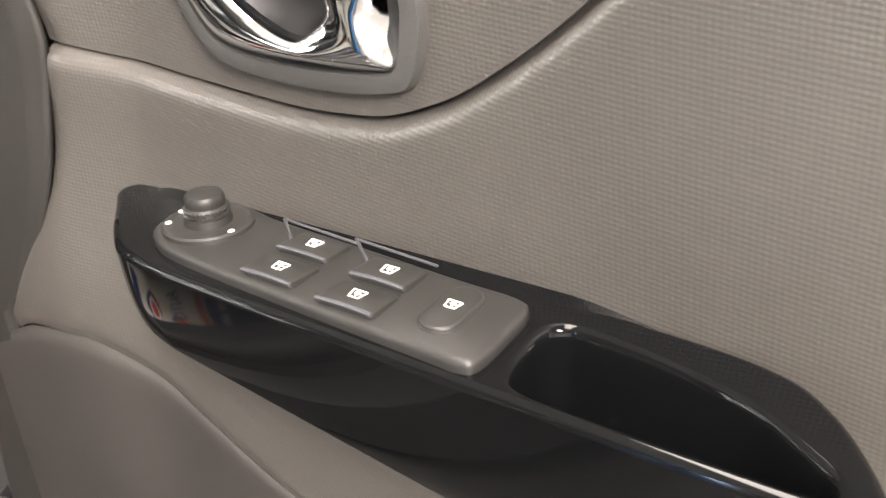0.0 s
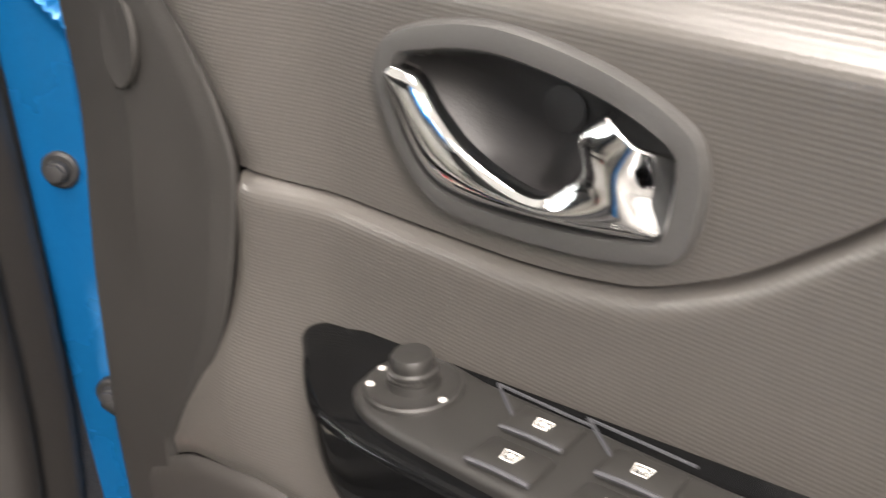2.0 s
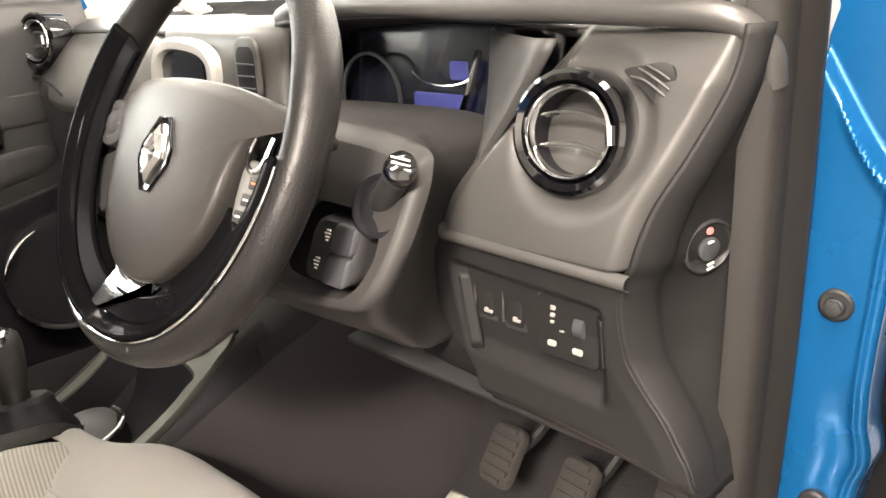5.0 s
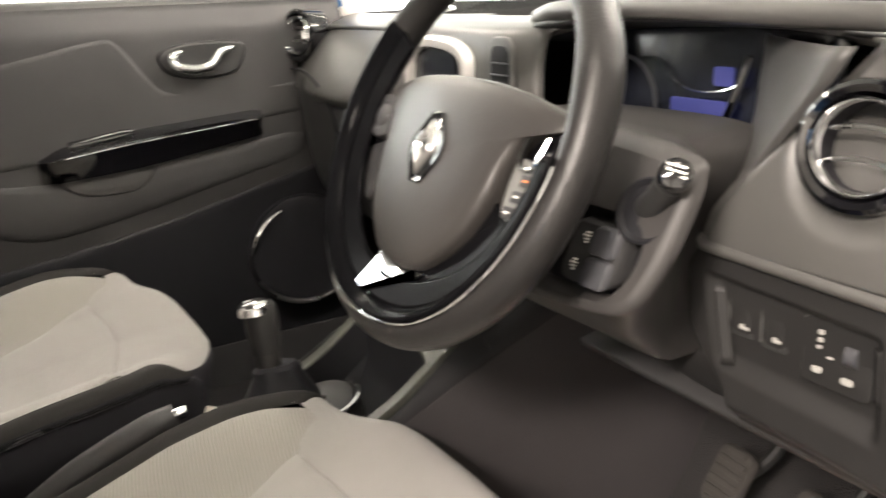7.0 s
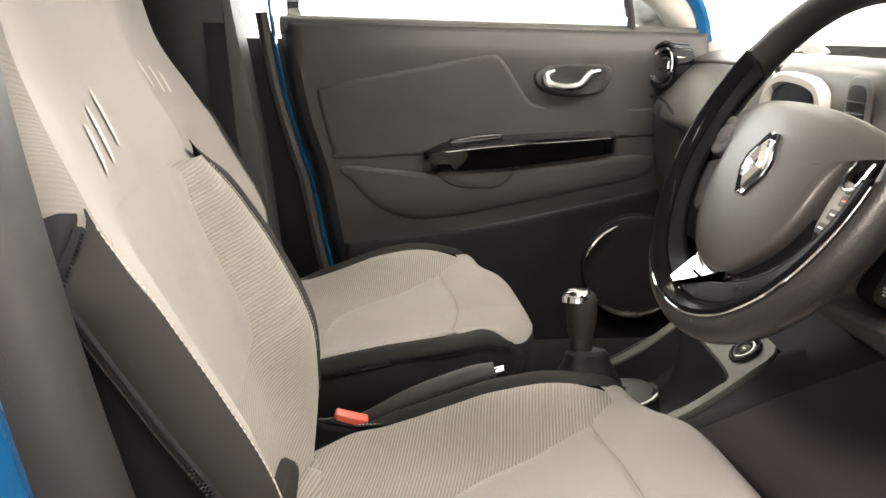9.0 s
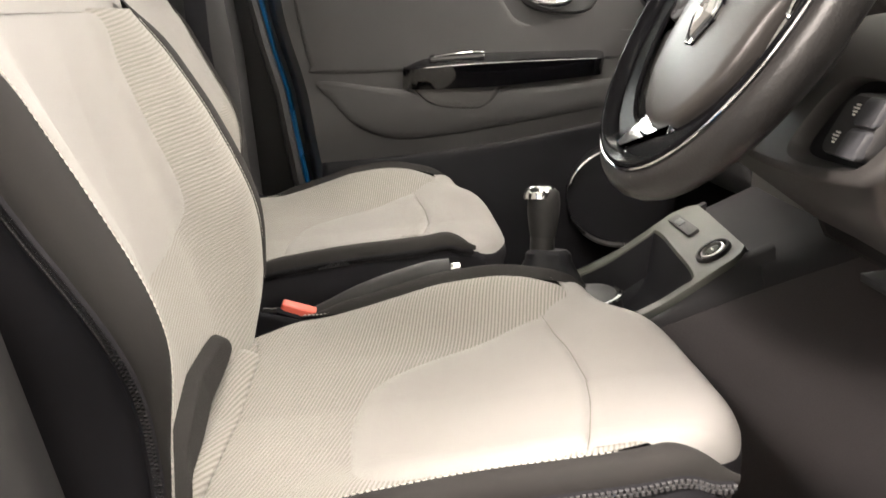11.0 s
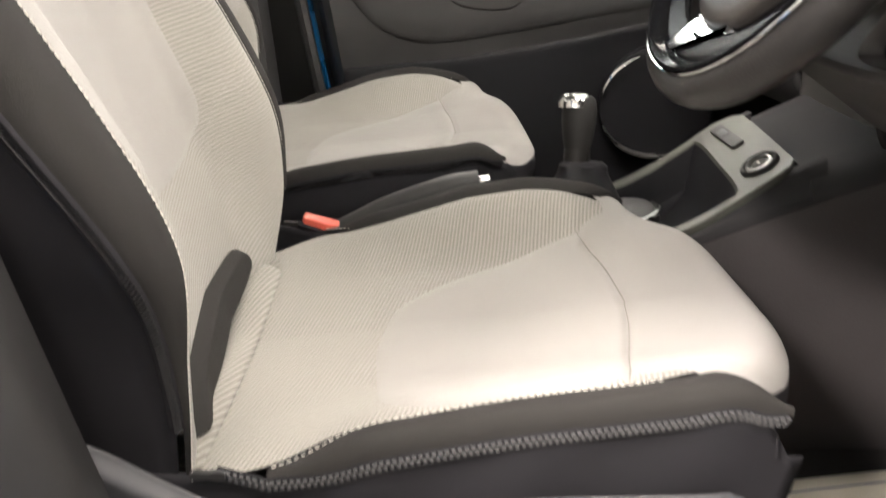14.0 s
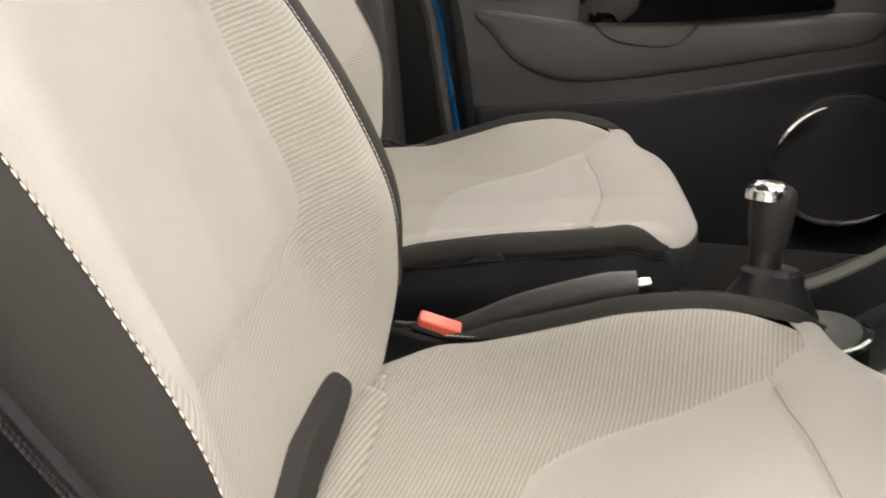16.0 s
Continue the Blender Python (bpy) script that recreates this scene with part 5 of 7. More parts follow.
def dash_sheet(x0, x1, profile, nu=24, per=8, bend=lambda x, k: (0, 0)):
    """profile: (y, z) from the windscreen down to the knees."""
    pr = [(q.x, q.y) for q in spline([(a, b, 0) for a, b in profile], per)]
    n = len(pr) - 1

    def at(u, v):
        k = min(int(round(v * n)), n)
        x = x0 + (x1 - x0) * u
        dy, dz = bend(x, k / n)
        return Q(x, pr[k][0] + dy, pr[k][1] + dz)
    return sheet(at, nu, n)


# upper skin under the windscreen
part("top_pad", dash_sheet(-0.80, 0.80, [(1.38, 1.045), (1.22, 1.068), (1.08, 1.080), (1.00, 1.086)], 40, bend=lambda x, k: (0.03 * (abs(x) > 0.72), 0.030 * math.exp(-((x - 0.38) / 0.20) ** 4) * smooth_step(0.2, 0.9, k))), FASCIA, dash, "grey dashboard top pad", thick=0.008)


# driver's fascia round the vent
LEFT = line([(0.90, 0.512), (0.93, 0.521), (0.97, 0.545), (1.03, 0.592), (1.075, 0.625), (1.11, 0.645)])
RIGHT = line([(0.90, 0.742), (0.95, 0.754), (1.00, 0.775), (1.07, 0.798), (1.11, 0.803)])


def fascia(u, v):
    z = 0.902 + 0.208 * v
    x = LEFT(z) + (RIGHT(z) - LEFT(z)) * u
    y = 0.888 + 0.055 * smooth_step(0.90, 1.10, z) + 0.014 * (1 - smooth_step(0, 0.10, u)) + 0.05 * smooth_step(0.93, 1.0, v) + 0.55 * max(0, z - 1.055)
    r = math.hypot(x - 0.670, z - 1.011)
    y += 0.012 * (1 - smooth_step(0.056, 0.082, r)) + 0.018 * smooth_step(0.88, 1.0, u) ** 2
    return Q(x, y, z)


part("driver_fascia", sheet(fascia, 70, 70), FASCIA, dash, "grey fascia round the driver vent", thick=0.006, sharp=70)
part("top_lip", tube(spline([Q(0.13, 0.99, 1.106), Q(0.22, 0.955, 1.116), Q(0.38, 0.942, 1.121), Q(0.55, 0.944, 1.115), Q(0.70, 0.955, 1.110), Q(0.775, 0.968, 1.104), Q(0.803, 0.985, 1.080), Q(0.806, 0.995, 1.05)], 8), 0.0125, 12), FASCIA, dash, "padded dashboard lip")


def ledge(u, v):
    x = 0.512 + (0.743 - 0.512) * u
    a = math.pi * v
    return Q(x, 0.883 + 0.010 * (1 - math.sin(a)) + 0.012 * (1 - smooth_step(0, 0.06, u)), 0.900 - 0.006 * u + 0.007 * math.cos(a))


part("ledge", sheet(ledge, 24, 12), FASCIA, dash, "projecting fascia ledge")
KNEE_R = line([(0.690, 0.806), (0.712, 0.801), (0.728, 0.796), (0.745, 0.785), (0.765, 0.772), (0.79, 0.752), (0.82, 0.735), (0.87, 0.729), (0.90, 0.736)])
KNEE_L = line([(0.712, 0.545), (0.745, 0.537), (0.768, 0.522), (0.79, 0.502), (0.82, 0.492), (0.87, 0.493), (0.90, 0.508)])


def knee(u, v):
    drop = 0.022 * u ** 3
    z = 0.896 - (0.182 + drop) * v
    x = KNEE_L(z) + (KNEE_R(z) - KNEE_L(z)) * u
    y = 0.894 + 0.010 * smooth_step(0.86, 0.76, z) + 0.016 * smooth_step(0.735, 0.714, z + drop) + 0.016 * (1 - smooth_step(0, 0.06, u)) + 0.003 * smooth_step(0.90, 1.0, u)
    tilt = z + 0.05 * (x - 0.63)
    hole = smooth_step(0.530, 0.546, x + 0.10 * (tilt - 0.82)) * (1 - smooth_step(0.704, 0.716, x)) * smooth_step(0.760, 0.785, tilt) * (1 - smooth_step(0.858, 0.870, tilt))
    return Q(x, y + 0.012 * hole, z)


kp = part("knee_panel", sheet(knee, 100, 80), KNEE_DARK, dash, "dark knee panel with a switch recess, deepened for shade", thick=0.005, sharp=70)
part("knee_underside", sheet(lambda u, v: Q(0.30 + 0.48 * u, 0.925 + 0.34 * v, 0.712 + 0.05 * v), 10, 8), PLASTIC_DARK, dash, thick=0.01)
LOW_STRIP = line([(0.14, 0.716), (0.30, 0.712), (0.42, 0.712), (0.56, 0.716)])
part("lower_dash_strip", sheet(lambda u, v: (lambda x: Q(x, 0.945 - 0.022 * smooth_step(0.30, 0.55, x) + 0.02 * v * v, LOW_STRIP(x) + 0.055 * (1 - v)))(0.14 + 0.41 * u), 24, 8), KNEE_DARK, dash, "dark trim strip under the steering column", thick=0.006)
part("column_gap", block((0.40, 0.02, 0.16), Q(0.36, 1.005, 0.80), 0.004), PLASTIC_LOWER, dash)
# end cap with the airbag switch
def end_cap(u, v):
    z = 0.692 + 0.408 * v
    x0 = RIGHT(z) if z > 0.903 else KNEE_R(z)
    y0 = 0.893 + 0.060 * smooth_step(0.9, 1.1, z) if z > 0.903 else 0.897 + 0.014 * smooth_step(0.88, 0.75, z)
    y0 += 0.014 * smooth_step(0.713, 0.692, z)
    crease = smooth_step(0.22, 0.30, u)
    return Q(x0 + (max(0.803, x0 + 0.004) - x0) * u ** 2.2 + 0.017 * smooth_step(0.69, 0.80, z) * (1 - (1 - min(1.0, u / 0.24)) ** 2) * (1 - u) - 0.0018 * crease * (1 - 0.6 * u), y0 + (1.03 - y0) * u ** 0.9, z)


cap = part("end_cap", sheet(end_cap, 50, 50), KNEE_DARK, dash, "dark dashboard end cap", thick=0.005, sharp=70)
dialc = end_cap(0.57, 0.5368)
ax = (end_cap(0.61, 0.5368) - dialc).cross(end_cap(0.57, 0.5668) - dialc).normalized()
ax = ax if ax.x > 0 else -ax
dl = part("airbag_switch", lathe([(0.026, -0.004), (0.026, 0.0015), (0.0235, 0.003), (0.0215, 0.001), (0.020, -0.004), (0.0005, -0.005)], dialc, ax, 36), PLASTIC_DARK, cap, "round key switch")
part("key_slot", lathe([(0.011, -0.006), (0.011, 0.003), (0.009, 0.004), (0.0005, 0.004)], dialc + Vector((0, 0, -0.002)), ax, 24), PLASTIC_SHIELD, dl)
part("printed_mark", lathe([(0.0038, 0.0), (0.0034, 0.001), (0.0005, 0.001)], dialc + Vector((0.0, -0.002, 0.0155)) + ax * 0.003, ax, 12), ICON_PINK, dl, "pink printed mark")
for dz in (0.006, -0.014, -0.018):
    part("printed_mark", tube([dialc + Vector((0.0, -0.005, dz)) + ax * 0.005, dialc + Vector((0.0, 0.004, dz)) + ax * 0.005], 0.0013, 6), ICON, dl)

# switches in the knee recess
for x, z in ((0.563, 0.838), (0.601, 0.836)):
    part("switch_frame", plate([Q(a, 0.9100, b) for a, b in rect(x, z, 0.030, 0.056, 0.004, 3)], (0, -1, 0.05), 0.006, 0.0012), PLASTIC_DARK, kp)
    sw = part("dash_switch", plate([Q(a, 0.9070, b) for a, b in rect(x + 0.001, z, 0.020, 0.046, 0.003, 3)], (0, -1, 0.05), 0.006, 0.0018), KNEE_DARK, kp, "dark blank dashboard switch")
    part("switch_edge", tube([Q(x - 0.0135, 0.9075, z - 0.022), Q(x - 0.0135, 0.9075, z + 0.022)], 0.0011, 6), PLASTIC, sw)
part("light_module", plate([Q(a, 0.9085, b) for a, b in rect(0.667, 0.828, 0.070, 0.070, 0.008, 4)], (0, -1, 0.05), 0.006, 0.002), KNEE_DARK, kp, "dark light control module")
part("module_edge", tube(spline([Q(0.634, 0.9065, 0.855), Q(0.645, 0.9062, 0.8625), Q(0.668, 0.9060, 0.8625), Q(0.695, 0.9062, 0.860)], 6), 0.0011, 6), PLASTIC, kp)
for x, z, w, h in ((0.5690, 0.8215, 0.011, 0.0028), (0.5660, 0.8235, 0.004, 0.003), (0.6065, 0.8205, 0.009, 0.0028), (0.6045, 0.8225, 0.005, 0.003), (0.6515, 0.8460, 0.0055, 0.0048), (0.6510, 0.8385, 0.0050, 0.0040), (0.6505, 0.8315, 0.0040, 0.0030),
                   (0.6620, 0.8245, 0.0055, 0.0018), (0.6500, 0.8095, 0.0095, 0.0058), (0.6800, 0.8085, 0.0110, 0.0062)):
    part("printed_mark", plate([Q(a, 0.9050, b) for a, b in rect(x, z, w, h, min(w, h) * 0.3, 3)], (0, -1, 0.05), 0.002, 0.0003), ICON_DIM, kp, "white printed symbol")
part("thumb_wheel", lathe([(0.010, -0.006), (0.0115, -0.005), (0.0115, 0.005), (0.010, 0.006)], Q(0.681, 0.914, 0.832), (1, 0, 0), 30), PLASTIC_SHIELD, kp, "ribbed thumb wheel")
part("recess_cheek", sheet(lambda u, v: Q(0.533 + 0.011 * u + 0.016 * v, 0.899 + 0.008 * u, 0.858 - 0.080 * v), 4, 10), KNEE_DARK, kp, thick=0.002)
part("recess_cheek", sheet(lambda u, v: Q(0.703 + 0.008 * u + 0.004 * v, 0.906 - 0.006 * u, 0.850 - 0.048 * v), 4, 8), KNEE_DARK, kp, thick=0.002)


def round_vent(x, y, z, n, r):
    """A round air vent looking along n."""
    n = Vector(n).normalized()
    c = Q(x, y, z)
    v = part("round_vent", lathe([(r, -0.03), (r, 0.008), (r * 0.97, 0.016), (r * 0.90, 0.019), (r * 0.80, 0.017), (r * 0.72, 0.009), (r * 0.70, -0.02)], c, n, 56, close=False), GLOSS, dash, "gloss black round air vent")
    part("chrome_ring", lathe([(r * 0.735, 0.010), (r * 0.735, 0.017), (r * 0.70, 0.0195), (r * 0.665, 0.017), (r * 0.655, 0.008)], c, n, 56, close=False), CHROME, v, "thin chrome ring")
    part("vent_throat", lathe([(r * 0.70, -0.028), (r * 0.68, 0.006), (r * 0.66, 0.006), (r * 0.66, -0.030)], c, n, 40, close=False), FAB_DARK_SOFT, v)
    part("vent_back", lathe([(r * 0.69, -0.027), (0.0005, -0.027)], c, n, 40), FAB_DARK_SOFT, v)
    side = Vector((1, 0, 0))
    up = n.cross(side).normalized() * -1
    up = up if up.z > 0 else -up
    for k, t in enumerate((-0.28, 0.20)):
        half = r * 0.64 * math.sqrt(1 - t * t * 1.6)
        pts = [c + side * half * s + up * (r * t + 0.10 * r * (1 - s * s)) + n * 0.008 for s in np.linspace(-1, 1, 12)]
        part("vent_slat", tube(pts, 0.0032, 8, flat=0.5), SATIN, v, "curved vent slat")
    for sg in (1, -1):
        part("bright_clip", tube([c + side * sg * r * 0.80 + up * 0.010 + n * 0.019, c + side * sg * r * 0.83 - up * 0.006 + n * 0.018], 0.0045, 8), CHROME, v, "bright chrome clip")
    return v


round_vent(0.668, 0.918, 1.011, (0.16, -1, 0.14), 0.0560)
round_vent(-0.664, 0.955, 1.066, (0.30, -1, 0.10), 0.0560)
side_vent = part("side_window_vent", plate([Q(a, 0.936 + 0.12 * (a - 0.74), b) for a, b in closed([(0.707, 1.064), (0.724, 1.069), (0.740, 1.0715), (0.749, 1.069), (0.752, 1.060), (0.751, 1.052), (0.747, 1.040), (0.743, 1.032), (0.736, 1.036), (0.722, 1.050)], 5)], (0.1, -1, 0.3), 0.004, 0.0008), BLACK_RUBBER, dash, "small dark side window vent")
for k in range(3):
    part("vent_slat", tube(spline([Q(0.713 + 0.007 * k, 0.9335, 1.063 + 0.003 * k - 0.004 * (k == 0)), Q(0.728 + 0.006 * k, 0.932, 1.056 + 0.004 * k), Q(0.749, 0.934, 1.042 + 0.008 * k)], 6), 0.0013, 6), PLASTIC, side_vent)

# instrument cluster
part("cluster_face", sheet(lambda u, v: Q(0.18 + 0.37 * u, 1.045 + 0.02 * v, 0.93 + 0.19 * v), 10, 8), CLUSTER_DARK, dash, "dark instrument face", thick=0.004)
part("cluster_cheek", sheet(lambda u, v: (lambda z: Q(0.452 + 0.05 * (z - 0.96) + (LEFT(z) + 0.014 - 0.452 - 0.05 * (z - 0.96)) * u, 1.043 - 0.138 * u ** 0.8 + 0.012 * smooth_step(0.9, 1.0, u), z))(0.90 + 0.19 * v), 14, 14), PLASTIC, dash, "grey cluster cheek", thick=0.004)
part("cluster_strip", tube(spline([Q(0.452, 1.028, 1.066), Q(0.440, 1.026, 1.03), Q(0.420, 1.024, 0.985), Q(0.395, 1.022, 0.945)], 6), 0.004, 8), CHROME, dash, "bright cluster edge strip")
part("cluster_hood", sheet(lambda u, v: Q(0.17 + 0.44 * u, 0.950 + 0.11 * v, 1.112 - 0.012 * v - 0.010 * (2 * u - 1) ** 2), 16, 6), PLASTIC_DARK, dash, thick=0.006)
for x, z, w, h in ((0.372, 0.994, 0.086, 0.038), (0.408, 1.041, 0.028, 0.022)):
    part("display", plate([Q(a, 1.038, b) for a, b in rect(x, z, w, h, 0.004, 3)], (0, -1, 0), 0.003, 0.0008), SCREEN, dash, "dim blue display")
part("dial_ring", tube([Q(0.385 + 0.055 * math.cos(a), 1.034, 1.045 - 0.022 * math.sin(a)) for a in np.linspace(0.1, math.pi - 0.3, 24)], 0.0014, 6), CHROME, dash, "thin chrome dial edge")
part("dial_ring", tube([Q(0.30 + 0.055 * math.cos(a), 1.034, 0.945 + 0.022 * math.sin(a)) for a in np.linspace(0.5, math.pi, 24)], 0.0014, 6), CHROME, dash)
part("dial_ring", lathe([(0.060, 0), (0.060, 0.004), (0.056, 0.004), (0.056, 0)], Q(0.25, 1.036, 1.0), (0, -1, 0), 40, close=False), PLASTIC_SHIELD, dash)

# centre stack
cent = part("centre_tower", dash_sheet(-0.19, 0.165, [(1.06, 1.105), (0.985, 1.098), (0.952, 1.075), (0.945, 0.98), (0.955, 0.88), (0.975, 0.78), (0.985, 0.70), (1.0, 0.66)], 20, bend=lambda x, k: (0.03 * (abs(x + 0.01) / 0.19) ** 4, 0)), FASCIA, dash, "grey centre stack", thick=0.006)
surround = [(q.x, q.y) for q in spline([(-0.165, 1.0, 0), (-0.150, 1.055, 0), (-0.11, 1.078, 0), (-0.05, 1.080, 0), (0.005, 1.070, 0), (0.030, 1.045, 0), (0.028, 1.00, 0), (0.010, 0.90, 0), (-0.02, 0.885, 0), (-0.13, 0.885, 0), (-0.157, 0.90, 0)], 6, True)]
part("screen_surround", loft([[Q(a, 0.944 + h, b) for a, b in inset(surround, d)] for d, h in ((0, 0.004), (0.0, -0.008), (0.005, -0.014), (0.016, -0.014), (0.020, -0.002))], caps=False), WHITE_TRIM, cent, "bright silver screen surround")
part("screen", plate([Q(a, 0.940, b) for a, b in rect(-0.075, 1.03, 0.125, 0.09, 0.006, 4)], (0, -1, 0), 0.004, 0.001), CLUSTER_DARK, cent, "dark touch screen")
part("radio_panel", plate([Q(a, 0.938, b) for a, b in rect(-0.075, 0.935, 0.13, 0.08, 0.01, 4)], (0, -1, 0), 0.004, 0.001), GLOSS, cent, "gloss black control panel")
vt = part("centre_vent", plate([Q(a, 0.940, b) for a, b in rect(0.105, 1.040, 0.058, 0.086, 0.020, 6)], (0, -1, 0), 0.006, 0.003), FASCIA, cent, "upright centre air vent")
part("vent_mouth", plate([Q(a, 0.9395, b) for a, b in rect(0.105, 1.036, 0.044, 0.070, 0.014, 6)], (0, -1, 0), 0.002, 0.0004), PLASTIC_LOWER, vt)
for k in range(3):
    part("vent_slat", block((0.042, 0.006, 0.0020), Q(0.105, 0.9385, 1.016 + 0.016 * k), 0.0006), PLASTIC_SHIELD, vt)

# passenger side
part("passenger_fascia", dash_sheet(-0.80, -0.17, [(1.10, 1.105), (1.03, 1.090), (0.980, 1.055), (0.945, 1.005), (0.930, 0.965), (0.945, 0.945)], 40, bend=lambda x, k: (0.020 * smooth_step(-0.60, -0.80, x) + 0.02 * smooth_step(-0.26, -0.17, x) - 0.035 * math.exp(-((x + 0.42) / 0.17) ** 4) * k, 0)), FASCIA, dash, "grey passenger fascia", thick=0.006)
part("glovebox", dash_sheet(-0.79, -0.17, [(0.975, 0.946), (0.955, 0.935), (0.96, 0.88), (0.975, 0.80), (1.00, 0.73), (1.06, 0.68)], 30, bend=lambda x, k: (-0.040 * math.exp(-((x + 0.46) / 0.24) ** 4) + 0.09 * smooth_step(-0.60, -0.79, x) ** 2, 0.055 * smooth_step(-0.44, -0.54, x) * (1 - k) ** 3)), PLASTIC_DARK, dash, "dark glovebox lid", thick=0.008)
part("glovebox_seam", tube(spline([Q(-0.70, 0.935, 0.996), Q(-0.60, 0.917, 1.000), Q(-0.53, 0.909, 0.994), Q(-0.46, 0.908, 0.965), Q(-0.43, 0.912, 0.925), Q(-0.42, 0.916, 0.87)], 6), 0.0030, 6), PLASTIC_LOWER, dash)

# steering column shroud with stalk and cruise switches
col = thing("steering_column", pose(0.37, 0.85, 0.9), "grey steering column shroud with stalk", "steering column")


def C(x, y, z):
    return Vector((x - 0.37, y - 0.85, z - 0.9))


lean = lambda z: 0.45 * (z - 0.87)
SHROUD_FRONT = closed([(0.24, 0.860), (0.40, 0.852), (0.53, 0.860), (0.570, 0.872), (0.588, 0.905), (0.596, 0.950), (0.596, 0.985), (0.580, 1.004), (0.50, 1.014), (0.37, 1.016), (0.22, 1.008), (0.165, 0.985), (0.155, 0.93), (0.185, 0.880)], 6)
SHROUD_BACK = closed([(0.24, 0.772), (0.38, 0.764), (0.468, 0.760), (0.496, 0.768), (0.501, 0.820), (0.503, 0.905), (0.518, 0.965), (0.512, 0.990), (0.48, 1.004), (0.37, 1.006), (0.22, 1.000), (0.150, 0.975), (0.140, 0.92), (0.180, 0.830)], 6)
POD_HOLE = closed([(0.430, 0.872), (0.515, 0.872), (0.546, 0.880), (0.564, 0.905), (0.566, 0.930), (0.550, 0.946), (0.510, 0.950), (0.450, 0.945), (0.425, 0.905)], 6)
face = lambda y0: (lambda a, b: C(a, y0 + lean(b), b))
between = lambda k: [(a[0] + (b[0] - a[0]) * k, a[1] + (b[1] - a[1]) * k) for a, b in zip(SHROUD_FRONT, SHROUD_BACK)]
shell = loft([[face(y0)(a, b) for a, b in inset(SHROUD_FRONT, d)] for y0, d in ((0.745, 0.012), (0.7462, 0.008), (0.7495, 0.004), (0.7545, 0.001), (0.761, 0.0))] + [[C(a, y0 + lean(b) * (1 - k), b) for a, b in between(k)] for k, y0 in ((0.28, 0.79), (0.62, 0.84), (0.88, 0.87))] + [[C(a, y0, b) for a, b in SHROUD_BACK] for y0 in (0.893, 0.99)], caps=False)
shr = part("shroud", merge(shell, ring_on(inset(SHROUD_FRONT, 0.012), POD_HOLE, face(0.745)), loft([[C(a, 0.745 + lean(b) + d, b) for a, b in inset(POD_HOLE, e)] for e, d in ((0, 0), (0.0015, 0.003), (0.003, 0.022))], caps=False)), SHROUD_GREY, col, "grey plastic shroud", sharp=50)
part("pod_well", ([tuple(C(a, 0.766 + lean(b), b)) for a, b in POD_HOLE], [tuple(range(len(POD_HOLE)))]), PLASTIC_LOWER, col)
part("stalk_socket", lathe([(0.0300, -0.004), (0.0305, 0.0015), (0.0280, 0.003), (0.0250, 0.001), (0.0235, -0.001), (0.0005, -0.001)], C(0.556, 0.784, 0.957), (0.15, -0.90, 0.42), 32), PLASTIC_LOWER, shr, "dark stalk socket")
stalk = part("stalk", tube(spline([C(0.548, 0.796, 0.955), C(0.566, 0.786, 0.968), C(0.584, 0.782, 0.986)], 5), [0.0145, 0.0140, 0.0135, 0.0130, 0.0125, 0.0120, 0.0117, 0.0117, 0.0120, 0.0124, 0.0128], 16), BLACK_RUBBER, col, "black control stalk")
part("stalk_end", lathe([(0.0124, -0.016), (0.0144, -0.010), (0.0149, 0.002), (0.0132, 0.0080), (0.0090, 0.0100), (0.0005, 0.0110)], C(0.592, 0.780, 0.995), (0.72, -0.55, 0.42), 30), GLOSS, stalk, "shiny stalk tip")
for dz, r in ((0.0036, 0.0011), (-0.0010, 0.0009), (-0.0050, 0.0011)):
    part("stalk_print", tube([C(0.5935, 0.7690, 1.0035 + dz), C(0.6055, 0.7790, 0.9995 + dz)], r, 6), ICON, stalk, "white printed symbol")
audio = part("audio_pod", loft([[C(x, y + lean(z), z) for x, z in rect(0.510, 0.910, w, h, h * 0.22, 5)] for y, w, h in ((0.80, 0.072, 0.055), (0.756, 0.070, 0.055), (0.747, 0.068, 0.054), (0.743, 0.063, 0.050))]), PLASTIC_DARK, col, "dark switch pod under the wheel")
for z in (0.9240, 0.8970):
    part("pod_button", loft([[C(x, y + lean(zz), zz) for x, zz in rect(0.5270, z, w, h, 0.004, 3)] for y, w, h in ((0.747, 0.031, 0.0245), (0.740, 0.031, 0.0245), (0.7375, 0.028, 0.0215))]), PLASTIC_SHIELD, audio, "grey pod button")
for x, z in ((0.500, 0.9240), (0.494, 0.8990)):
    part("printed_mark", merge(*[tube([C(x - 0.004 + dx, 0.7415 + lean(z + dz), z + dz), C(x + 0.004 - 0.3 * dx, 0.7415 + lean(z + dz), z + dz)], 0.0010, 5) for dx, dz in ((0.002, 0.004), (0, 0.0012), (0.002, -0.0018), (0.004, -0.0045))]), ICON, audio, "white arrow symbol")


# ---------------------------------------------------------------- steering wheel; p across, q up in its plane, n towards the driver
WHEEL = Matrix.Translation((0.368, 0.700, 1.008)) @ Matrix.Rotation(radians(90 - 26.5), 4, "X")
wheel = thing("steering_wheel", WHEEL, "black leather steering wheel with gloss and silver inserts", "steering wheel")
RR = 0.198


def rim_loop(a, scale=1.0, dr=0.0, dn=0.0):
    flat = 1 - 0.012 * math.exp(-((a - 1.5 * math.pi) / 0.45) ** 2)
    r = (RR + dr) * flat
    return Vector((r * math.cos(a), r * math.sin(a), dn))


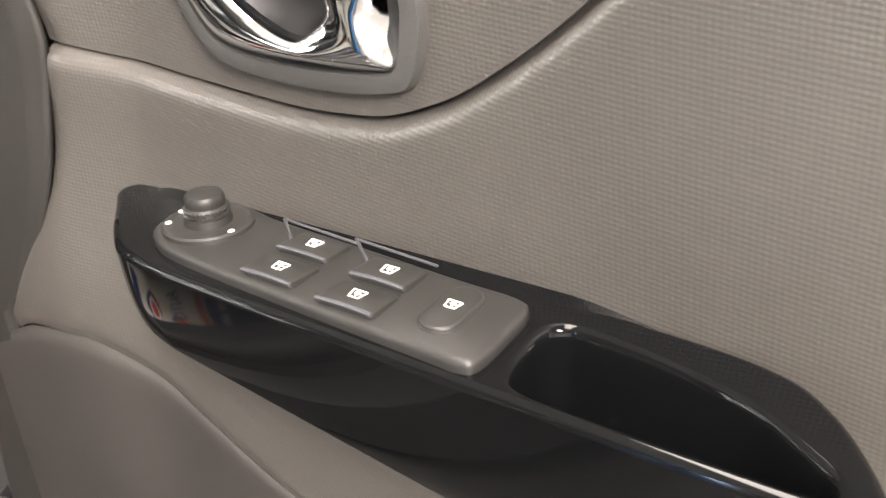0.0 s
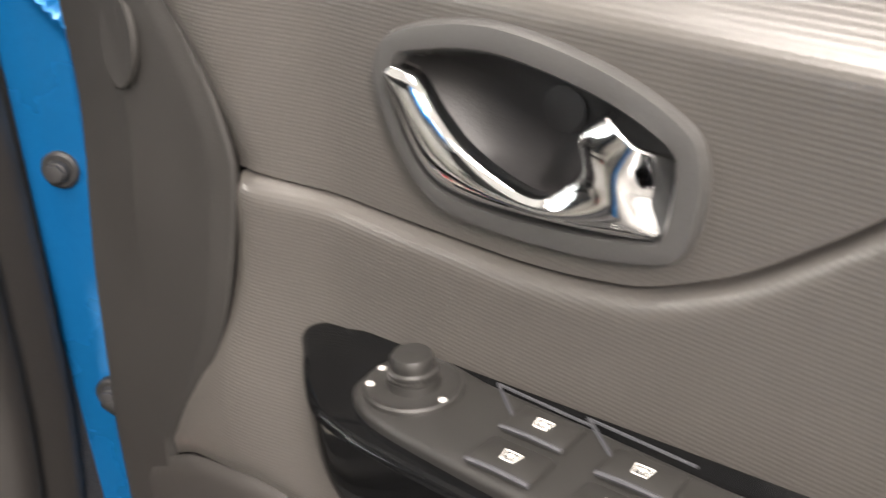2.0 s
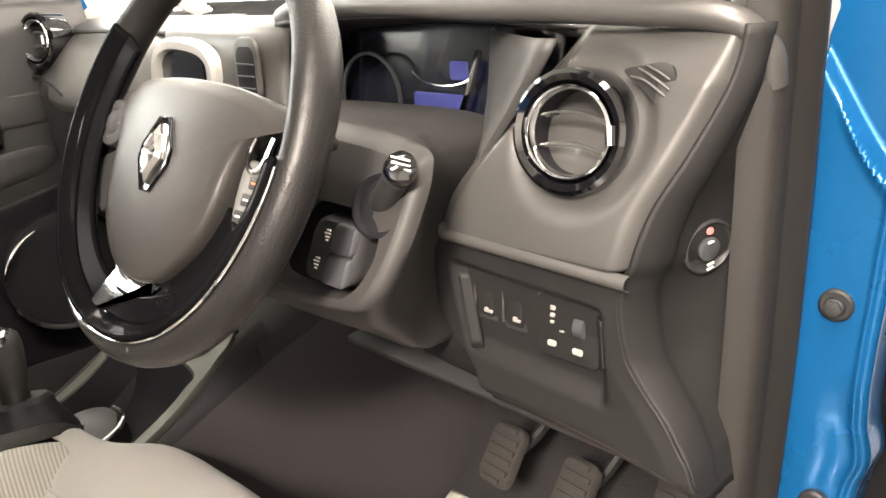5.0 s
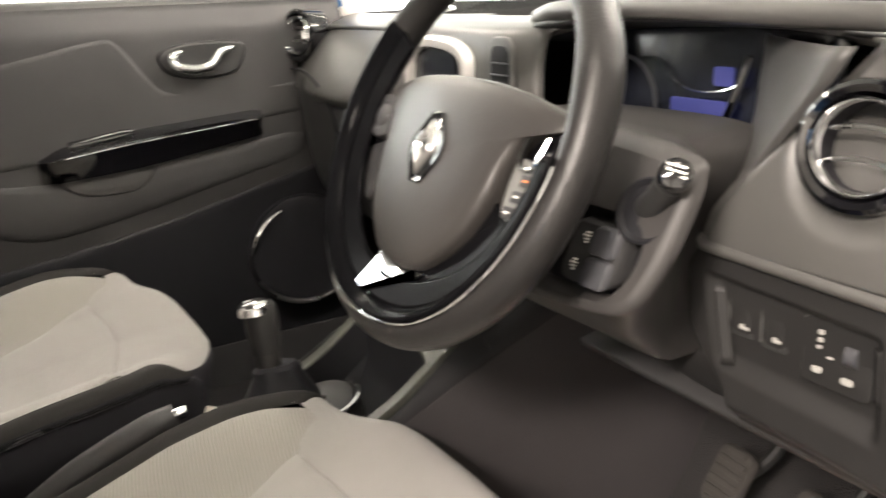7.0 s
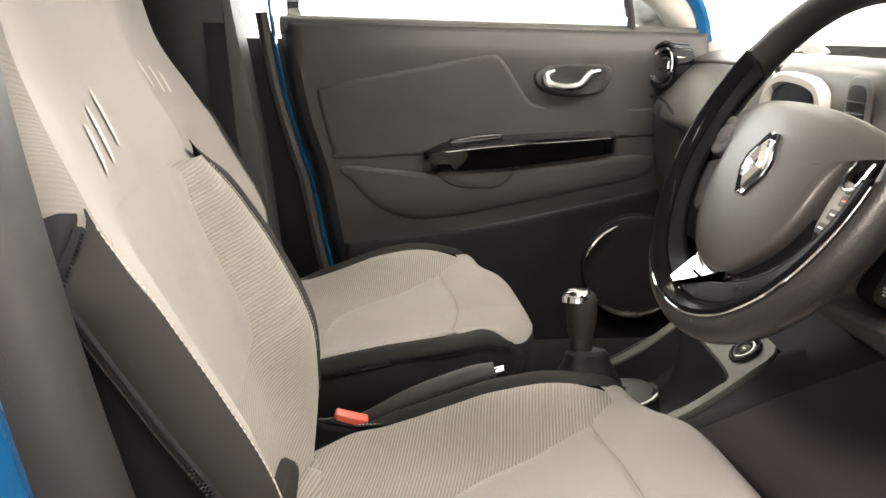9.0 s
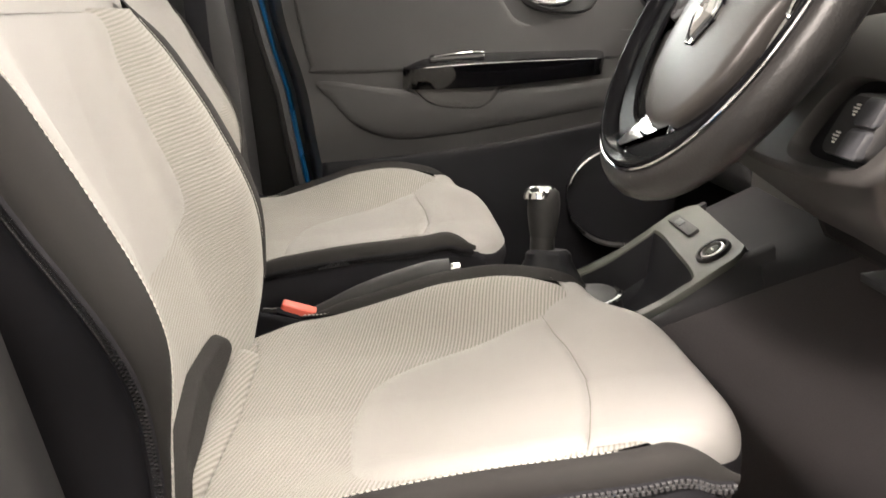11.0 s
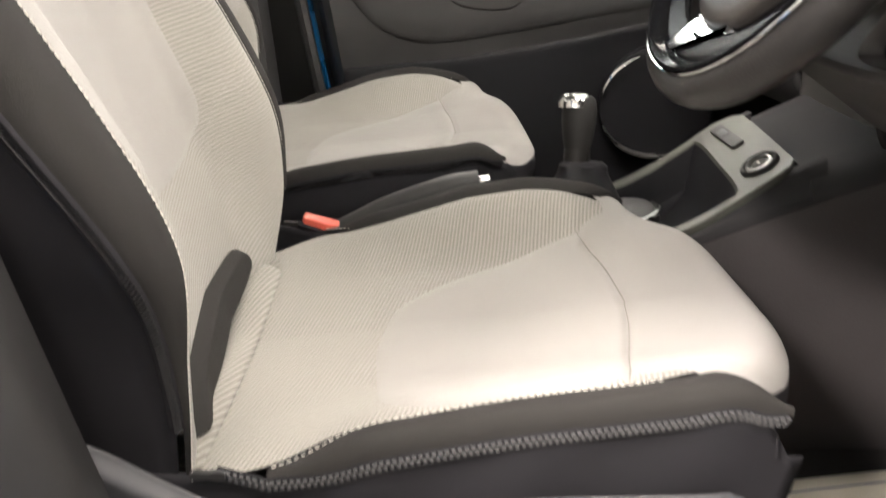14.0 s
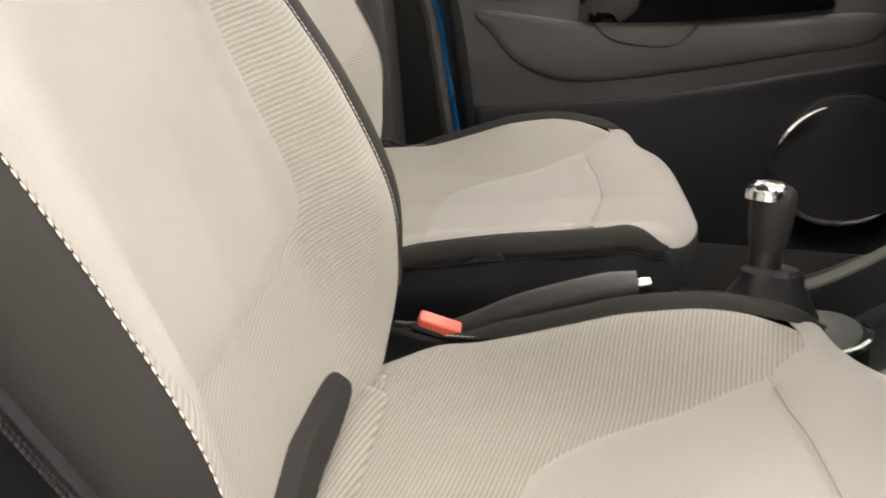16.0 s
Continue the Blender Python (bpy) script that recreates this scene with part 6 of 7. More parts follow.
def rim_body():
    loops = []
    for k in range(96):
        a = 2 * math.pi * k / 96
        c = rim_loop(a)
        out = Vector((math.cos(a), math.sin(a), 0))
        grip = 1 + 0.12 * (math.exp(-((a - 0.35) / 0.25) ** 2) + math.exp(-((a - math.pi + 0.35) / 0.25) ** 2))
        loops.append([c + out * 0.0175 * grip * math.cos(b) + Vector((0, 0, 0.0200 * grip * math.sin(b))) for b in (2 * math.pi * j / 16 for j in range(16))])
    loops.append(loops[0])
    return loft(loops, caps=False)


part("rim", rim_body(), LEATHER, wheel, "black grained leather rim")


def rim_band(a0, a1, r0, r1, h0, h1, n=60):
    return sheet(lambda u, v: (lambda a, r: rim_loop(a, dr=r - RR) + Vector((0, 0, h0 + (h1 - h0) * v + 0.0008 * math.sin(math.pi * v))))(a0 + (a1 - a0) * u, r0 + (r1 - r0) * v), n, 8)


rim_h = lambda r: 0.0200 * math.sqrt(max(0.0, 1 - ((r - RR) / 0.0175) ** 2)) if abs(r - RR) < 0.0175 else 0.0
part("gloss_insert", sheet(lambda u, v: (lambda a, r: rim_loop(a, dr=r - RR) + Vector((0, 0, max(0.003 + 0.15 * (r - 0.160), rim_h(r)) + 0.0014)))(radians(146) + radians(214) * u, 0.152 + 0.010 * smooth_step(0.68, 0.86, u) + (0.0420 - 0.010 * smooth_step(0.68, 0.86, u)) * v), 100, 16), SATIN_BLACK, wheel, "gloss black lower insert", thick=0.006)
LINE_A = np.linspace(radians(150), radians(358), 110)
part("silver_line", tube([rim_loop(a, dr=-0.0030, dn=0.0222) for a in LINE_A], [0.0015 + 0.0024 * math.exp(-((a - radians(256)) / 0.16) ** 2) for a in LINE_A], 8), CHROME, wheel, "thin silver inlay line")
for a in (radians(285), radians(40), radians(140)):
    part("rim_seam", tube([rim_loop(a, dr=0.0162 * math.cos(b), dn=0.0192 * math.sin(b)) for b in np.linspace(-0.5, 2.8, 14)], 0.0008, 5), SEAM_THREAD, wheel)
part("rim_lacing", merge(*[tube([rim_loop(a, dr=-0.0150, dn=0.007), rim_loop(a + 0.012, dr=-0.0165, dn=0.0), rim_loop(a, dr=-0.0150, dn=-0.007)], 0.0007, 5) for a in np.arange(0.75, 2.45, 0.028)]), SEAM_THREAD, wheel, "dark laced inner seam")
# airbag cover: a shield with an ear on each side
half_hub = [(0.0, 0.061), (0.045, 0.060), (0.085, 0.057), (0.125, 0.050), (0.158, 0.040), (0.163, 0.029), (0.148, 0.023), (0.122, 0.012), (0.110, -0.014), (0.104, -0.050), (0.090, -0.086), (0.066, -0.113), (0.040, -0.131)]
hubline = closed(half_hub + [(0.0, -0.138)] + [(-x, y) for x, y in reversed(half_hub[1:])], 5)
hub_loops = [[Vector((x * f, -0.030 + (y + 0.030) * f, h + 0.020 - 0.85 * (x * f) ** 2 - 0.75 * ((y + 0.030) * f) ** 2)) for x, y in hubline] for f, h in ((0.97, -0.055), (1.0, -0.040), (1.0, -0.012), (0.992, -0.0065), (0.975, -0.0025), (0.95, -0.0008), (0.85, 0.0), (0.6, 0.0), (0.3, 0.0), (0.02, 0.0))]
cover = part("airbag_cover", loft(hub_loops), AIRBAG, wheel, "brown-grey grained airbag cover")
dia = [(0, 0.034), (0.020, 0.004), (0.020, -0.004), (0, -0.034), (-0.020, -0.004), (-0.020, 0.004)]
recess = [(0.009, 0.036), (0.0285, 0.008), (0.0285, -0.008), (0.009, -0.036), (-0.009, -0.036), (-0.0285, -0.008), (-0.0285, 0.008), (-0.009, 0.036)]
part("badge_frame", loft([[Vector((x * f, y * f - 0.018, h + 0.001)) for x, y in recess] for f, h in ((1.06, 0.012), (1.0, 0.0205), (0.96, 0.0212), (0.90, 0.0200), (0.02, 0.0200))], caps=False), GLOSS, cover, "dark badge recess", sharp=30)
part("badge", loft([[Vector((x * f * 0.88, y * f * 0.86 - 0.018, h + 0.001)) for x, y in dia] for f, h in ((1.0, 0.017), (0.97, 0.0225), (0.66, 0.0265), (0.42, 0.0225), (0.40, 0.0200))], caps=False), SATIN, cover, "plain silver diamond badge", sharp=20)
# spokes with their keys
for sg in (1, -1):
    sp = part("spoke", loft([[Vector((sg * x, y, h)) for y, h in ((w0, -0.010), (w0 - 0.004, h1), (-w1 + 0.004, h1), (-w1, -0.010), (-w1, -0.022), (w0, -0.022))] for x, w0, w1, h1 in ((0.085, 0.030, 0.075, -0.012), (0.115, 0.028, 0.070, -0.012), (0.145, 0.026, 0.050, -0.008), (0.184, 0.030, 0.040, 0.000))]), SATIN_BLACK, wheel, "gloss black spoke")
    keys = closed([(0.118, -0.004), (0.150, -0.010), (0.166, -0.018), (0.158, -0.036), (0.142, -0.066), (0.126, -0.070), (0.116, -0.045)], 5)
    if sg < 0:
        dial = part("control_dial", lathe([(0.026, -0.012), (0.026, 0.001), (0.0245, 0.004), (0.021, 0.0052), (0.013, 0.0045), (0.011, 0.0060), (0.0005, 0.0064)], (-0.142, 0.006, 0.000), (0.12, 0.0, 1), 32), PLASTIC_DARK, sp, "dark round control pad")
        for k in range(4):
            part("printed_mark", block((0.005, 0.0016, 0.0006), (-0.142 + 0.0165 * math.cos(k * math.pi / 2), 0.006 + 0.0165 * math.sin(k * math.pi / 2), 0.0062), 0), PLASTIC_SHIELD, dial)
        part("spoke_keys", loft([[Vector((-x, y - 0.016, h)) for x, y in inset(keys, d)] for d, h in ((0, -0.012), (0, -0.006), (0.002, -0.004), (0.004, -0.0035))]), PLASTIC_DARK, sp, "dark lower key field")
        continue
    part("spoke_keys", loft([[Vector((x, y, h)) for x, y in inset(keys, d)] for d, h in ((0, -0.012), (0, -0.004), (0.002, -0.002), (0.004, -0.0015))]), SATIN_GREY, sp, "satin control keys")
    part("key_trim", tube(spline([(0.126, 0.022, 0.000), (0.124, 0.002, 0.002), (0.132, -0.012, 0.002), (0.146, -0.008, 0.001), (0.150, 0.018, -0.001)], 6), 0.0024, 8), CHROME, sp, "small chrome trim")
    for k in range(3):
        part("control_key", block((0.016, 0.011, 0.004), (0.142 - 0.005 * k, -0.022 - 0.015 * k, -0.001), 0.002), PLASTIC_DARK, sp, "dark control key")
        part("printed_mark", block((0.007, 0.0016, 0.0006), (0.142 - 0.005 * k, -0.022 - 0.015 * k, 0.0012), 0), ORANGE if k == 0 else ICON, sp)
loop = closed([(-0.040, -0.127), (-0.010, -0.136), (0.020, -0.137), (0.047, -0.133), (0.036, -0.146), (0.010, -0.161), (-0.015, -0.180), (-0.038, -0.196), (-0.064, -0.190), (-0.056, -0.168), (-0.046, -0.146)], 5)
part("spoke_wedge", loft([[Vector((x, y, h + 0.003 + 0.012 * smooth_step(-0.16, -0.19, y))) for x, y in inset(loop, d)] for d, h in ((0, -0.014), (0, 0.000), (0.0015, 0.0025), (0.006, 0.0045), (0.009, 0.0048))]), CHROME, wheel, "polished silver lower spoke")
part("lower_fan", rim_band(radians(262), radians(336), 0.105, 0.164, -0.012, 0.000, 30), SATIN_BLACK, wheel, "black lower fan", thick=0.004)
part("lower_spoke", loft([[Vector((x, y, h)) for x, h in ((-w, -0.008), (-w + 0.004, h1), (w - 0.004, h1), (w, -0.008), (w, -0.018), (-w, -0.018))] for y, w, h1 in ((-0.085, 0.036, -0.004), (-0.12, 0.038, 0.000), (-0.155, 0.050, 0.004), (-0.176, 0.070, 0.010))]), SATIN_BLACK, wheel, "black lower spoke")
part("hub_shaft", lathe([(0.055, -0.10), (0.06, -0.04), (0.07, -0.03)], (0, 0, 0), (0, 0, 1), 28), PLASTIC_DARK, wheel)

# ---------------------------------------------------------------- centre console
con = thing("centre_console", pose(0, 0.6, 0.3), "dark centre console with a grey trim and open bin", "centre console")


def K(x, y, z):
    return Vector((x, y - 0.6, z - 0.3))


TOPZ = line([(0.10, 0.50), (0.45, 0.505), (0.60, 0.535), (0.68, 0.567), (0.74, 0.597), (0.80, 0.640), (0.85, 0.678), (0.90, 0.705)])
HALF = line([(0.10, 0.105), (0.50, 0.115), (0.72, 0.128), (0.86, 0.132), (1.0, 0.15)])
SHOULDER_Z = lambda y: 0.596 + 0.443 * (y - 0.736)
side_loops = []
for k in range(30):
    y = 0.10 + 0.80 * k / 29
    w, t, zs = HALF(y), TOPZ(y), min(TOPZ(y) - 0.002, max(SHOULDER_Z(y), TOPZ(y) - 0.04))
    half = [(w - 0.004, t - 0.006), (w + 0.002, t - 0.010), (w + 0.012, zs - 0.001), (w + 0.022, zs - 0.004), (w + 0.028, zs - 0.014), (w + 0.040, 0.30)]
    side_loops.append([K(x, y, z) for x, z in [(-x, z) for x, z in reversed(half)] + [(-0.118, t - 0.006), (-0.112, t - 0.09), (0.112, t - 0.09), (0.118, t - 0.006)] + half])
part("console_body", loft(side_loops, caps=True), CONSOLE_DARK, con, "dark plastic console body", sharp=50)
nose = []
for k in range(10):
    y = 0.880 + 0.24 * k / 9
    w, zs = HALF(y), SHOULDER_Z(y)
    t = TOPZ(0.88) - 0.014 + 0.46 * (y - 0.88)
    half = [(w - 0.030, t), (w - 0.006, t - 0.006), (w + 0.010, (t + zs) / 2), (w + 0.022, zs), (w + 0.028, zs - 0.012), (w + 0.040, 0.30)]
    nose.append([K(x, y, z) for x, z in [(-x, z) for x, z in reversed(half)] + half])
part("console_front", loft(nose), CONSOLE_DARK, con, "dark console front under the dashboard", sharp=50)
part("tunnel_side", loft([[K(x, y, z) for x, z in ((0.10, 0.30), (0.10, SHOULDER_Z(y) - 0.03), (HALF(y) + 0.029, SHOULDER_Z(y) - 0.016), (HALF(y) + 0.036, SHOULDER_Z(y) - 0.030), (0.205, 0.30))] for y in (0.55, 0.70, 0.80, 0.90, 1.00, 1.12, 1.34)]), TUNNEL_FELT, con, "dark footwell side panel")
# grey trim frame: a U with the upright panel at its front
out_l = [(HALF(y) - 0.001, y) for y in np.linspace(0.64, 0.845, 12)]
frame_out = out_l + [(0.124, 0.858), (0.110, 0.868), (-0.06, 0.880), (-0.110, 0.882), (-0.124, 0.872)] + [(-x, y) for x, y in reversed(out_l)]
hole = [(q.x, q.y) for q in spline([(0.100, 0.655, 0), (0.108, 0.72, 0), (0.112, 0.780, 0), (0.104, 0.803, 0), (0.0, 0.812, 0), (-0.100, 0.816, 0), (-0.110, 0.80, 0), (-0.106, 0.72, 0), (-0.098, 0.66, 0), (0.0, 0.650, 0)], 6, True)]


trim_z = lambda y: TOPZ(y) + 0.002
trim = part("grey_trim", merge(ring_on(frame_out, hole, lambda a, b: K(a, b, trim_z(b))), loft([[K(a, b, trim_z(b) + h) for a, b in inset(hole, d)] for d, h in ((0, 0), (0.002, -0.004), (0.003, -0.03))], caps=False),
                               loft([[K(a, b, trim_z(b) + h) for a, b in inset(frame_out, d)] for d, h in ((0, 0), (-0.002, -0.004), (-0.002, -0.016))], caps=False)), CONSOLE_GREY, con, "satin grey-green console trim", sharp=50)
part("bin", loft([[K(a, b, trim_z(b) - 0.004 + h) for a, b in inset(hole, d)] for d, h in ((0.002, 0), (0.006, -0.03), (0.012, -0.065), (0.03, -0.075), (0.06, -0.076))], caps=False), PLASTIC_LOWER, con, "black storage bin")
slope = Vector((0, -0.60, 0.80))
soc = K(0.076, 0.838, 0.6725)
s1 = part("power_socket", lathe([(0.027, -0.004), (0.0265, 0.0025), (0.024, 0.004), (0.0215, 0.003), (0.020, -0.006), (0.0005, -0.010)], soc, slope, 36), BLACK_RUBBER, con, "round power socket")
part("socket_ring", lathe([(0.0185, -0.004), (0.0180, 0.003), (0.0155, 0.0035), (0.0150, -0.004)], soc, slope, 32, close=False), SATIN, s1, "metal socket ring")
part("socket_cap", lathe([(0.010, -0.006), (0.010, 0.002), (0.0075, 0.003), (0.0005, 0.003)], soc, slope, 20), CONSOLE_GREY, s1)
part("socket_print", plate([soc + Vector((a, b * 0.8, b * 0.6)) + slope * 0.0034 for a, b in rect(0, 0, 0.008, 0.003, 0.001, 2)], slope, 0.0004, 0.0001), ICON, s1)
slot = K(-0.060, 0.842, 0.6755)
part("card_slot", plate([slot + Vector((a, b * 0.8, b * 0.6)) + slope * 0.002 for a, b in rect(0, 0, 0.098, 0.020, 0.005, 4)], slope, 0.005, 0.001), BLACK_RUBBER, con, "dark media slot")
part("slot_plug", plate([slot + Vector((a, b * 0.8, b * 0.6)) + slope * 0.0035 for a, b in rect(-0.012, 0, 0.026, 0.012, 0.002, 3)], slope, 0.003, 0.0006), PLASTIC_SHIELD, con)
part("cup_ring", tube(spline([K(0.075, 0.615, 0.572), K(0.088, 0.65, 0.582), K(0.085, 0.69, 0.592), K(0.060, 0.715, 0.598), K(0.020, 0.718, 0.594)], 6), 0.004, 8), CHROME, con, "chrome cup holder edge")
part("cup_cover", lathe([(0.060, -0.02), (0.062, 0.0), (0.055, 0.016), (0.035, 0.024), (0.0005, 0.027)], K(0.03, 0.665, 0.565), (0, -0.3, 1), 28), BLACK_RUBBER, con)

gear = thing("gear_lever", pose(0.040, 0.6, 0.533, 0, -11, 0), "black gear lever with a chrome-topped knob and boot", "gear lever")
part("boot", loft([[Vector((r * 1.0 * math.cos(a) * (1 + 0.10 * math.sin(5 * a + h * 60)), r * math.sin(a) * 1.15 + 0.01 * (h > 0.06), h)) for a in (2 * math.pi * k / 40 for k in range(40))] for r, h in ((0.068, -0.010), (0.066, 0.020), (0.060, 0.045), (0.049, 0.070), (0.038, 0.092), (0.031, 0.106), (0.030, 0.116), (0.024, 0.122))]), PLASTIC_LOWER, gear, "black folded gaiter")
part("shaft", lathe([(0.0190, 0.075), (0.0182, 0.11), (0.0185, 0.14), (0.0205, 0.165)], (0, 0, 0), (0, 0.0, 1), 28), LEATHER, gear)
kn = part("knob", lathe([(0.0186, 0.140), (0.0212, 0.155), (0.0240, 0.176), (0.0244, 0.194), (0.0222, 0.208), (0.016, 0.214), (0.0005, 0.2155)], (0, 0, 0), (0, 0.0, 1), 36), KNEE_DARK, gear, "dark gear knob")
part("knob_cap", lathe([(0.0242, 0.1975), (0.0240, 0.2060), (0.0215, 0.2130), (0.0168, 0.2160), (0.0150, 0.2145)], (0, 0, 0), (0, -0.03, 1), 36, close=False), CHROME, kn, "chrome knob cap ring")
part("knob_plate", lathe([(0.0158, 0.2135), (0.009, 0.2165), (0.0005, 0.2172)], (0, 0, 0), (0, -0.03, 1), 28), SATIN, kn, "shift pattern plate")
part("shift_print", merge(*[tube([(x, -0.008, 0.2178), (x, 0.008, 0.2172)], 0.0006, 5) for x in (-0.006, 0, 0.006)], tube([(-0.006, 0, 0.2180), (0.006, 0, 0.2180)], 0.0006, 5)), BLACK_RUBBER, kn)

brake = thing("handbrake", pose(0.035, 0.25, 0.50), "dark handbrake lever with a silver button", "handbrake")
hb = spline([(0.0, -0.06, 0.020), (0.0, 0.03, 0.055), (0.0, 0.10, 0.088), (0.0, 0.17, 0.114), (0.0, 0.212, 0.1245)], 8)
part("grip", tube(hb, [0.010 + 0.009 * smooth_step(0, 14, k) - 0.002 * smooth_step(26, 32, k) for k in range(len(hb))], 14), PLASTIC_DARK, brake, "dark grained grip")
part("button", lathe([(0.0085, 0.0), (0.0085, 0.014), (0.0075, 0.018), (0.0005, 0.019)], (0.0, 0.209, 0.1235), (0, 0.97, 0.24), 20), CHROME, brake, "silver release button")
part("brake_gaiter", block((0.07, 0.16, 0.03), (0, -0.02, 0.014), 0.012), BLACK_RUBBER, brake)

buckle = thing("seat_belt_buckle", pose(0.077, 0.221, 0.413), "black seat belt buckle with a red button", "buckle")
part("stem", tube(spline([(0.0, -0.03, 0.0), (0.0, -0.02, 0.08), (0.003, -0.010, 0.145)], 6), 0.014, 10, flat=0.5), BLACK_RUBBER, buckle)
part("housing", loft([[Vector((x, y + 0.02 * k, z)) for x, y, z in ((-0.013, -0.024, 0.10 + 0.048 * k), (0.013, -0.024, 0.10 + 0.048 * k), (0.013, 0.030, 0.095 + 0.045 * k), (-0.013, 0.030, 0.095 + 0.045 * k))] for k in (0, 0.5, 1.0)]), BLACK_RUBBER, buckle, "black buckle housing")
part("red_button", plate([Vector((x, y, 0.1735 - 0.26 * y)) for x, y in rect(0, 0.024, 0.025, 0.048, 0.004, 3)], (0, 0.26, 1), 0.016, 0.003), RED, buckle, "red release button")

card = solo("card", plate([(-0.062 + 0.8 * a - 0.3 * b, 0.545 + 0.6 * a + 0.4 * b, 0.538 + 0.85 * b) for a, b in rect(0, 0, 0.078, 0.050, 0.003, 2)], (0.5, -0.7, 0.5), 0.0012, 0.0002), PAPER, "small white printed card by the gear lever", "card")
solo("card_print", plate([(-0.038 + 0.8 * a - 0.3 * b, 0.560 + 0.6 * a + 0.4 * b, 0.540 + 0.85 * b) for a, b in rect(0, 0, 0.024, 0.030, 0.002, 2)], (0.5, -0.7, 0.5), 0.0008, 0.0002), INK_BLUE, "dark blue printed panel on the card", "card")

# ---------------------------------------------------------------- footwell
def pedal(name, x, y, z, w, h, lean, label, ribs=6):
    p = thing(name, pose(x, y, z, lean, 0, -6), label, "pedal", "pedals")
    part("pad", loft([[Vector((x * g, yy, z * g)) for x, z in rect(0, 0, w, h, w * 0.26, 5)] for yy, g in ((0.008, 0.94), (0.006, 1.0), (-0.004, 1.0), (-0.008, 0.93))]), PEDAL_RUBBER, p, "worn brown-grey rubber pad")
    for k in range(ribs):
        part("rib", block((w * (0.80 if 0 < k < ribs - 1 else 0.55), 0.005, h / ribs * 0.50), (0, -0.0092, -h / 2 + h * (k + 0.5) / ribs), 0.0016), PEDAL_RUBBER, p)
    part("arm", tube(spline([(0.005, 0.012, 0.0), (0.01, 0.05, 0.06), (0.012, 0.07, 0.20)], 5), 0.009, 8), BLACK_RUBBER, p)
    return p


pedal("clutch_pedal", 0.385, 1.125, 0.478, 0.062, 0.092, -32, "black ribbed clutch pedal")
pedal("brake_pedal", 0.512, 1.125, 0.470, 0.060, 0.095, -32, "black ribbed brake pedal")
pedal("accelerator_pedal", 0.648, 1.13, 0.470, 0.050, 0.15, -24, "long black accelerator pedal", 8)

mat_m = pose(0.215, 1.184, 0.3045, 0, 0, 9)
paper = thing("paper_floor_mat", mat_m, "white printed paper mat on the driver floor", "floor mat")


def M(a, b, h=0.0):
    """a: to the right of its far left corner, b: towards the seat."""
    return Vector((a, -b, h + 0.0030 * math.sin(9 * a + 4 * b) * math.sin(6 * b) + 0.004))


part("sheet", sheet(lambda u, v: (lambda b: M(0.022 - 0.030 * max(0.0, 1 - b / 0.12) + (0.408 + 0.030 * max(0.0, 1 - b / 0.12)) * u, b))(-0.004 + 0.62 * v), 30, 60), PAPER, paper, "cream white paper", thick=0.0008)


def printed(name, outline, mat, h=0.0012, lab=""):
    n = len(outline)
    ca, cb = sum(p[0] for p in outline) / n, sum(p[1] for p in outline) / n
    return part(name, loft([[M(ca + (a - ca) * f, cb + (b - cb) * f, h) for a, b in outline] for f in (1.0, 0.75, 0.5, 0.25, 0.02)], caps=False), mat, paper, lab)


def arc_band(ca, cb, r0, r1, a0, a1, n=26):
    """A swoosh: a band that tapers to its ends."""
    outer = [(ca + r1 * math.cos(radians(a)), cb - r1 * math.sin(radians(a))) for a in np.linspace(a0, a1, n)]
    inner = []
    for k, a in enumerate(np.linspace(a1, a0, n)):
        t = math.sin(math.pi * k / (n - 1)) ** 0.6
        r = r1 - (r1 - r0) * t
        inner.append((ca + r * math.cos(radians(a)), cb - r * math.sin(radians(a))))
    return outer, inner


def swoosh(ca, cb, r0, r1, a0, a1, mat, h=0.0013):
    outer, inner = arc_band(ca, cb, r0, r1, a0, a1)
    inner.reverse()
    return part("printed_shape", sheet(lambda u, v: (lambda i: M(outer[i][0] + (inner[i][0] - outer[i][0]) * v, outer[i][1] + (inner[i][1] - outer[i][1]) * v, h))(int(round(u * 25))), 25, 3), mat, paper, "printed swoosh")


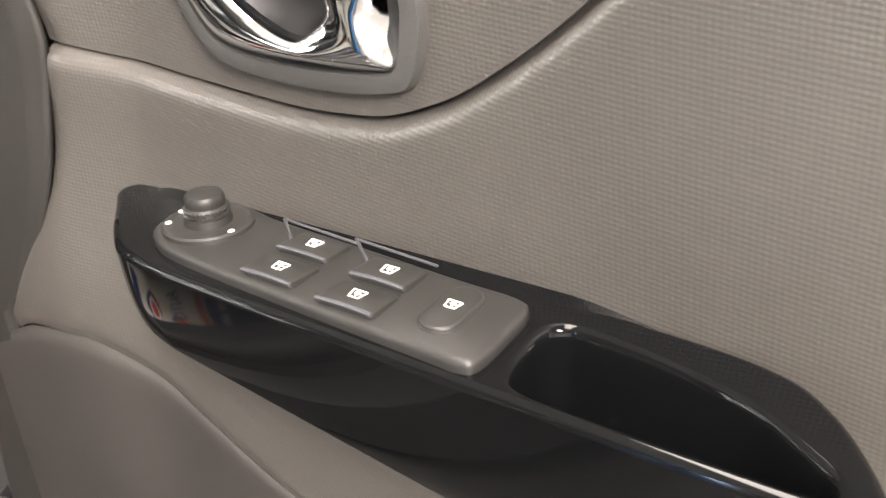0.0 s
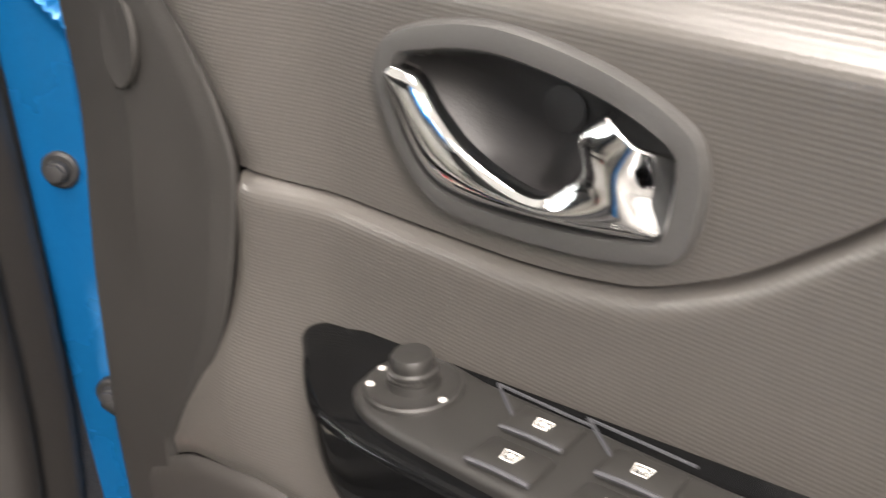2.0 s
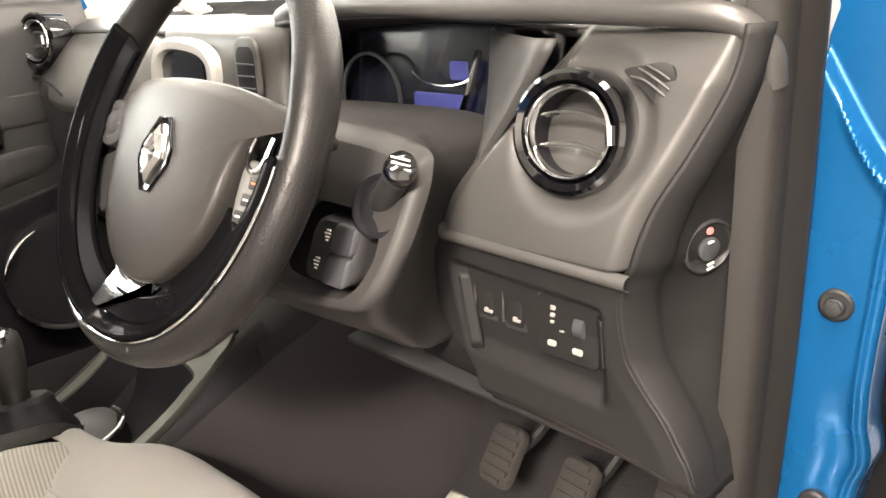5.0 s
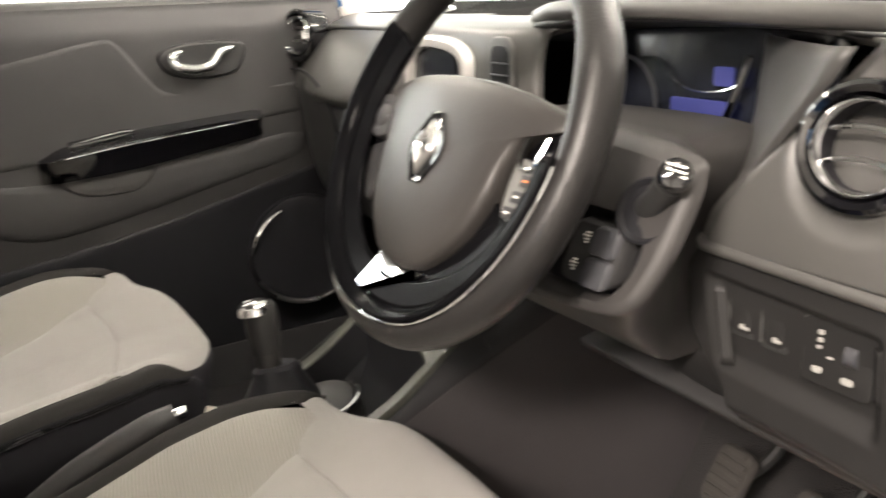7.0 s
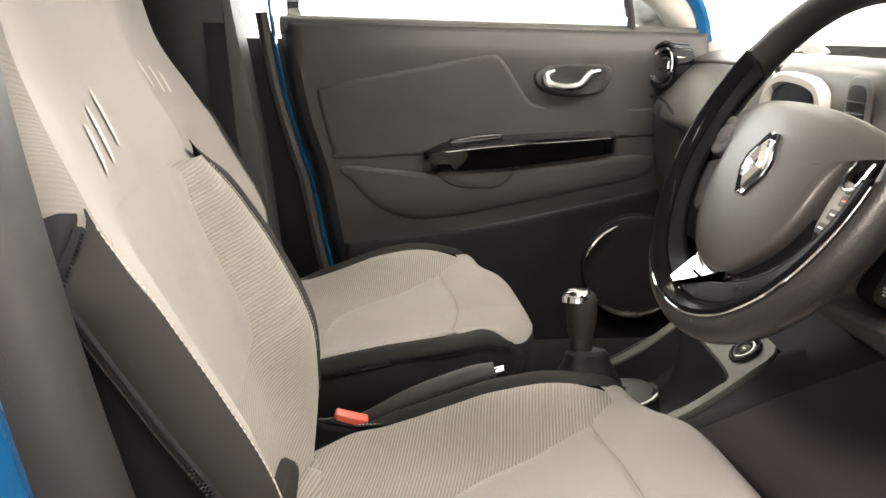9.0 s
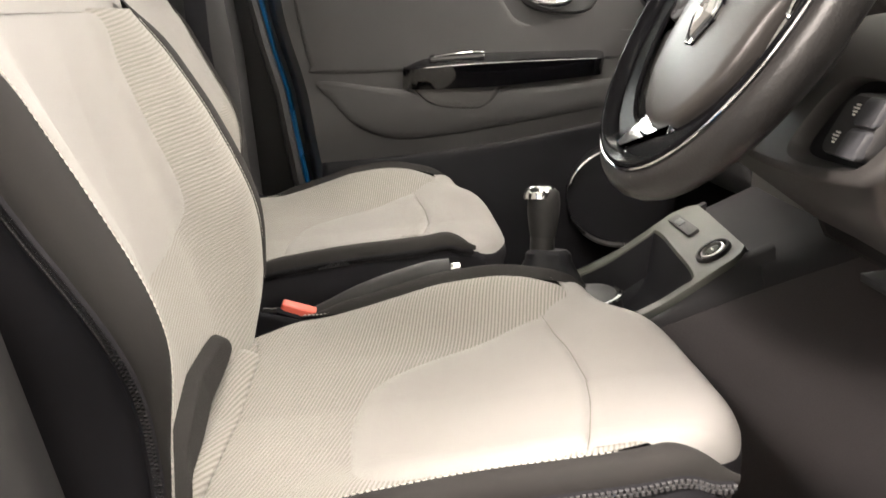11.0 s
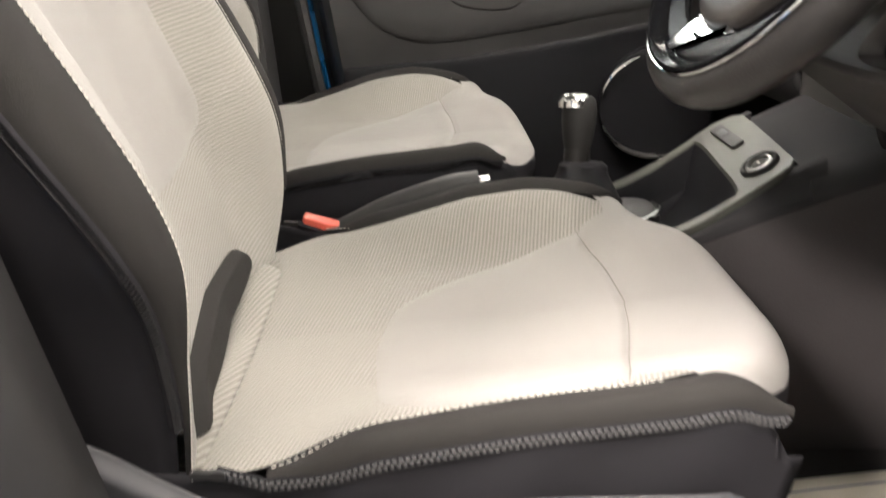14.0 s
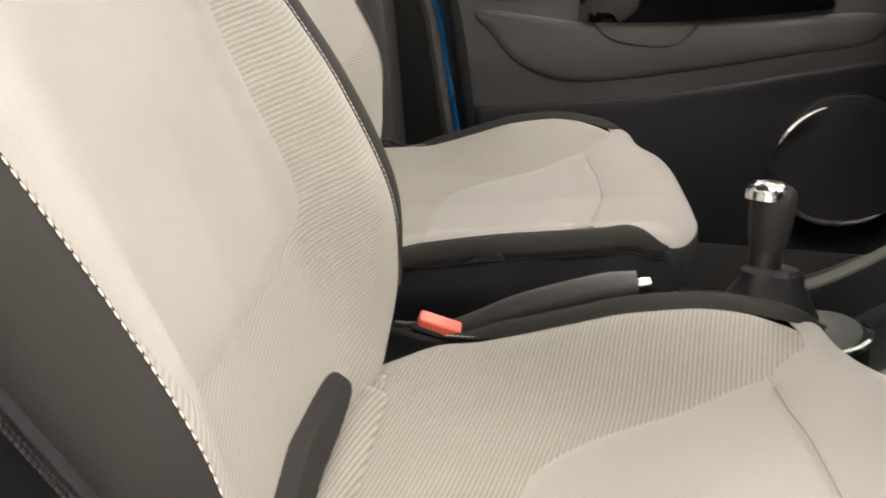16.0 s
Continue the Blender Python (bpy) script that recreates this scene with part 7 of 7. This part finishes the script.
LA, LB = 0.207, 0.268
swoosh(LA, LB, 0.062, 0.092, 20, 215, INK_BLUE)
swoosh(LA, LB, 0.084, 0.104, 165, 265, INK_RED, 0.0017)
swoosh(LA, LB, 0.066, 0.084, 160, 300, INK_BLUE, 0.0021)
printed("printed_disc", [(LA + 0.045 * math.cos(t), LB + 0.045 * math.sin(t)) for t in np.linspace(0, 2 * math.pi, 40)[:-1]], INK_RED, 0.0014, "red printed disc")
swoosh(LA, LB, 0.020, 0.034, -40, 170, PAPER)
printed("printed_border", [(0.043, 0.036), (0.418, 0.036), (0.418, 0.038), (0.043, 0.038)], INK_BLUE, 0.0012)
printed("printed_panel", [(0.046, 0.050), (0.40, 0.050), (0.40, 0.135), (0.085, 0.135), (0.060, 0.11)], INK_BLUE, 0.0012, "dark blue printed panel")
swoosh(0.232, 0.425, 0.016, 0.026, 20, 215, INK_BLUE)
swoosh(0.232, 0.425, 0.021, 0.028, 165, 280, INK_RED, 0.0017)
printed("printed_disc", [(0.232 + 0.013 * math.cos(t), 0.425 + 0.013 * math.sin(t)) for t in np.linspace(0, 2 * math.pi, 24)[:-1]], INK_RED, 0.0014)
printed("printed_border", [(0.043, 0.036), (0.0455, 0.036), (0.0455, 0.50), (0.043, 0.50)], INK_BLUE, 0.0012)
printed("printed_panel", [(0.05, 0.504), (0.42, 0.504), (0.42, 0.605), (0.05, 0.605)], INK_BLUE, 0.0012, "dark blue printed panel")
printed("printed_stripe", [(0.05, 0.484), (0.42, 0.484), (0.42, 0.498), (0.05, 0.498)], INK_RED, 0.0013, "red printed stripe")
cu = bpy.data.curves.new("printed_word", "FONT")
cu.body, cu.size, cu.extrude = "AUTO", 0.047, 0.0004
cu.shear = 0.25
cu.materials.append(INK_BLUE)
word = new("printed_word", cu)
word.parent = paper
word.matrix_local = pose(0.086, -0.448, 0.0075)
word["label"] = "dark blue printed word"
for k in range(3):
    printed("printed_bar", [(0.13 + 0.05 * k, 0.528), (0.17 + 0.05 * k, 0.528), (0.17 + 0.05 * k, 0.540), (0.13 + 0.05 * k, 0.540)], PAPER, 0.0016)
